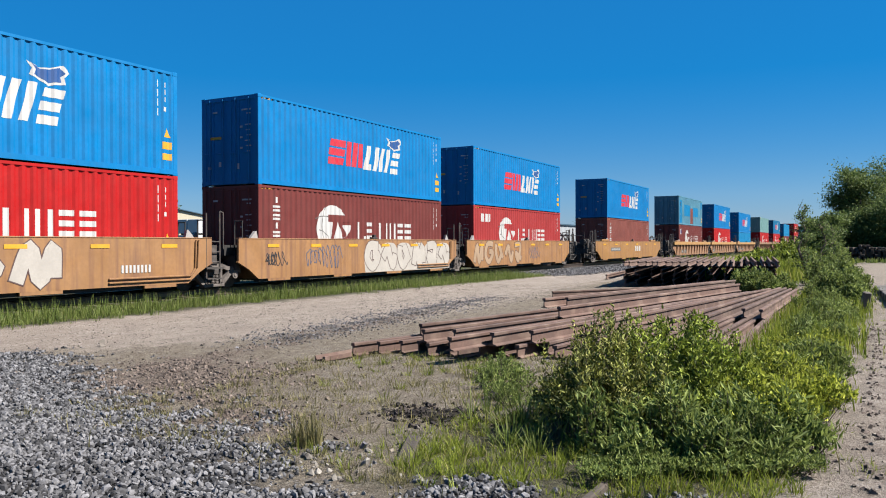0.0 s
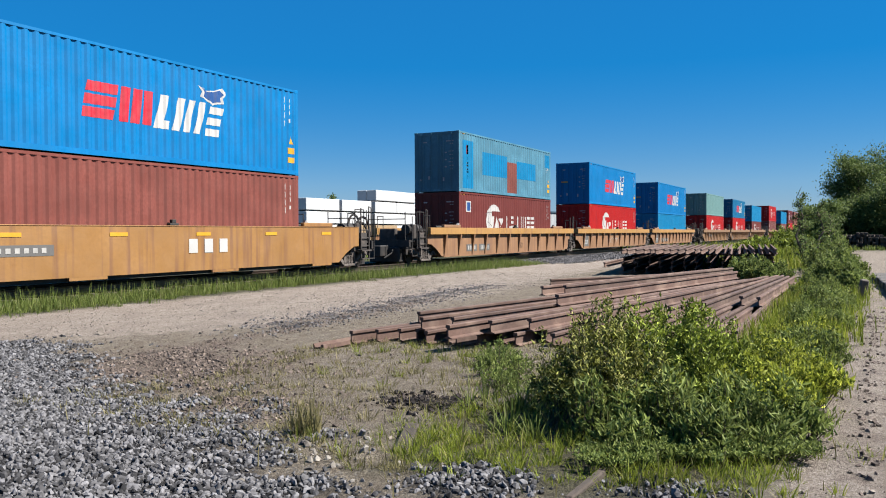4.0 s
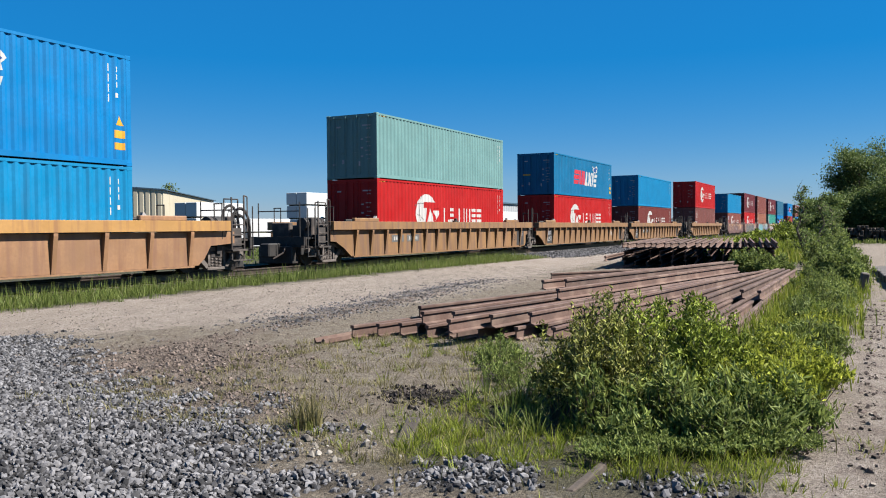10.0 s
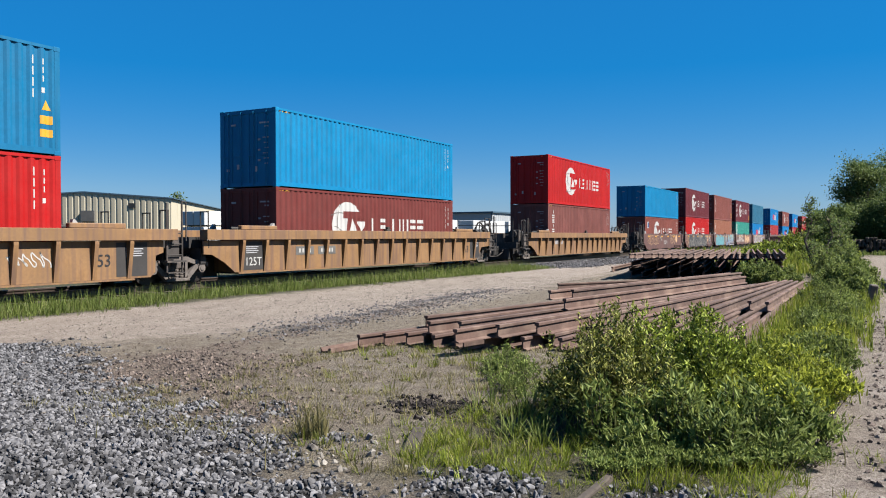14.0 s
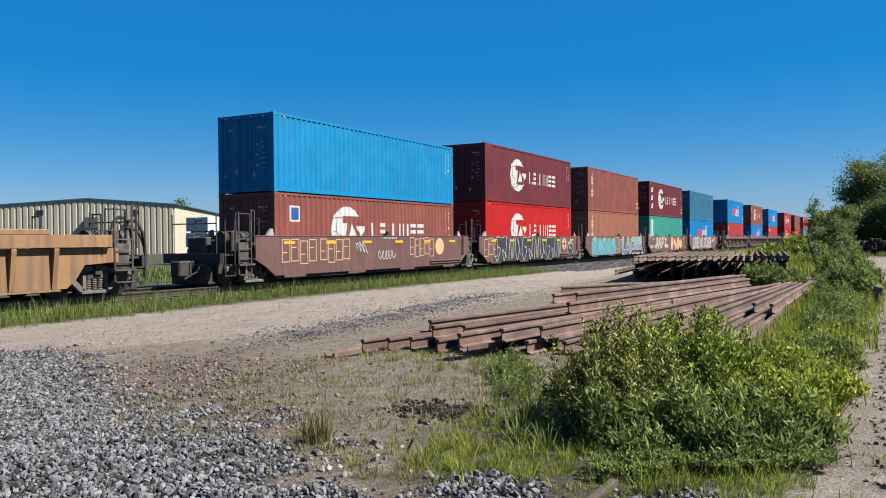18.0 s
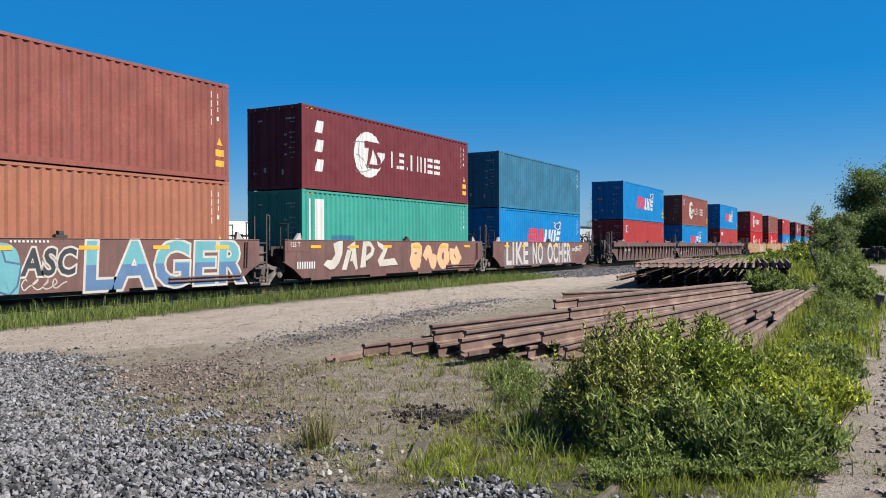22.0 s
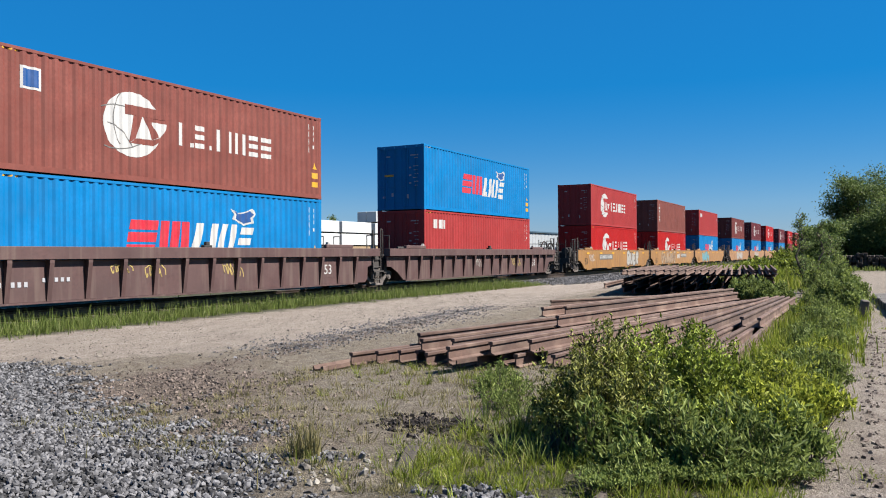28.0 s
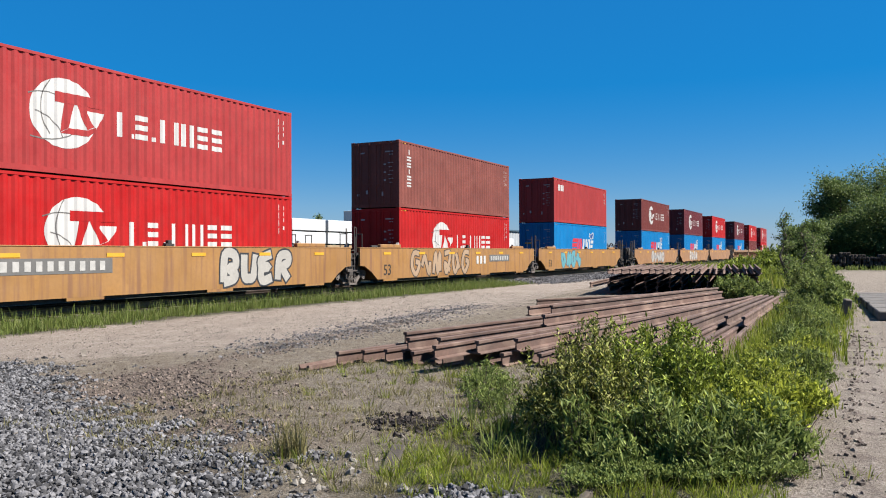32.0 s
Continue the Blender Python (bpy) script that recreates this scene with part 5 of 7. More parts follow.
def ground_material():
    m = bpy.data.materials.new("dirt_and_gravel")
    m.use_nodes = True
    nt = m.node_tree
    b = nt.nodes["Principled BSDF"]
    b.inputs["Roughness"].default_value = 0.95
    b.inputs["Specular IOR Level"].default_value = 0.2
    co = nt.nodes.new("ShaderNodeTexCoord").outputs["Object"]
    zone = nt.nodes.new("ShaderNodeVertexColor")   # red: gravel, green: packed road, blue: grass and painted bush shadow, alpha: dark churned soil
    zone.layer_name = "zone"
    sep = nt.nodes.new("ShaderNodeSeparateColor")
    nt.links.new(zone.outputs[0], sep.inputs[0])

    def grain(size, detail=5.0, rough=0.6):
        n = nt.nodes.new("ShaderNodeTexNoise")
        n.inputs["Scale"].default_value, n.inputs["Detail"].default_value, n.inputs["Roughness"].default_value = size, detail, rough
        nt.links.new(co, n.inputs["Vector"])
        return n.outputs["Fac"]

    def ramp(fac, lo, hi, a=0.0, c=1.0):
        n = nt.nodes.new("ShaderNodeMapRange")
        nt.links.new(fac, n.inputs[0])
        for k, v in enumerate((lo, hi, a, c)):
            n.inputs[k + 1].default_value = v
        return n.outputs[0]

    def mix(fac, a, c, kind="MIX"):
        n = nt.nodes.new("ShaderNodeMix")
        n.data_type, n.blend_type = "RGBA", kind
        if isinstance(fac, float):
            n.inputs[0].default_value = fac
        else:
            nt.links.new(fac, n.inputs[0])
        for socket, value in ((n.inputs[6], a), (n.inputs[7], c)):
            if isinstance(value, tuple):
                socket.default_value = (*value, 1)
            else:
                nt.links.new(value, socket)
        return n.outputs[2]

    def cells(size):
        n = nt.nodes.new("ShaderNodeTexVoronoi")
        n.inputs["Scale"].default_value = size
        nt.links.new(co, n.inputs["Vector"])
        return n

    fine, mid, broad = grain(42, 6, 0.7), grain(6), grain(0.9)
    pebble, pebble_big = cells(28), cells(16)
    # packed dirt, with pale dust and darker damp patches and pebbles trodden in
    dirt = mix(ramp(broad, 0.35, 0.65), (0.213, 0.184, 0.158), (0.266, 0.236, 0.204))
    dirt = mix(ramp(fine, 0.42, 0.60), mix(0.75, dirt, (0.0886, 0.0649, 0.0502)), dirt)
    dirt = mix(ramp(mid, 0.55, 0.72, 0, 0.5), dirt, (0.295, 0.26, 0.221))
    dirt = mix(ramp(grain(17, 4, 0.6), 0.56, 0.68, 0, 0.6), dirt, (0.0945, 0.0738, 0.059))
    along = nt.nodes.new("ShaderNodeMapping")      # ruts and tread marks run along the road
    along.inputs["Scale"].default_value = (0.531, 4.13, 0.59)
    nt.links.new(co, along.inputs[0])
    rut = nt.nodes.new("ShaderNodeTexNoise")
    rut.inputs["Scale"].default_value, rut.inputs["Detail"].default_value = 1.0, 5.0
    nt.links.new(along.outputs[0], rut.inputs["Vector"])
    dirt = mix(ramp(rut.outputs["Fac"], 0.48, 0.64, 0, 0.45), dirt, (0.118, 0.0974, 0.0827))
    soil = mix(ramp(mid, 0.35, 0.65), (0.111, 0.0886, 0.0656), (0.209, 0.179, 0.138))
    soil = mix(ramp(fine, 0.45, 0.6), mix(0.75, soil, (0.0502, 0.0413, 0.0313)), soil)
    churned = mix(ramp(grain(24, 5, 0.65), 0.42, 0.6), (0.0311, 0.0239, 0.0204), (0.151, 0.116, 0.0917))
    # grassy soil, with the shade under bush and blades put into its colour
    green = mix(ramp(fine, 0.4, 0.6), (0.0106, 0.0118, 0.00472), (0.0354, 0.0384, 0.0148))
    # loose stone bed; near-black cell edges paint the shade of its gaps
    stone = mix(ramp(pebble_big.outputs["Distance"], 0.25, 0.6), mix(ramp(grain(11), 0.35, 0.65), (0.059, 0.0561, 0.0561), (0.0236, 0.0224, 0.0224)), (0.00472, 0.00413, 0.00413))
    pebbles = mix(ramp(pebble.outputs["Distance"], 0.2, 0.5), mix(0.5, soil, (0.189, 0.177, 0.165)), soil)
    base = mix(ramp(grain(2.2), 0.45, 0.6), soil, pebbles)
    colour = mix(sep.outputs[1], base, dirt)
    colour = mix(ramp(zone.outputs["Alpha"], 0.2, 0.8, 0, 0.92), colour, churned)
    colour = mix(ramp(sep.outputs[2], 0.2, 0.9, 0, 0.85), colour, green)
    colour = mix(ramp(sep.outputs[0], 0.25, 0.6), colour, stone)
    nt.links.new(colour, b.inputs["Base Color"])
    h1 = nt.nodes.new("ShaderNodeMath")
    h1.operation = "MULTIPLY_ADD"
    nt.links.new(ramp(pebble_big.outputs["Distance"], 0.0, 0.6, 1.0, 0.0), h1.inputs[0])
    nt.links.new(ramp(sep.outputs[0], 0.25, 0.7, 0.05, 1.0), h1.inputs[1])
    nt.links.new(fine, h1.inputs[2])
    bp = nt.nodes.new("ShaderNodeBump")
    bp.inputs["Strength"].default_value, bp.inputs["Distance"].default_value = 1.0, 0.045
    nt.links.new(h1.outputs[0], bp.inputs["Height"])
    nt.links.new(bp.outputs[0], b.inputs["Normal"])
    return m


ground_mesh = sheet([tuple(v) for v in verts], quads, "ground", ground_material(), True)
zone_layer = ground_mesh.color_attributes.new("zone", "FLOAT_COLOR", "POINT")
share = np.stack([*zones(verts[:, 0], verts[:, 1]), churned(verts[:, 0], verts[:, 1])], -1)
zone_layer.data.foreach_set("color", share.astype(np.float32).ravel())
ground = tagged(new("ground", ground_mesh), "dusty tan dirt yard with loose grey gravel", "ground", kind="structure")


# ---- scattered stuff made in bulk ----
def bulk(name, pts, faces, mat, label, category, kind="stuff", parent=None, smooth_faces=False):
    """One mesh from arrays: pts (n, k, 3), each of the n pieces with the same k corners and faces."""
    n, k, _ = pts.shape
    f = np.array(faces)
    me = bpy.data.meshes.new(name)
    me.vertices.add(n * k)
    me.vertices.foreach_set("co", pts.reshape(-1).astype(np.float32))
    loops = (f[None] + (np.arange(n) * k)[:, None, None]).reshape(-1)
    m = f.shape[1]
    me.loops.add(len(loops))
    me.loops.foreach_set("vertex_index", loops.astype(np.int32))
    count = len(loops) // m
    me.polygons.add(count)
    me.polygons.foreach_set("loop_start", (np.arange(count) * m).astype(np.int32))
    me.polygons.foreach_set("loop_total", np.full(count, m, np.int32))
    me.update(calc_edges=True)
    me.shade_flat()
    me.materials.append(mat)
    ob = new(name, me)
    if parent:
        ob.parent = parent
        return tagged(ob, label, kind=kind)
    return tagged(ob, label, category, kind=kind)


def island_material(name, dark, light, rough=0.8, spec=0.3, through=0.0, third=None):
    """A surface that differs from piece to piece of one mesh; through: light that passes a leaf."""
    m = bpy.data.materials.new(name)
    m.use_nodes = True
    nt = m.node_tree
    b = nt.nodes["Principled BSDF"]
    b.inputs["Roughness"].default_value, b.inputs["Specular IOR Level"].default_value = rough, spec
    geo = nt.nodes.new("ShaderNodeNewGeometry")
    r = nt.nodes.new("ShaderNodeValToRGB")
    r.color_ramp.elements[0].color, r.color_ramp.elements[1].color = (*dark, 1), (*light, 1)
    if third:
        e = r.color_ramp.elements.new(0.86)
        e.color = (*light, 1)
        r.color_ramp.elements[2].color = (*third, 1)
    nt.links.new(geo.outputs["Random Per Island"], r.inputs[0])
    colour = r.outputs[0]
    co = nt.nodes.new("ShaderNodeTexCoord")
    n = nt.nodes.new("ShaderNodeTexNoise")
    n.inputs["Scale"].default_value, n.inputs["Detail"].default_value = 2.3 if through else 30.0, 3.0
    nt.links.new(co.outputs["Object"], n.inputs["Vector"])
    hsv = nt.nodes.new("ShaderNodeHueSaturation")
    mr = nt.nodes.new("ShaderNodeMapRange")
    for k, v in enumerate((0.3, 0.7, 0.72, 1.28)):
        mr.inputs[k + 1].default_value = v
    nt.links.new(n.outputs["Fac"], mr.inputs[0])
    nt.links.new(mr.outputs[0], hsv.inputs["Value"])
    nt.links.new(colour, hsv.inputs["Color"])
    nt.links.new(hsv.outputs[0], b.inputs["Base Color"])
    if through:
        t = nt.nodes.new("ShaderNodeBsdfTranslucent")
        nt.links.new(hsv.outputs[0], t.inputs[0])
        mx = nt.nodes.new("ShaderNodeMixShader")
        mx.inputs[0].default_value = through
        nt.links.new(b.outputs[0], mx.inputs[1])
        nt.links.new(t.outputs[0], mx.inputs[2])
        nt.links.new(mx.outputs[0], nt.nodes["Material Output"].inputs[0])
    return m


STONE = island_material("grey_gravel_stone", (0.012, 0.012, 0.013), (0.140, 0.137, 0.143), 0.9, 0.2)
SOIL_STONE = island_material("dark_soil_lump", (0.0248, 0.02, 0.0174), (0.142, 0.112, 0.0954), 0.9, 0.2)
PEBBLE = island_material("brown_pebble", (0.0369, 0.0295, 0.0246), (0.184, 0.16, 0.135), 0.9, 0.2)
DEBRIS = island_material("charred_debris", (0.00369, 0.00307, 0.00307), (0.0307, 0.0246, 0.0221), 0.9, 0.2)
GRASS = island_material("grass_blade", (0.0517, 0.0775, 0.00886), (0.198, 0.231, 0.0283), 0.6, 0.2, 0.45, (0.238, 0.213, 0.082))
STRIP = island_material("trackside_grass_blade", (0.0523, 0.0831, 0.016), (0.141, 0.172, 0.043), 0.6, 0.2, 0.45, (0.203, 0.197, 0.0984))
DRY = island_material("dry_grass", (0.0799, 0.0769, 0.0277), (0.184, 0.16, 0.0738), 0.7, 0.2, 0.25)
LEAF = island_material("bush_leaf", (0.0240, 0.0410, 0.0070), (0.250, 0.300, 0.041), 0.6, 0.18, 0.22)
LEAF_OLIVE = island_material("olive_leaf", (0.0170, 0.0250, 0.0065), (0.215, 0.226, 0.0480), 0.6, 0.18, 0.18, (0.312, 0.287, 0.115))
LEAF_SOFT = island_material("soft_green_leaf", (0.0361, 0.0614, 0.013), (0.204, 0.244, 0.0664), 0.6, 0.18, 0.38)
LEAF_YELLOW = island_material("bright_leaf", (0.0385, 0.0615, 0.0099), (0.335, 0.362, 0.0480), 0.6, 0.18, 0.40)
TREE_LEAF = island_material("tree_leaf", (0.0287, 0.0558, 0.0164), (0.143, 0.184, 0.0533), 0.6, 0.2, 0.38)
BARK = material("grey_brown_bark", (0.0708, 0.0531, 0.0384), 0.9, 0, 0.3, 3.0, (0.0354, 0.0295, 0.0236), 0.4, 4.0, 0.4, 40)
npr = np.random.RandomState(7)


def turned(n):
    """n random turns as matrices."""
    q = npr.normal(size=(n, 4))
    q /= np.linalg.norm(q, axis=1, keepdims=True)
    w, x, y, z = q.T
    return np.stack([1 - 2 * (y * y + z * z), 2 * (x * y - z * w), 2 * (x * z + y * w), 2 * (x * y + z * w), 1 - 2 * (x * x + z * z), 2 * (y * z - x * w),
                     2 * (x * z - y * w), 2 * (y * z + x * w), 1 - 2 * (x * x + y * y)], -1).reshape(n, 3, 3)


CUBE_FACES = [(3, 2, 1, 0), (4, 5, 6, 7), (0, 1, 5, 4), (1, 2, 6, 5), (2, 3, 7, 6), (3, 0, 4, 7)]
CUBE = np.array([(-1, -1, -1), (1, -1, -1), (1, 1, -1), (-1, 1, -1), (-1, -1, 1), (1, -1, 1), (1, 1, 1), (-1, 1, 1)], float)


PHI = 1.618
ROUND = np.array([(-1, PHI, 0), (1, PHI, 0), (-1, -PHI, 0), (1, -PHI, 0), (0, -1, PHI), (0, 1, PHI), (0, -1, -PHI), (0, 1, -PHI), (PHI, 0, -1), (PHI, 0, 1), (-PHI, 0, -1), (-PHI, 0, 1)]) / 1.902
ROUND_FACES = [(0, 11, 5), (0, 5, 1), (0, 1, 7), (0, 7, 10), (0, 10, 11), (1, 5, 9), (5, 11, 4), (11, 10, 2), (10, 7, 6), (7, 1, 8), (3, 9, 4), (3, 4, 2), (3, 2, 6), (3, 6, 8), (3, 8, 9), (4, 9, 5), (2, 4, 11), (6, 2, 10), (8, 6, 7), (9, 8, 1)]


def lumpy_stones(x, y, lo, hi, sink=0.2):
    """Broken stones with many uneven facets."""
    n = len(x)
    size = lo + (hi - lo) * npr.rand(n) ** 1.8
    shape = ROUND[None] * np.array([1.15, 0.9, 0.72]) * (0.72 + 0.5 * npr.rand(n, 1, 3)) * (0.62 + 0.66 * npr.rand(n, 12, 1))
    pts = np.einsum("nij,nkj->nki", turned(n), shape) * (size * 0.5)[:, None, None]
    return pts + np.stack([x, y, height(x, y) + size * (0.5 - sink) * 0.6], -1)[:, None]


def stones(x, y, lo, hi, sink=0.3):
    n = len(x)
    size = lo + (hi - lo) * npr.rand(n) ** 2.2
    shape = CUBE[None] * np.array([1.0, 0.84, 0.66]) * (0.72 + 0.4 * npr.rand(n, 1, 3)) * (0.66 + 0.5 * npr.rand(n, 8, 3))
    pts = np.einsum("nij,nkj->nki", turned(n), shape) * (size * 0.5)[:, None, None]
    z = height(x, y) + size * (0.5 - sink) * 0.6
    return pts + np.stack([x, y, z], -1)[:, None]


def sown(n, x0, x1, y0, y1, chance):
    """n places in a rectangle, kept where chance says so."""
    x, y = npr.uniform(x0, x1, n), npr.uniform(y0, y1, n)
    keep = npr.rand(n) < chance(x, y)
    return x[keep], y[keep]


def strewn(step, x0, x1, y0, y1, chance):
    """Places on a shaken grid, so that the stones lie side by side."""
    gx, gy = np.meshgrid(np.arange(x0, x1, step), np.arange(y0, y1, step))
    x, y = gx.ravel() + npr.uniform(-0.42, 0.42, gx.size) * step, gy.ravel() + npr.uniform(-0.42, 0.42, gx.size) * step
    keep = npr.rand(len(x)) < chance(x, y)
    return x[keep], y[keep]


x, y = strewn(0.038, 1.9, 7.8, 0.6, 11.6, lambda x, y: np.clip(1.5 * zones(x, y)[0] - 0.2, 0, 1) * (1 - 0.35 * smooth(9.0, 12.0, np.hypot(x, y) + 0.7 * wobble(x, y, 2.3))))
bulk("gravel", lumpy_stones(x, y, 0.026, 0.062), ROUND_FACES, STONE, "heap of loose grey crushed stone", "gravel")
x, y = sown(26000, 1.9, 7.4, 0.1, 10.5, lambda x, y: zones(x, y)[0] ** 1.4 * (1 - 0.6 * smooth(8.5, 11.0, np.hypot(x, y) + 0.7 * wobble(x, y, 2.3))) * (0.45 + 0.55 * (wobble(x, y, 0.5) > -0.35)))
bulk("gravel", stones(x, y, 0.015, 0.045, 0.3), CUBE_FACES, STONE, "small chips among the crushed stone", "gravel")
x, y = sown(70000, -3.2, 1.9, 0.1, 10.5, lambda x, y: zones(x, y)[0] ** 1.4)
bulk("gravel", stones(x, y, 0.02, 0.066, 0.28), CUBE_FACES, STONE, "edge of the heap of crushed stone", "gravel")
x, y = sown(30000, 2.5, 9.5, 3.0, 12.0, lambda x, y: zones(x, y)[0] * smooth(6.0, 8.0, np.hypot(x, y)))
bulk("gravel", stones(x, y, 0.015, 0.06, 0.4), CUBE_FACES, STONE, "thin spread of small grey stones", "gravel")
x, y = sown(90000, 4.0, 18.0, -1.0, 11.0, lambda x, y: 0.9 * churned(x, y) ** 1.5)
bulk("soil_lumps", stones(x, y, 0.012, 0.05, 0.4), CUBE_FACES, SOIL_STONE, "dark lumps of churned soil and stone", "soil")
x, y = sown(12000, 4.0, 24.0, 3.0, 13.0, lambda x, y: 0.08 + 0.5 * (wobble(x, y, 1.3) > 0.25) * (y < 9.6))
bulk("pebbles", stones(x, y, 0.010, 0.035), CUBE_FACES, PEBBLE, "small brown and grey pebbles on the dirt", "gravel")
x, y = sown(22000, 8.5, 26.0, 8.0, 11.5, lambda x, y: np.clip(1.3 * zones(x, y)[0], 0, 1))
bulk("gravel", stones(x, y, 0.015, 0.05, 0.4), CUBE_FACES, STONE, "band of dark gravel across the dirt road", "gravel")
x, y = sown(40000, 7.0, 30.0, 9.0, 15.4, lambda x, y: 0.10 + 0.5 * (wobble(x * 0.35, y, 0.8) > 0.2))
bulk("pebbles", stones(x, y, 0.008, 0.026, 0.4), CUBE_FACES, PEBBLE, "fine pebbles trodden into the dirt road", "gravel")
x, y = sown(3200, 4.8, 16.0, -2.5, 0.9, lambda x, y: 0.12 + 0.5 * (wobble(x, y, 1.1) > 0.35))
bulk("pebbles", stones(x, y, 0.010, 0.04), CUBE_FACES, PEBBLE, "pebbles and crumbs on the pale lane", "gravel")
x, y = sown(9000, 36.0, 62.0, 13.2, 17.2, lambda x, y: zones(x, y)[0])
bulk("ballast", stones(x, y, 0.05, 0.11), CUBE_FACES, STONE, "grey crushed stone beside the track", "gravel")
x, y = sown(2600, 5.9, 7.2, 2.9, 4.3, lambda x, y: np.exp(-(((x - 6.55) / 0.28) ** 2 + ((y - 3.65) / 0.5) ** 2)))
bulk("charred_debris", stones(x, y, 0.01, 0.06), CUBE_FACES, DEBRIS, "patch of dark charred debris on the dirt", "debris")
PALE_STONE = island_material("pale_flat_stone", (0.0738, 0.0656, 0.0574), (0.205, 0.189, 0.168), 0.9, 0.2)
x, y = sown(900, 3.7, 7.0, 2.4, 5.2, lambda x, y: 0.55 * np.exp(-(((x - 4.75) / 0.75) ** 2 + ((y - 3.5) / 0.7) ** 2)))
bulk("pebbles", lumpy_stones(x, y, 0.02, 0.075, 0.35), ROUND_FACES, PALE_STONE, "pale flat stones on the dirt beside the heap", "gravel")
for bx, by, s in ((8.75, 10.95, 0.13), (5.0, 4.05, 0.06), (8.25, 3.9, 0.08), (5.25, 3.55, 0.06), (10.8, 8.6, 0.08)):
    ob = bulk("stone", stones(np.array([bx]), np.array([by]), s, s, 0.2), CUBE_FACES, PEBBLE if s > 0.12 else STONE, "single larger pale stone on the dirt", "stone", "")


def blades(x, y, lo, hi, width, lean=0.45):
    """Tapered, bent blades of grass: three pairs of corners and a tip each."""
    n = len(x)
    h = lo + (hi - lo) * npr.rand(n) ** 1.6
    a, b = npr.uniform(0, 6.283, n), npr.uniform(0, 6.283, n)
    side = np.stack([np.cos(a), np.sin(a), 0 * a], -1) * (width * (0.6 + 0.8 * npr.rand(n)))[:, None]
    tip = np.stack([np.cos(b), np.sin(b), 0 * b], -1) * (h * lean * npr.rand(n))[:, None]
    root = np.stack([x, y, height(x, y) - 0.02], -1)
    up = np.zeros((n, 3))
    up[:, 2] = h
    rows = []
    for f, w in ((0.0, 0.8), (0.45, 1.0), (0.78, 0.65), (1.0, 0.12)):
        c = root + up * f + tip * f * f
        rows += [c - side * w * 0.5, c + side * w * 0.5]
    return np.stack(rows, 1)


BLADE_FACES = [(0, 1, 3, 2), (2, 3, 5, 4), (4, 5, 7, 6)]
x, y = sown(85000, 6.0, 40.0, 14.7, 16.75, lambda x, y: smooth(14.9, 15.7, y - 0.55 * wobble(x, y, 1.7) - 0.3 * wobble(x, y, 0.6) - road_far(x) + 15.2) * np.clip(1.2 - x / 60, 0.4, 1) * (1 - smooth(37.5, 39.5, x)))
bulk("grass_strip", blades(x, y, 0.05, 0.24, 0.012, 0.7), BLADE_FACES, STRIP, "green grass along the track", "grass")
x, y = sown(6500, 6.0, 38.0, 15.4, 16.9, lambda x, y: 0.45 + 0.55 * (wobble(x, y, 1.5) > 0))
bulk("grass_strip", blades(x, y, 0.22, 0.46, 0.012, 0.3), BLADE_FACES, STRIP, "taller thin grass stalks along the track", "grass")
x, y = sown(9000, 40.0, 130.0, 12.0, 17.2, lambda x, y: 0.5 * (wobble(x, y, 6) > 0.1) * (x > 60))
bulk("grass_strip", blades(x, y, 0.2, 0.6, 0.05), BLADE_FACES, GRASS, "distant grass beside the track", "grass")
x, y = sown(60000, 8.0, 60.0, 23.0, 40.0, lambda x, y: 0.25 * smooth(23, 30, y))
bulk("grass_field", blades(x, y, 0.1, 0.35, 0.05), BLADE_FACES, STRIP, "rough green grass beyond the track", "grass")


x, y = sown(16000, 33.0, 75.0, 1.5, 9.0, lambda x, y: 0.75 * smooth(33, 38, x) * (1 - smooth(7.5, 9.0, y - 0.5 * wobble(x, y, 3))))
bulk("grass_field", blades(x, y, 0.2, 0.6, 0.04), BLADE_FACES, GRASS, "rough green grass beyond the rail stack", "grass")
x, y = sown(600, 5.0, 18.0, -2.0, 0.3, lambda x, y: 0.5 * (wobble(x, y, 0.7) > 0.35))
bulk("charred_debris", stones(x, y, 0.01, 0.045), CUBE_FACES, SOIL_STONE, "dark crumbs and bits on the pale lane", "debris")


def verge(x, y):
    """How thick the weeds grow around the near pile and the bush."""
    w = wobble(x, y, 1.2)
    a = np.exp(-(((x - 5.15) / 0.6) ** 2 + ((y - 2.85) / 0.6) ** 2)) + np.exp(-(((x - 5.35) / 0.55) ** 2 + ((y - 1.8) / 0.9) ** 2)) + 0.9 * np.exp(-(((x - 6.3) / 0.8) ** 2 + ((y - 2.9) / 0.5) ** 2))
    a = a + 1.4 * np.exp(-(((x - 5.75) / 0.6) ** 2 + ((y - 0.8) / 0.5) ** 2))
    a = a + 0.45 * np.exp(-(((x - 8.9) / 0.8) ** 2 + ((y - 4.2) / 0.9) ** 2)) + 0.35 * np.exp(-(((x - 9.3) / 0.6) ** 2 + ((y - 5.8) / 0.7) ** 2))
    a = a + 1.0 * smooth(7.0, 9.0, x) * smooth(0.0, 0.55, y - lane_edge(x) - 0.35 * w - 0.2 * wobble(x, y, 0.6)) * (1 - smooth(1.2, 1.75, y - 0.02 * (x - 8)))
    a = a + 0.12 * np.exp(-(((x - 7.0) / 1.2) ** 2 + ((y - 4.6) / 1.0) ** 2)) * (w > 0.25)
    return np.clip(a * (0.65 + 0.5 * w + 0.7 * wobble(x, y, 0.42)), 0, 1)




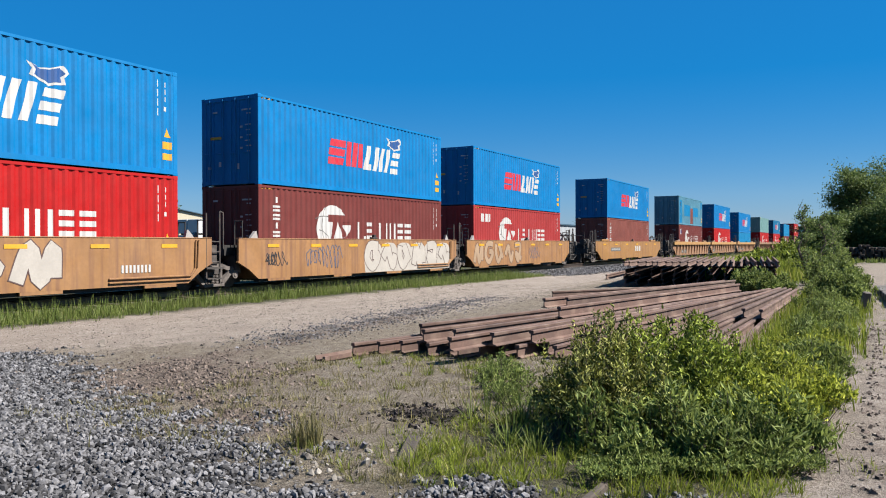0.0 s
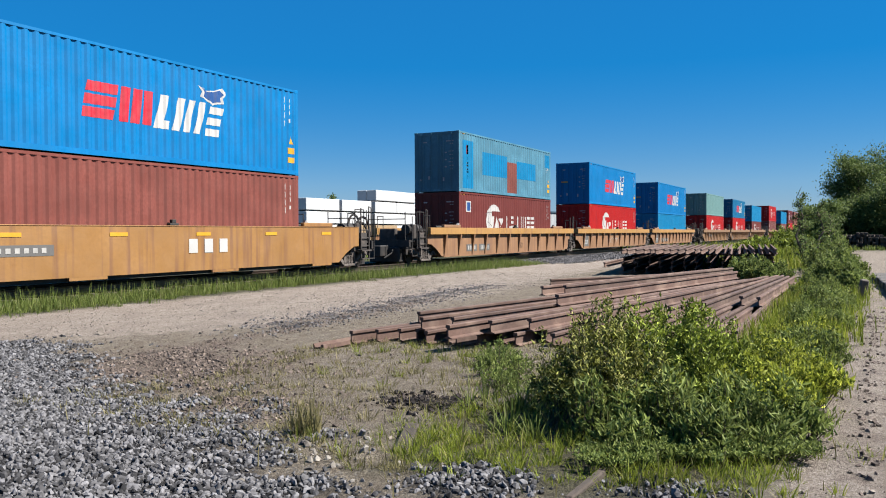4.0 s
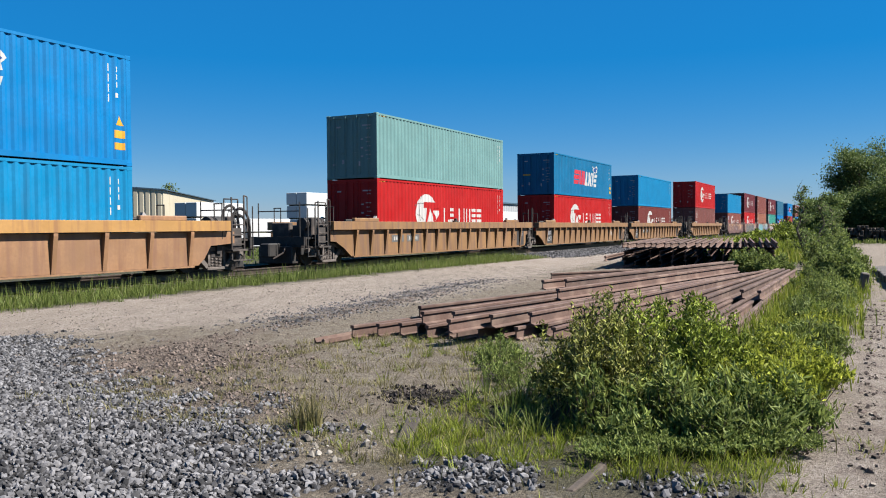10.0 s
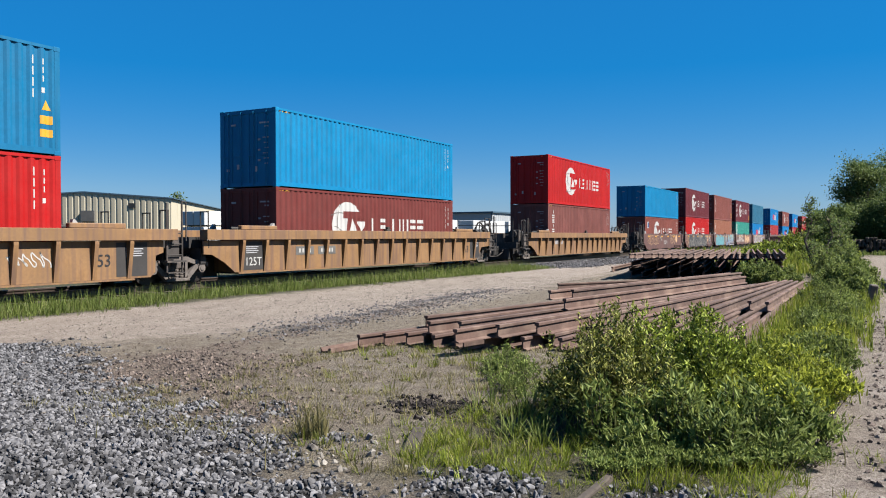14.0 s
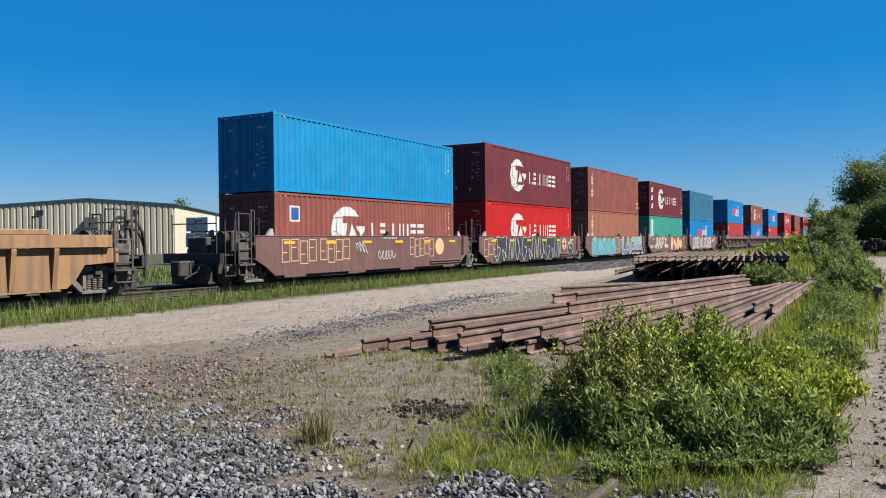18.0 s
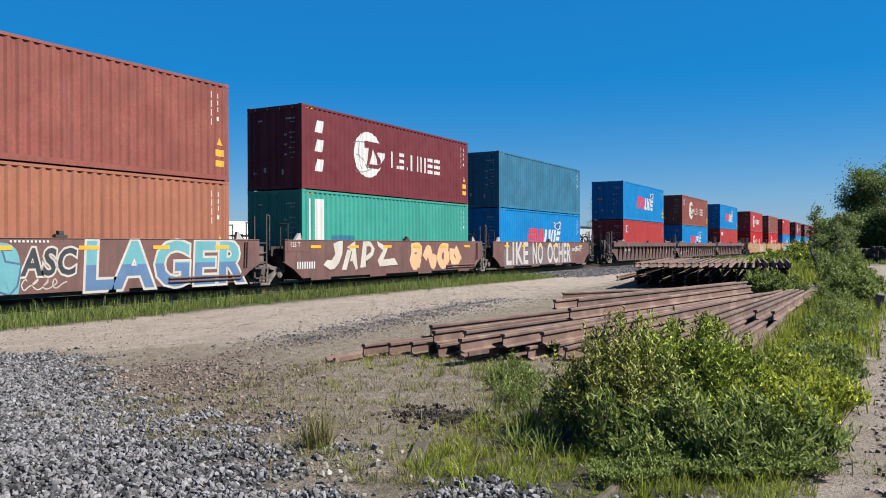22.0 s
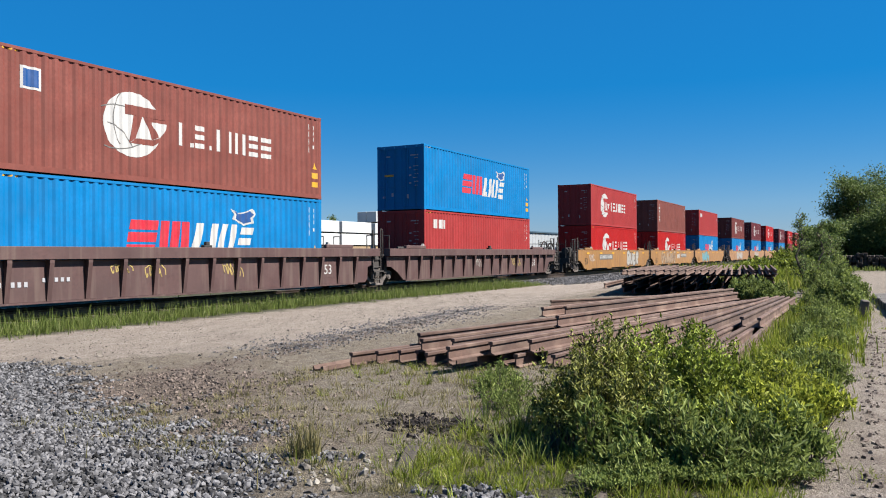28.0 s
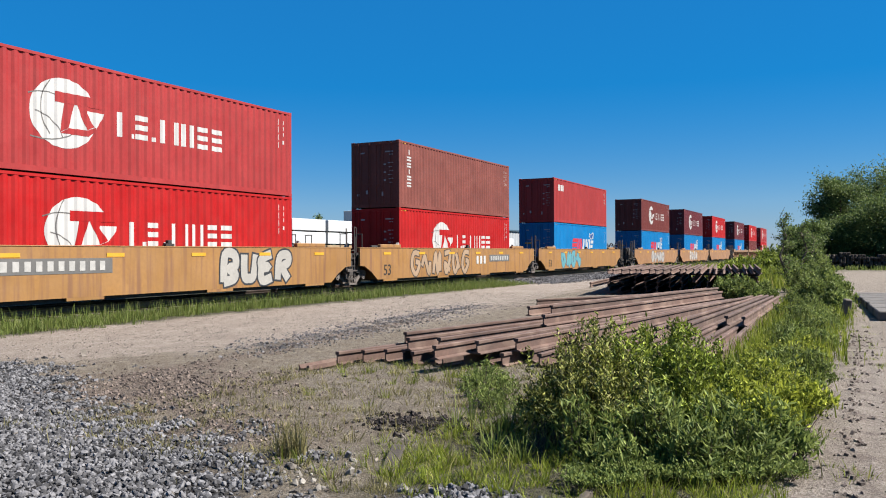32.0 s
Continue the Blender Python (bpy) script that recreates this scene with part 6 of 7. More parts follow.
def tufts(x, y, lo, hi, width, each, spread):
    """Clumps of blades that fan out from their roots."""
    n = len(x)
    a, r = npr.uniform(0, 6.283, (n, each)), np.sqrt(npr.rand(n, each))
    tall = (0.55 + 0.75 * npr.rand(n, 1)) * np.ones((1, each))
    px, py = (x[:, None] + np.cos(a) * r * spread).ravel(), (y[:, None] + np.sin(a) * r * spread).ravel()
    pts = blades(px, py, lo, hi, width, 0.35)
    out = np.stack([np.cos(a).ravel(), np.sin(a).ravel(), 0 * a.ravel()], -1) * (r.ravel() * tall.ravel() * hi * 0.5)[:, None]
    for row, f in enumerate((0, 0, 0.2, 0.2, 0.6, 0.6, 1.0, 1.0)):
        pts[:, row] += out * f
    root = pts[:, 0:1, 2:3]
    pts[:, :, 2:3] = root + (pts[:, :, 2:3] - root) * tall.ravel()[:, None, None]
    return pts


x, y = sown(8500, 3.9, 12.0, 0.1, 6.6, lambda x, y: verge(x, y) ** 1.6)
bulk("grass_clumps", tufts(x, y, 0.02, 0.15, 0.006, 26, 0.05), BLADE_FACES, GRASS, "bright green grass and weeds round the bush", "grass")
x, y = sown(2600, 4.5, 12.0, 2.6, 7.0, lambda x, y: 0.25 + 0.5 * (wobble(x, y, 1.4) > 0.3))
bulk("grass_clumps", tufts(x, y, 0.03, 0.10, 0.006, 22, 0.09), BLADE_FACES, DRY, "low straw-coloured tufts on the dirt", "grass")
x, y = sown(60000, 8.5, 32.0, -0.2, 2.2, verge)
bulk("grass_verge", blades(x, y, 0.08, 0.36, 0.013), BLADE_FACES, GRASS, "tall grass verge beside the rail pile", "grass")
x, y = sown(9000, 4.0, 10.0, 0.2, 6.5, lambda x, y: 0.25 * verge(x, y) + 0.03)
bulk("dry_grass", blades(x, y, 0.05, 0.22, 0.007), BLADE_FACES, DRY, "thin dry straw among the weeds", "grass")
x, y = sown(700, 5.5, 26.0, -0.6, 0.6, lambda x, y: 0.35 * (np.abs(y - lane_edge(x) + 0.12) < 0.3) * (wobble(x, y, 0.9) > 0.1))
bulk("grass_clumps", tufts(x, y, 0.02, 0.09, 0.006, 26, 0.08), BLADE_FACES, GRASS, "small green tufts creeping onto the pale lane", "grass")
x, y = sown(260, 5.0, 7.6, 0.7, 3.7, lambda x, y: np.clip(np.exp(-(((x - 5.8 - 0.25 * (y - 2)) / 0.28) ** 2 + ((y - 2.35) / 0.6) ** 2)) + 0.5 * np.exp(-(((x - 6.8) / 0.6) ** 2 + ((y - 2.95) / 0.3) ** 2)), 0, 1))
bulk("grass_clumps", tufts(x, y, 0.10, 0.36, 0.009, 22, 0.06), BLADE_FACES, STRIP, "tall green grass in the bush's shade", "grass")
a, r = npr.uniform(0, 6.283, 260), 0.13 * np.sqrt(npr.rand(260))
bulk("grass_tuft", blades(5.09 + r * np.cos(a), 3.98 + r * np.sin(a), 0.1, 0.34, 0.007, 0.6), BLADE_FACES, DRY, "single dry olive grass tuft on the dirt", "grass", "")

# ---- track ----
RAIL_SHAPE = [(-0.070, 0), (0.070, 0), (0.070, 0.012), (0.012, 0.03), (0.010, 0.135), (0.036, 0.145), (0.037, 0.178), (0.03, 0.186), (-0.03, 0.186), (-0.037, 0.178), (-0.036, 0.145), (-0.010, 0.135), (-0.012, 0.03), (-0.070, 0.012)]
track = thing("railway_track", "straight railway track of worn steel rails on timber ties", "track", at=(0, TRACK_Y, 0), kind="structure")
for s in (-1, 1):
    part("track_rail", prism([(y + s * 0.755, z + RAIL_Z - 0.186) for y, z in RAIL_SHAPE], -420, 640, "x"), RAIL_TOP_STEEL, track)
tie_mesh = data_of("tie", boxes((-0.115, 0.115, -1.3, 1.3, 0.0, 0.17), bevel=0.012), TIMBER)
for i in range(290):
    part("tie", tie_mesh, None, track, at=(-20 + i * 0.56, npr.uniform(-0.05, 0.05), RAIL_Z - 0.186 - 0.17))


# ---- piles of old rail ----
def rail_mesh(length, mat):
    return shared("rail/%.1f" % length, lambda: prism(RAIL_SHAPE, 0, length, "x"), mat)


def new_at(name, me, m):
    ob = new(name, me)
    ob.matrix_world = m
    return ob


def loose_rail(length, x, y, z, turn, label, group, roll=0.0, tilt=0.0):
    return tagged(new_at("steel_rail", rail_mesh(length, RUST), pose(x, y, z, roll, tilt, turn)), label, "rail", group)


rnd = random.Random(5)
PILE, STACK = "rusty brown steel rail lying in a pile on the ground", "rusty steel rail on top of a raised stack"
for i in range(21):
    f = i / 20
    loose_rail(11.9, 9.53 + 2.1 * f + (0 if i == 0 else rnd.uniform(-0.25, 0.35)), 6.62 - 4.9 * f, 0.01, -12.5 + 13.5 * f + rnd.uniform(-0.5, 0.5), PILE, "rails in the near pile")
for k, (x, y, turn, length) in enumerate(((10.75, 6.2, -11.5, 11.9), (10.05, 5.75, -11.5, 11.9), (10.25, 5.35, -10.5, 11.9), (9.35, 4.95, -9.0, 11.9), (10.1, 4.68, -8.5, 11.9), (10.6, 4.3, -7.5, 11.9),
                                       (11.8, 3.9, -6.5, 11.9), (13.2, 2.9, -2.5, 11.0), (14.2, 2.55, -2.0, 10.0), (16.0, 2.2, -1.0, 7.8), (15.9, 1.88, 0.2, 7.8))):
    loose_rail(length, x, y, 0.196, turn + rnd.uniform(-0.3, 0.3), PILE, "rails in the near pile")
for x, y, turn in ((14.5, 5.62, -11.0), (14.9, 5.3, -10.5), (12.6, 4.62, -9.0)):
    loose_rail(9.5, x, y, 0.382, turn, PILE, "rails in the near pile")
loose_rail(2.6, 8.95, 6.85, 0.0, -4, "short rusty rail end lying on the dirt", "rails in the near pile", 80)
loose_rail(5.5, 22.9, 8.6, 0.0, -28, "dark rusty rail lying apart on the road's edge", "rails in the near pile")
for i in range(22):
    f = i / 21
    loose_rail(11.9, 29.3 + 1.7 * f + rnd.uniform(-0.25, 0.25), 8.25 - 5.2 * f, 0.78, 7.5 + rnd.uniform(-0.8, 0.8), STACK, "rails in the far stack")
for i in range(39):
    f = (i % 13) / 12
    loose_rail(11.9, 29.7 + 1.7 * f + rnd.uniform(-0.3, 0.4), 8.3 - 5.1 * f, 0.472 - 0.19 * (i // 13), 7.5 + rnd.uniform(-1, 1), "rusty steel rail in the shade of the stack", "rails in the far stack")
loose_rail(11.9, 28.9, 8.75, 0.30, 7.5, "rusty steel rail in the shade of the stack", "rails in the far stack")
for x in (33.0, 36.6, 40.0):
    for z in (0.0, 0.659):
        h = 0.088 if z == 0.0 else 0.118
        bolster = new_at("timber_bolster", data_of("timber_bolster", boxes((-0.09, 0.09, -2.9, 2.9, 0, h), bevel=0.01), TIMBER), pose(x + 0.3, 5.75 + (x - 30) * 0.13, z, 0, 0, -10))
        tagged(bolster, "dark old timber between the stacked rails", "timber", "timbers under the far stack")

# sunken timber and beam ends around the bush and the lane
for x, y, l, turn, tilt in ((6.55, 3.12, 0.8, -8, 0), (4.95, 3.02, 0.65, 22, 4)):
    tagged(new_at("weathered_plank", data_of("weathered_plank", boxes((0, l, -0.06, 0.06, -0.09, 0.03), bevel=0.015), TIMBER), pose(x, y, 0, 0, -tilt, turn)), "weathered brown timber half sunk in weeds", "timber")
crossing = thing("timber_crossing", "weathered grey timber crossing slab beside the lane, dark on its sides", "crossing", at=pose(20.9, -0.46, 0, 0, 0, 3.0))
for k in range(12):
    part("plank", boxes((0.02 + 0.82 * k, 0.80 + 0.82 * k, -1.7 + rnd.uniform(-0.1, 0.1), 0.0 + rnd.uniform(-0.03, 0.03), 0.0, 0.20 + rnd.uniform(-0.012, 0.012)), bevel=0.02), PALE_TIMBER, crossing)
for x, y in ((23.3, 0.72), (21.4, 0.24)):
    tagged(new_at("timber_post", data_of("timber_post", boxes((-0.085, 0.085, -0.085, 0.085, 0, 0.46), bevel=0.02), TIMBER_GREY), pose(x, y, 0, 6, -8, 15)), "short leaning old timber post in the weeds", "post")


tagged(new_at("rusty_bar", data_of("rusty_bar", boxes((0, 0.62, -0.028, 0.028, -0.06, 0.02), bevel=0.01), TIMBER), pose(4.55, 1.6, 0, 0, -1, -2)), "dark rusty bar half sunk in weeds", "bar")


# ---- bushes and trees ----
LEAF_FACES = [(0, 1, 2, 5), (0, 5, 4, 3)]


def leaves(places, ways, size, droop=0.3, wide=0.24):
    """Folded leaves at places, pointing along ways."""
    n = len(places)
    w = ways / np.linalg.norm(ways, axis=1, keepdims=True)
    side = np.cross(w, npr.normal(size=(n, 3)))
    side /= np.linalg.norm(side, axis=1, keepdims=True)
    up = np.cross(side, w)
    s = (size * (0.6 + 0.7 * npr.rand(n)))[:, None]
    mid = places + w * s * 0.5 - up * s * 0.06
    return np.stack([places, places + w * s * 0.38 + side * s * wide + up * s * 0.05, mid + w * s * 0.1 + side * s * wide * 0.8 + up * s * 0.04,
                     places + w * s * 0.38 - side * s * wide + up * s * 0.05, mid + w * s * 0.1 - side * s * wide * 0.8 + up * s * 0.04, places + w * s - up * s * droop * 0.3], 1)


def stems_of(bases, tips, bend, steps=7):
    """Bent stems as rows of points (n, steps, 3)."""
    f = np.linspace(0, 1, steps)[None, :, None]
    out = bases[:, None] * (1 - f) + tips[:, None] * f
    out[:, :, 2] += bend * np.sin(f[..., 0] * np.pi) * 0.4
    return out


def stem_mesh(lines, r0, r1):
    """Three-sided tapering stems; each stretch is one piece."""
    a, b = lines[:, :-1].reshape(-1, 3), lines[:, 1:].reshape(-1, 3)
    n, k = lines.shape[:2]
    fa = np.tile(np.linspace(r0, r1, k)[:-1], n)
    fb = np.tile(np.linspace(r0, r1, k)[1:], n)
    w = b - a
    side = np.cross(w, (0.3, 0.5, 0.2))
    side /= np.linalg.norm(side, axis=1, keepdims=True)
    other = np.cross(w, side)
    other /= np.linalg.norm(other, axis=1, keepdims=True)
    rows = []
    for c, r in ((a, fa), (b, fb)):
        for t in (0, 2.094, 4.189):
            rows.append(c + (side * math.cos(t) + other * math.sin(t)) * r[:, None])
    return np.stack(rows, 1), [(0, 1, 4, 3), (1, 2, 5, 4), (2, 0, 3, 5)]


def bush(name, label, clumps, per_stem, size, mat, shoots=0.25, wide=0.24):
    """Bent woody stems with small leaves. clumps: (x, y, radius, height, stems), uneven on purpose; shoots: share of long upright shoots."""
    ob = thing(name, label, "bush", at=(0, 0, 0))
    bases, tips = [], []
    for x, y, rad, h, n in clumps:
        a, r = npr.uniform(0, 6.283, n), np.sqrt(npr.rand(n))
        long = npr.rand(n) < shoots
        tz = h * np.sqrt(np.clip(1.05 - 0.8 * r**2, 0.05, 1)) * np.where(long, npr.uniform(0.9, 1.18, n), npr.uniform(0.35, 0.95, n))
        k = np.where(long, 0.75, 1.0) * rad * (0.8 + 0.4 * npr.rand(n))
        bases.append(np.stack([x + np.cos(a) * r * rad * 0.5, y + np.sin(a) * r * rad * 0.5, 0 * a], -1))
        tips.append(np.stack([x + np.cos(a) * r * k, y + np.sin(a) * r * k, np.maximum(tz, 0.1)], -1))
    bases, tips = np.concatenate(bases), np.concatenate(tips)
    lines = stems_of(bases, tips, 0.15 * tips[:, 2].mean())
    stems = len(lines)
    pts, faces = stem_mesh(lines, 0.09 * size, 0.03 * size)
    bulk("twig_work", pts, faces, BARK, "thin woody stems", "", "stuff", ob)
    f = 0.2 + 0.8 * npr.rand(stems, per_stem) ** 0.45
    k = f * (lines.shape[1] - 1)
    i = np.minimum(k.astype(int), lines.shape[1] - 2)
    w = (k - i)[..., None]
    rows = np.arange(stems)[:, None]
    p = lines[rows, i] * (1 - w) + lines[rows, i + 1] * w
    out = npr.normal(size=p.shape) * 0.8
    out[..., 2] = np.abs(out[..., 2]) * 0.9 + 0.35
    bulk("foliage", leaves(p.reshape(-1, 3) + npr.normal(size=(stems * per_stem, 3)) * size * 0.45, out.reshape(-1, 3), size, 0.3, wide), LEAF_FACES, mat, "dense small leaves", "", "stuff", ob)
    return ob


bush("leafy_bush", "olive-green willowy bush with woody stems by the rail pile",
     [(6.25, 2.15, 0.38, 0.74, 52), (6.6, 2.0, 0.46, 1.0, 80), (6.35, 1.6, 0.42, 0.66, 50), (6.95, 2.1, 0.42, 0.92, 58), (6.5, 2.4, 0.22, 0.80, 12)], 66, 0.048, LEAF_OLIVE, 0.22, 0.17)
bush("leafy_bush", "dense green willowy bush with narrow leaves",
     [(7.1, 1.8, 0.5, 0.97, 72), (7.5, 1.55, 0.55, 1.05, 80), (7.05, 1.3, 0.5, 0.82, 62), (8.0, 1.35, 0.45, 0.80, 46), (6.6, 1.35, 0.4, 0.58, 42)], 74, 0.052, LEAF, 0.22, 0.17)
bush("leafy_shrub", "bright yellow-green leafy shrub beside the lane",
     [(6.9, 0.85, 0.42, 0.60, 50), (7.45, 0.75, 0.42, 0.66, 54), (7.95, 0.55, 0.36, 0.52, 42), (8.3, 0.85, 0.4, 0.60, 38), (6.6, 1.0, 0.3, 0.45, 28), (8.7, 0.55, 0.3, 0.40, 24)], 84, 0.052, LEAF_YELLOW, 0.15, 0.18)
bush("weed_clump", "low bright green weeds with narrow leaves at the bush's foot",
     [(5.9, 1.05, 0.3, 0.34, 40), (6.25, 0.75, 0.32, 0.34, 40), (6.75, 0.5, 0.25, 0.26, 26), (5.75, 1.55, 0.25, 0.24, 20), (5.95, 1.9, 0.22, 0.45, 16), (6.1, 1.3, 0.28, 0.5, 26), (6.45, 0.95, 0.28, 0.5, 28), (6.05, 1.6, 0.25, 0.42, 20), (6.8, 0.6, 0.25, 0.4, 22)], 26, 0.075, LEAF_SOFT, 0.5, 0.13)
bush("weed_clump", "low carpet of light green weeds before the bush",
     [(5.32 + 0.065 * k + 0.06 * (k * 5 % 3), 1.6 - 0.09 * k, 0.24, 0.10 + 0.03 * (k * 3 % 4), 34) for k in range(13)], 26, 0.034, LEAF_SOFT, 0.1, 0.2)
bush("weed_clump", "low green weeds along the rail pile", [(7.1 + 0.2 * k, 3.05 + 0.11 * k + 0.16 * (k * 7 % 3 - 1), 0.2, 0.16 + 0.05 * (k * 5 % 4), 16) for k in range(11)], 24, 0.045, LEAF_SOFT, 0.4, 0.15)
for x, y, r, h in ((9.5, 0.85, 0.5, 0.34), (11.0, 0.75, 0.55, 0.42), (12.6, 0.9, 0.55, 0.36), (14.2, 0.75, 0.6, 0.5), (16.0, 0.95, 0.6, 0.46), (18.0, 0.8, 0.7, 0.55), (20.0, 1.1, 0.8, 0.75)):
    bush("verge_weeds", "soft green weeds on the verge of the lane", [(x + npr.uniform(-r, r), y + npr.uniform(-0.3, 0.3), r * 0.55, h * npr.uniform(0.55, 0.95), 24) for _ in range(4)], 34, 0.06, LEAF_YELLOW if npr.rand() < 0.25 else LEAF_SOFT, 0.3, 0.17)
for x, y, r, h in ((22.5, 0.7, 0.7, 0.55), (24.5, 0.9, 0.85, 0.85), (27.0, 0.9, 0.85, 1.2), (30.0, 1.2, 1.05, 1.35), (33.5, 1.6, 1.1, 1.4), (26.3, 2.6, 0.6, 0.65), (27.6, 3.5, 0.7, 0.8)):
    bush("verge_bush", "wild green bush on the verge beside the stacked rails", [(x + npr.uniform(-r, r) * 0.6, y + npr.uniform(-r, r) * 0.5, r * 0.6, h * npr.uniform(0.5, 1.1), 40) for _ in range(5)], 44, 0.09, LEAF_SOFT, 0.25, 0.2)
for x, y, r, h in ((60, 7.0, 2.0, 0.9), (70, 6.5, 3.0, 1.5), (78, 5.5, 3.5, 2.0)):
    bush("wild_bush", "rough wild bush far along the track", [(x + npr.uniform(-r, r) * 0.6, y + npr.uniform(-r, r) * 0.6, r * 0.5, h * npr.uniform(0.6, 1.05), 45) for _ in range(4)], 40, 0.22, LEAF)


def tree(name, label, x, y, h, crown, low, count, size, seed, mat=TREE_LEAF, narrow=False):
    """A tapered trunk, limbs, and a crown of many small leaf clumps with gaps."""
    rs = np.random.RandomState(seed)
    ob = thing(name, label, "tree", at=(x, y, float(height(np.float64(x), np.float64(y))) - 0.1))
    trunk = [Vector((0.15 * math.sin(k * 1.3 + seed), 0.15 * math.cos(k * 1.7 + seed), h * 0.92 * k / 8)) for k in range(9)]
    bm = bmesh.new()
    rings = []
    for k, c in enumerate(trunk):
        r = 0.022 * h * (1 - k / 8.6)
        rings.append([bm.verts.new((c.x + r * math.cos(q * 1.047), c.y + r * math.sin(q * 1.047), c.z)) for q in range(6)])
    for p, q in zip(rings, rings[1:]):
        for i in range(6):
            bm.faces.new((p[i], p[(i + 1) % 6], q[(i + 1) % 6], q[i]))
    part("trunk", bm, BARK, ob)
    limbs, lo = 26, low * h
    z0 = lo * 0.7 + (h * 0.85 - lo * 0.7) * rs.rand(limbs)
    f = (z0 - lo * 0.7) / (h - lo * 0.7)
    reach = crown * ((1 - f) if narrow else np.sqrt(np.clip(1 - (2 * f - 0.75) ** 2 * 0.75, 0.08, 1))) * rs.uniform(0.6, 1.1, limbs)
    a = rs.uniform(0, 6.283, limbs)
    bases = np.stack([0 * a, 0 * a, z0], -1)
    rise = (0.0 if narrow else 0.5) * reach
    tips = np.stack([np.cos(a) * reach, np.sin(a) * reach, z0 + rise], -1)
    lines = stems_of(bases, tips, 0.2)
    pts, faces = stem_mesh(lines, 0.008 * h, 0.002 * h)
    bulk("branch_work", pts, faces, BARK, "", "", "stuff", ob)
    # leaf clumps round the outer two thirds of every limb
    clumps = 13
    k = rs.uniform(0.35, 1.05, (limbs, clumps, 1))
    c = bases[:, None] * (1 - k) + tips[:, None] * k + rs.normal(size=(limbs, clumps, 3)) * crown * 0.13
    c = c.reshape(-1, 3)
    per = max(1, count // len(c))
    spread = crown * 0.16
    p = np.repeat(c, per, 0) + rs.normal(size=(len(c) * per, 3)) * spread * (1, 1, 0.7)
    way = rs.normal(size=p.shape) + (0, 0, 0.4)
    bulk("crown", leaves(p, way, size), LEAF_FACES, mat, "", "", "stuff", ob)
    return ob


for k, (x, y, h, crown, low) in enumerate(((88, 1.4, 9.6, 2.7, 0.03), (92, -2.0, 10.6, 3.4, 0.03), (86, -6.0, 11.4, 3.8, 0.03), (98, 0.0, 8.6, 3.2, 0.03), (94, -10.5, 13.0, 4.2, 0.03), (84, -2.6, 6.8, 3.0, 0.02), (90, -15.5, 12.0, 4.2, 0.03), (84, 0.6, 4.6, 2.0, 0.02), (80, 4.5, 3.6, 1.6, 0.02), (83, 2.9, 4.4, 1.8, 0.02), (85, -9.5, 6.0, 3.2, 0.02))):
    tree("broadleaf_tree", "full green broadleaf tree at the edge of the yard", x, y, h, crown, low, 19000, 0.21, k)
for k, (x, y, h, crown) in enumerate(((43, 3.2, 4.2, 0.46), (44.5, 2.35, 3.7, 0.4), (47, 3.3, 2.7, 0.5), (51, 2.2, 3.0, 0.7))):
    tree("sapling", "slender young tree with sparse leaves by the track", x, y, h, crown, 0.12, 1100, 0.10, 20 + k)
for k, (x, y, h) in enumerate(((179, 130, 14), (186, 131, 12), (122, 131, 12.5), (400, 131, 36), (130, 138, 11))):
    tree("conifer", "dark conifer behind the yard buildings", x, y, h, h * 0.22, 0.1, 1800, 0.5, 40 + k, TREE_LEAF, True)


# ---- buildings and lumber beyond the track ----
CREAM = material("cream_metal_siding", (0.307, 0.277, 0.207), 0.5, 0, 0.05, 0.5, (0.213, 0.183, 0.124), 0.15, 0.4, 0, 1, True)
ROOF_BLUE = material("slate_blue_roof_metal", (0.0354, 0.0649, 0.0945), 0.5, 0.2, 0.1, 0.5)
WRAP = material("white_lumber_wrap", (0.331, 0.337, 0.342), 0.5, 0, 0.04, 0.5, (0.366, 0.366, 0.378), 0.15, 0.6, 0.2, 4, False, 0.08)
WOOD = material("fresh_sawn_lumber", (0.218, 0.151, 0.0827), 0.8, 0, 0.15, 3.0, (0.201, 0.13, 0.0708), 0.3, 5.0, 0.2, 40, False, 0.12)
PALE = material("pale_grey_metal", (0.248, 0.26, 0.272), 0.5, 0.1, 0.06, 0.5)


def siding(length, top, base=0.0, pitch=0.9):
    """A ribbed metal wall along +x that faces -y; top is a function of x."""
    bm = bmesh.new()
    cols, n = [], int(length / pitch)
    for i in range(n):
        for f, d in ((0.0, 0.0), (0.10, -0.07), (0.68, -0.07), (0.78, 0.0)):
            x = min(length, (i + f) * length / n)
            cols.append([bm.verts.new((x, d, base)), bm.verts.new((x, d, top(x)))])
    cols.append([bm.verts.new((length, 0, base)), bm.verts.new((length, 0, top(length)))])
    for a, c in zip(cols, cols[1:]):
        bm.faces.new((a[0], c[0], c[1], a[1]))
    return bm


shed = thing("warehouse", "cream ribbed metal warehouse with a low gable and blue roof edge", "building", at=Matrix.Translation((91.8, 100, 0)) @ pose(0, 0, 0, 0, 0, math.degrees(math.atan2(0.58, 0.81))))
gable = lambda x: 7.8 + 0.95 * (1 - abs(x - 13.4) / 13.4)
part("gable_wall", siding(26.8, gable), CREAM, shed, at=pose(0, 26.8, 0, 0, 0, -90))
part("long_wall", siding(52.0, lambda x: 7.8), CREAM, shed, at=pose(0, 0, 0, 0, 0, 0))
part("far_wall", boxes((0.1, 52.0, 26.7, 26.8, 0, 7.78)), CREAM, shed)
part("back_wall", boxes((51.9, 52.0, 0.1, 26.7, 0, 7.78)), CREAM, shed)
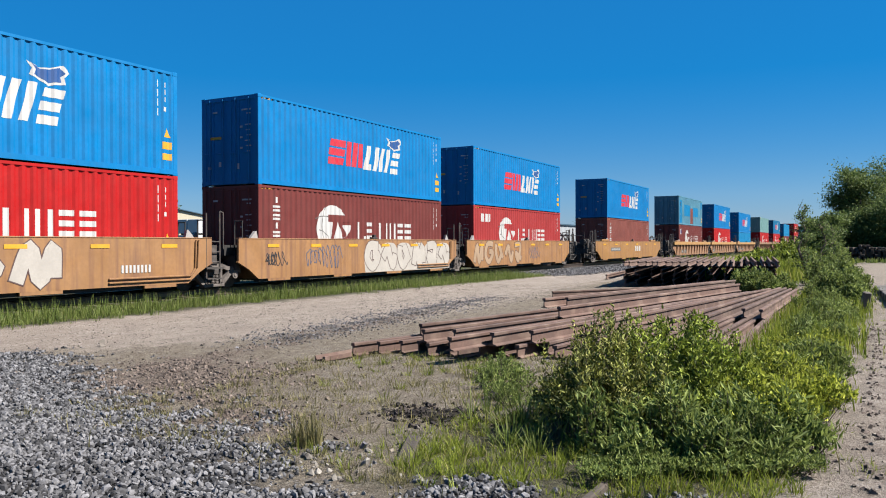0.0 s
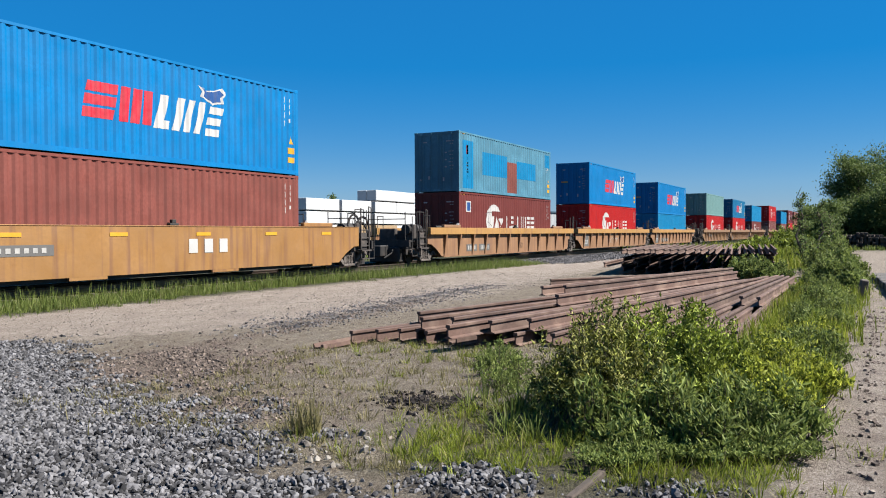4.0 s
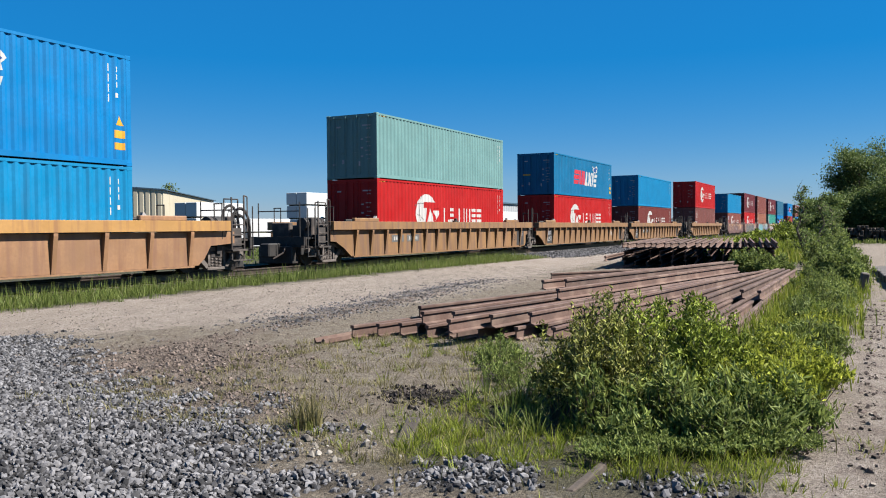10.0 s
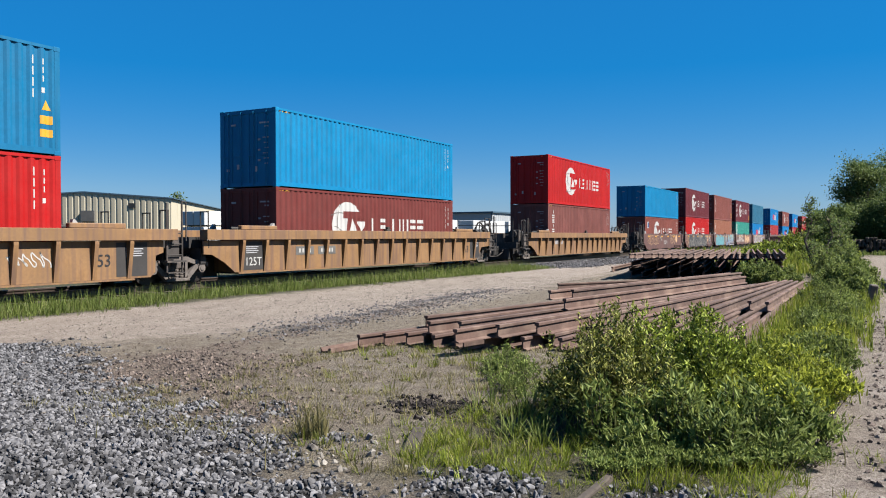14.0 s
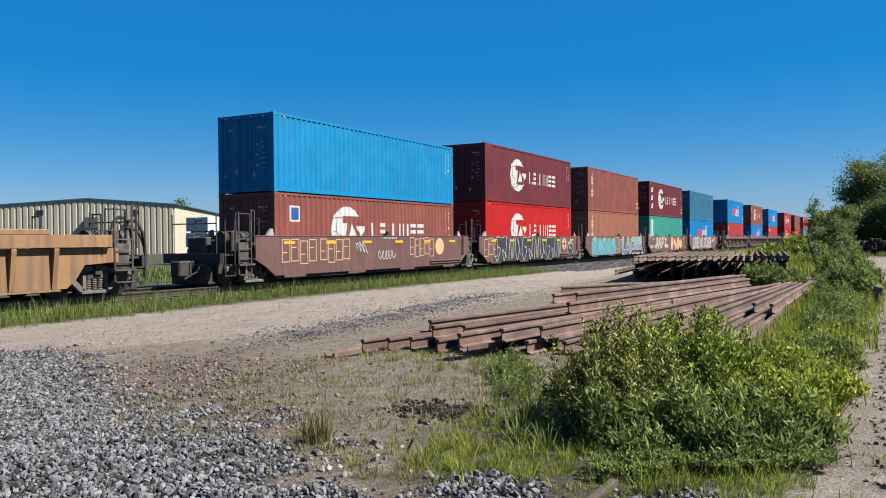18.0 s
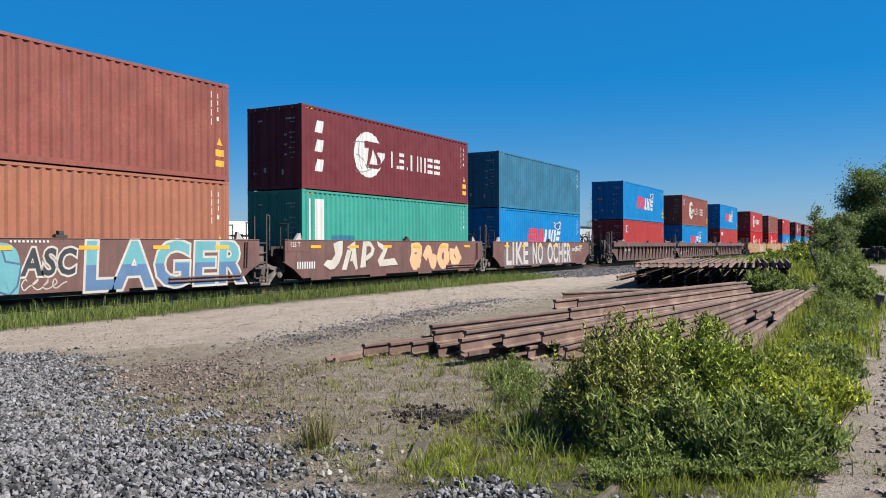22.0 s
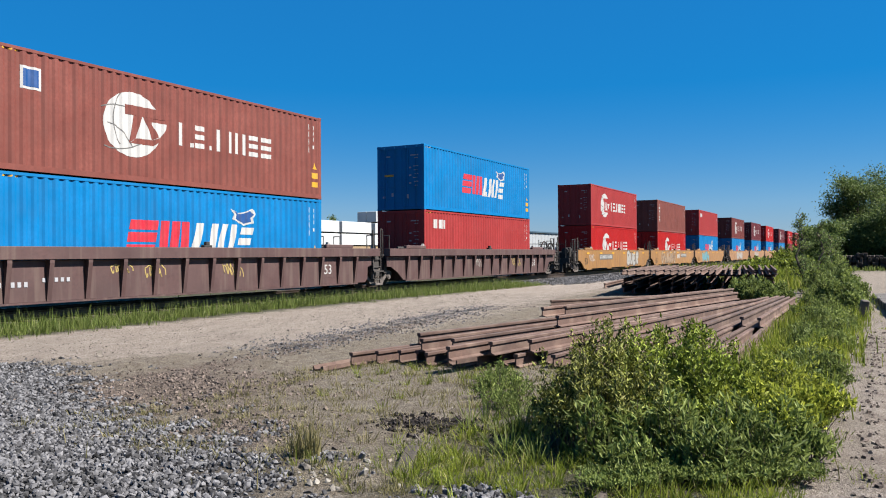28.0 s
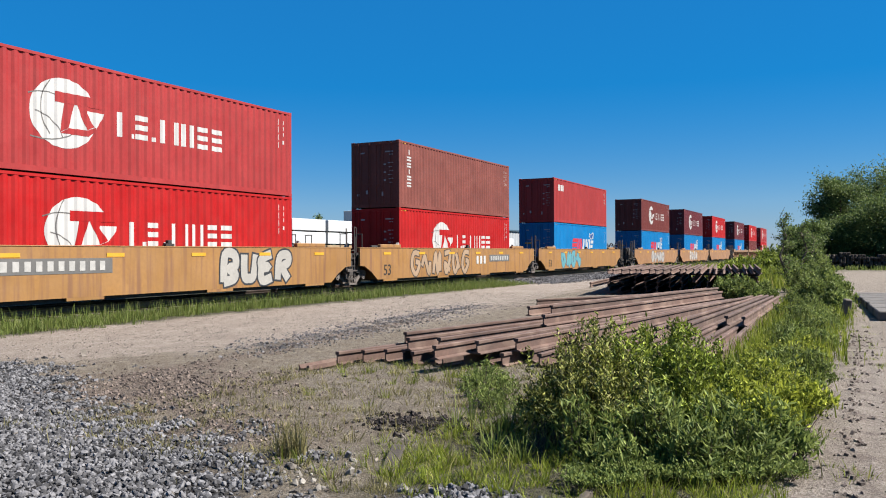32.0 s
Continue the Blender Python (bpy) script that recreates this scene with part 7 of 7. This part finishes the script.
for s in (0, 1):
    part("roof_slope", prism([(-0.5 if not s else 13.4, 7.82 if not s else 8.80), (13.4 if not s else 27.3, 8.80 if not s else 7.82), (13.4 if not s else 27.3, 8.95 if not s else 7.97), (-0.5 if not s else 13.4, 7.97 if not s else 8.95)], -0.16, 52.2, "x"), ROOF_BLUE, shed)
    part("roof_edge", prism([(-0.5 if not s else 13.4, 7.78 if not s else 8.76), (13.4 if not s else 27.3, 8.76 if not s else 7.78), (13.4 if not s else 27.3, 8.98 if not s else 8.0), (-0.5 if not s else 13.4, 8.0 if not s else 8.98)], -0.2, -0.165, "x"), ROOF_BLUE, shed, "dark blue roof trim")
for y in (6.0, 20.5, 33.0):
    if y < 27:
        part("vent", boxes((-0.16, -0.10, y - 0.5, y + 0.5, 6.3, 7.1)), BLACK, shed, "dark square wall vent")
part("door_hood", boxes((-0.8, -0.12, 11.6, 13.6, 4.2, 5.9)), GREY, shed)


def lumber_stack(x, y, length, packs, top_wrap, turn=0.0, wood=0):
    """Packs of wrapped lumber, one on another with bearers between."""
    ob = thing("lumber_stack", "stack of lumber packs wrapped in white" if not wood else "stack of lumber packs, white wrap over bare boards", "lumber", "lumber stacks in the yard", pose(x, y, 0, 0, 0, turn))
    z = 0.12
    for k in range(packs):
        bare = k < wood
        for bx in (0.4, length - 0.55):
            part("bearer", boxes((bx, bx + 0.15, 0.05, 2.3, z - 0.11, z)), TIMBER, ob)
        d = npr.uniform(-0.12, 0.12)
        part("lumber_pack", boxes((d, length + d, 0, 1.15, z, z + 1.08), bevel=0.03), WOOD if bare else WRAP, ob, "bare sawn lumber" if bare else "")
        part("lumber_pack", boxes((d + 0.05, length + d, 1.22, 2.37, z, z + 1.08), bevel=0.03), WOOD if bare else WRAP, ob, "bare sawn lumber" if bare else "")
        z += 1.21
    return ob


for x, n, wood in ((44.6, 3, 0), (50.5, 2, 0), (57.8, 4, 1), (63.4, 4, 2)):
    lumber_stack(x, 45, 5.1, n, True, 0, wood)
lumber_stack(69.3, 45.0, 4.2, 5, True, 0, 2)
lumber_stack(73.7, 45.2, 4.3, 5, True, 0, 1)
lumber_stack(78.3, 45.0, 3.4, 4, True)
lumber_stack(82.0, 45.0, 3.8, 3, True)
for x in (90.0, 98.0, 108.0, 121.0, 133.0):
    lumber_stack(x, 58, 6.0, 3, True)
office = thing("low_building", "low pale grey metal building beyond the yard", "building", at=(140, 66, 0))
part("wall", siding(60, lambda x: 6.2), PALE, office)
part("body", boxes((0, 60, 0.2, 14, 0, 6.2)), PALE, office)
part("roof", boxes((-0.4, 60.4, -0.4, 14.4, 6.21, 6.5)), ROOF_BLUE, office)
for x in (104, 116.5):
    tr = thing("semi_trailer", "white box trailer parked in the yard", "trailer", "trailers in the yard", (x, 52, 0))
    part("box", boxes((0, 11.0, 0, 2.5, 1.2, 4.0), bevel=0.05), WRAP, tr)
    for wx in (1.2, 2.4, 9.5):
        part("wheel", rods(((wx, 0.02, 0.5), (wx, 0.3, 0.5), 0.5), n=14), BLACK, tr)
    part("landing_leg", boxes((8.4, 8.6, 0.3, 0.5, 0, 1.2)), STEEL, tr)
# ties stacked far along the lane, and the grassy bank behind them
tie_end = data_of("old_tie", boxes((-1.3, 1.3, -0.12, 0.12, 0, 0.2), bevel=0.02), TIMBER)
for k in range(34):
    for z in range(int(4.4 + 1.7 * abs(math.sin(k * 0.23 + 0.4)))):
        tagged(new_at("old_tie", tie_end, pose(79 + rnd.uniform(-0.3, 0.3), 2.4 - k * 0.3 + rnd.uniform(-0.02, 0.02), 0.25 + z * 0.205, 0, 0, rnd.uniform(-3, 3))), "dark old timber ties stacked far off", "timber", "stacked old ties")
x, y = sown(9000, 74, 80, -12, 3.5, lambda x, y: 0.1 + 0.6 * (wobble(x, y, 3.0) > 0.2))
bulk("grass_far", blades(x, y, 0.12, 0.5, 0.05), BLADE_FACES, STRIP, "tall weeds around the old ties", "grass")
x, y = sown(22000, 82, 104, -30, 0, lambda x, y: 0.6 + 0 * x)
bulk("grass_far", blades(x, y, 0.4, 1.3, 0.09), BLADE_FACES, DRY, "pale tall weeds along the far edge", "grass")


# ---- what moves ----
def motions():
    times = [k * 0.5 for k in range(65)]
    for ob, x, y, z in ROLLING:
        walk(ob, [(t, pose(x - travelled(t), y, z)) for t in times])
    # the wheels roll without slipping; keyed while they are near enough to be made out
    every = [k / FPS for k in range(int(32 * FPS) + 1)]
    for w in WHEELSETS:
        x, y, z = w.matrix_local.translation
        start = w.parent.parent.matrix_world.translation.x + w.parent.matrix_local.translation.x + x
        turns = [(t, -math.degrees(travelled(t) / 0.42)) for t in every if -30 < start - travelled(t) < 120] or [(0.0, 0.0), (32.0, 0.0)]
        turns = [(0.0, turns[0][1])] * (turns[0][0] > 0) + turns + [(32.0, turns[-1][1])] * (turns[-1][0] < 32)
        walk(w, [(t, pose(x, y, z, 0, a, 0)) for t, a in turns])


motions()
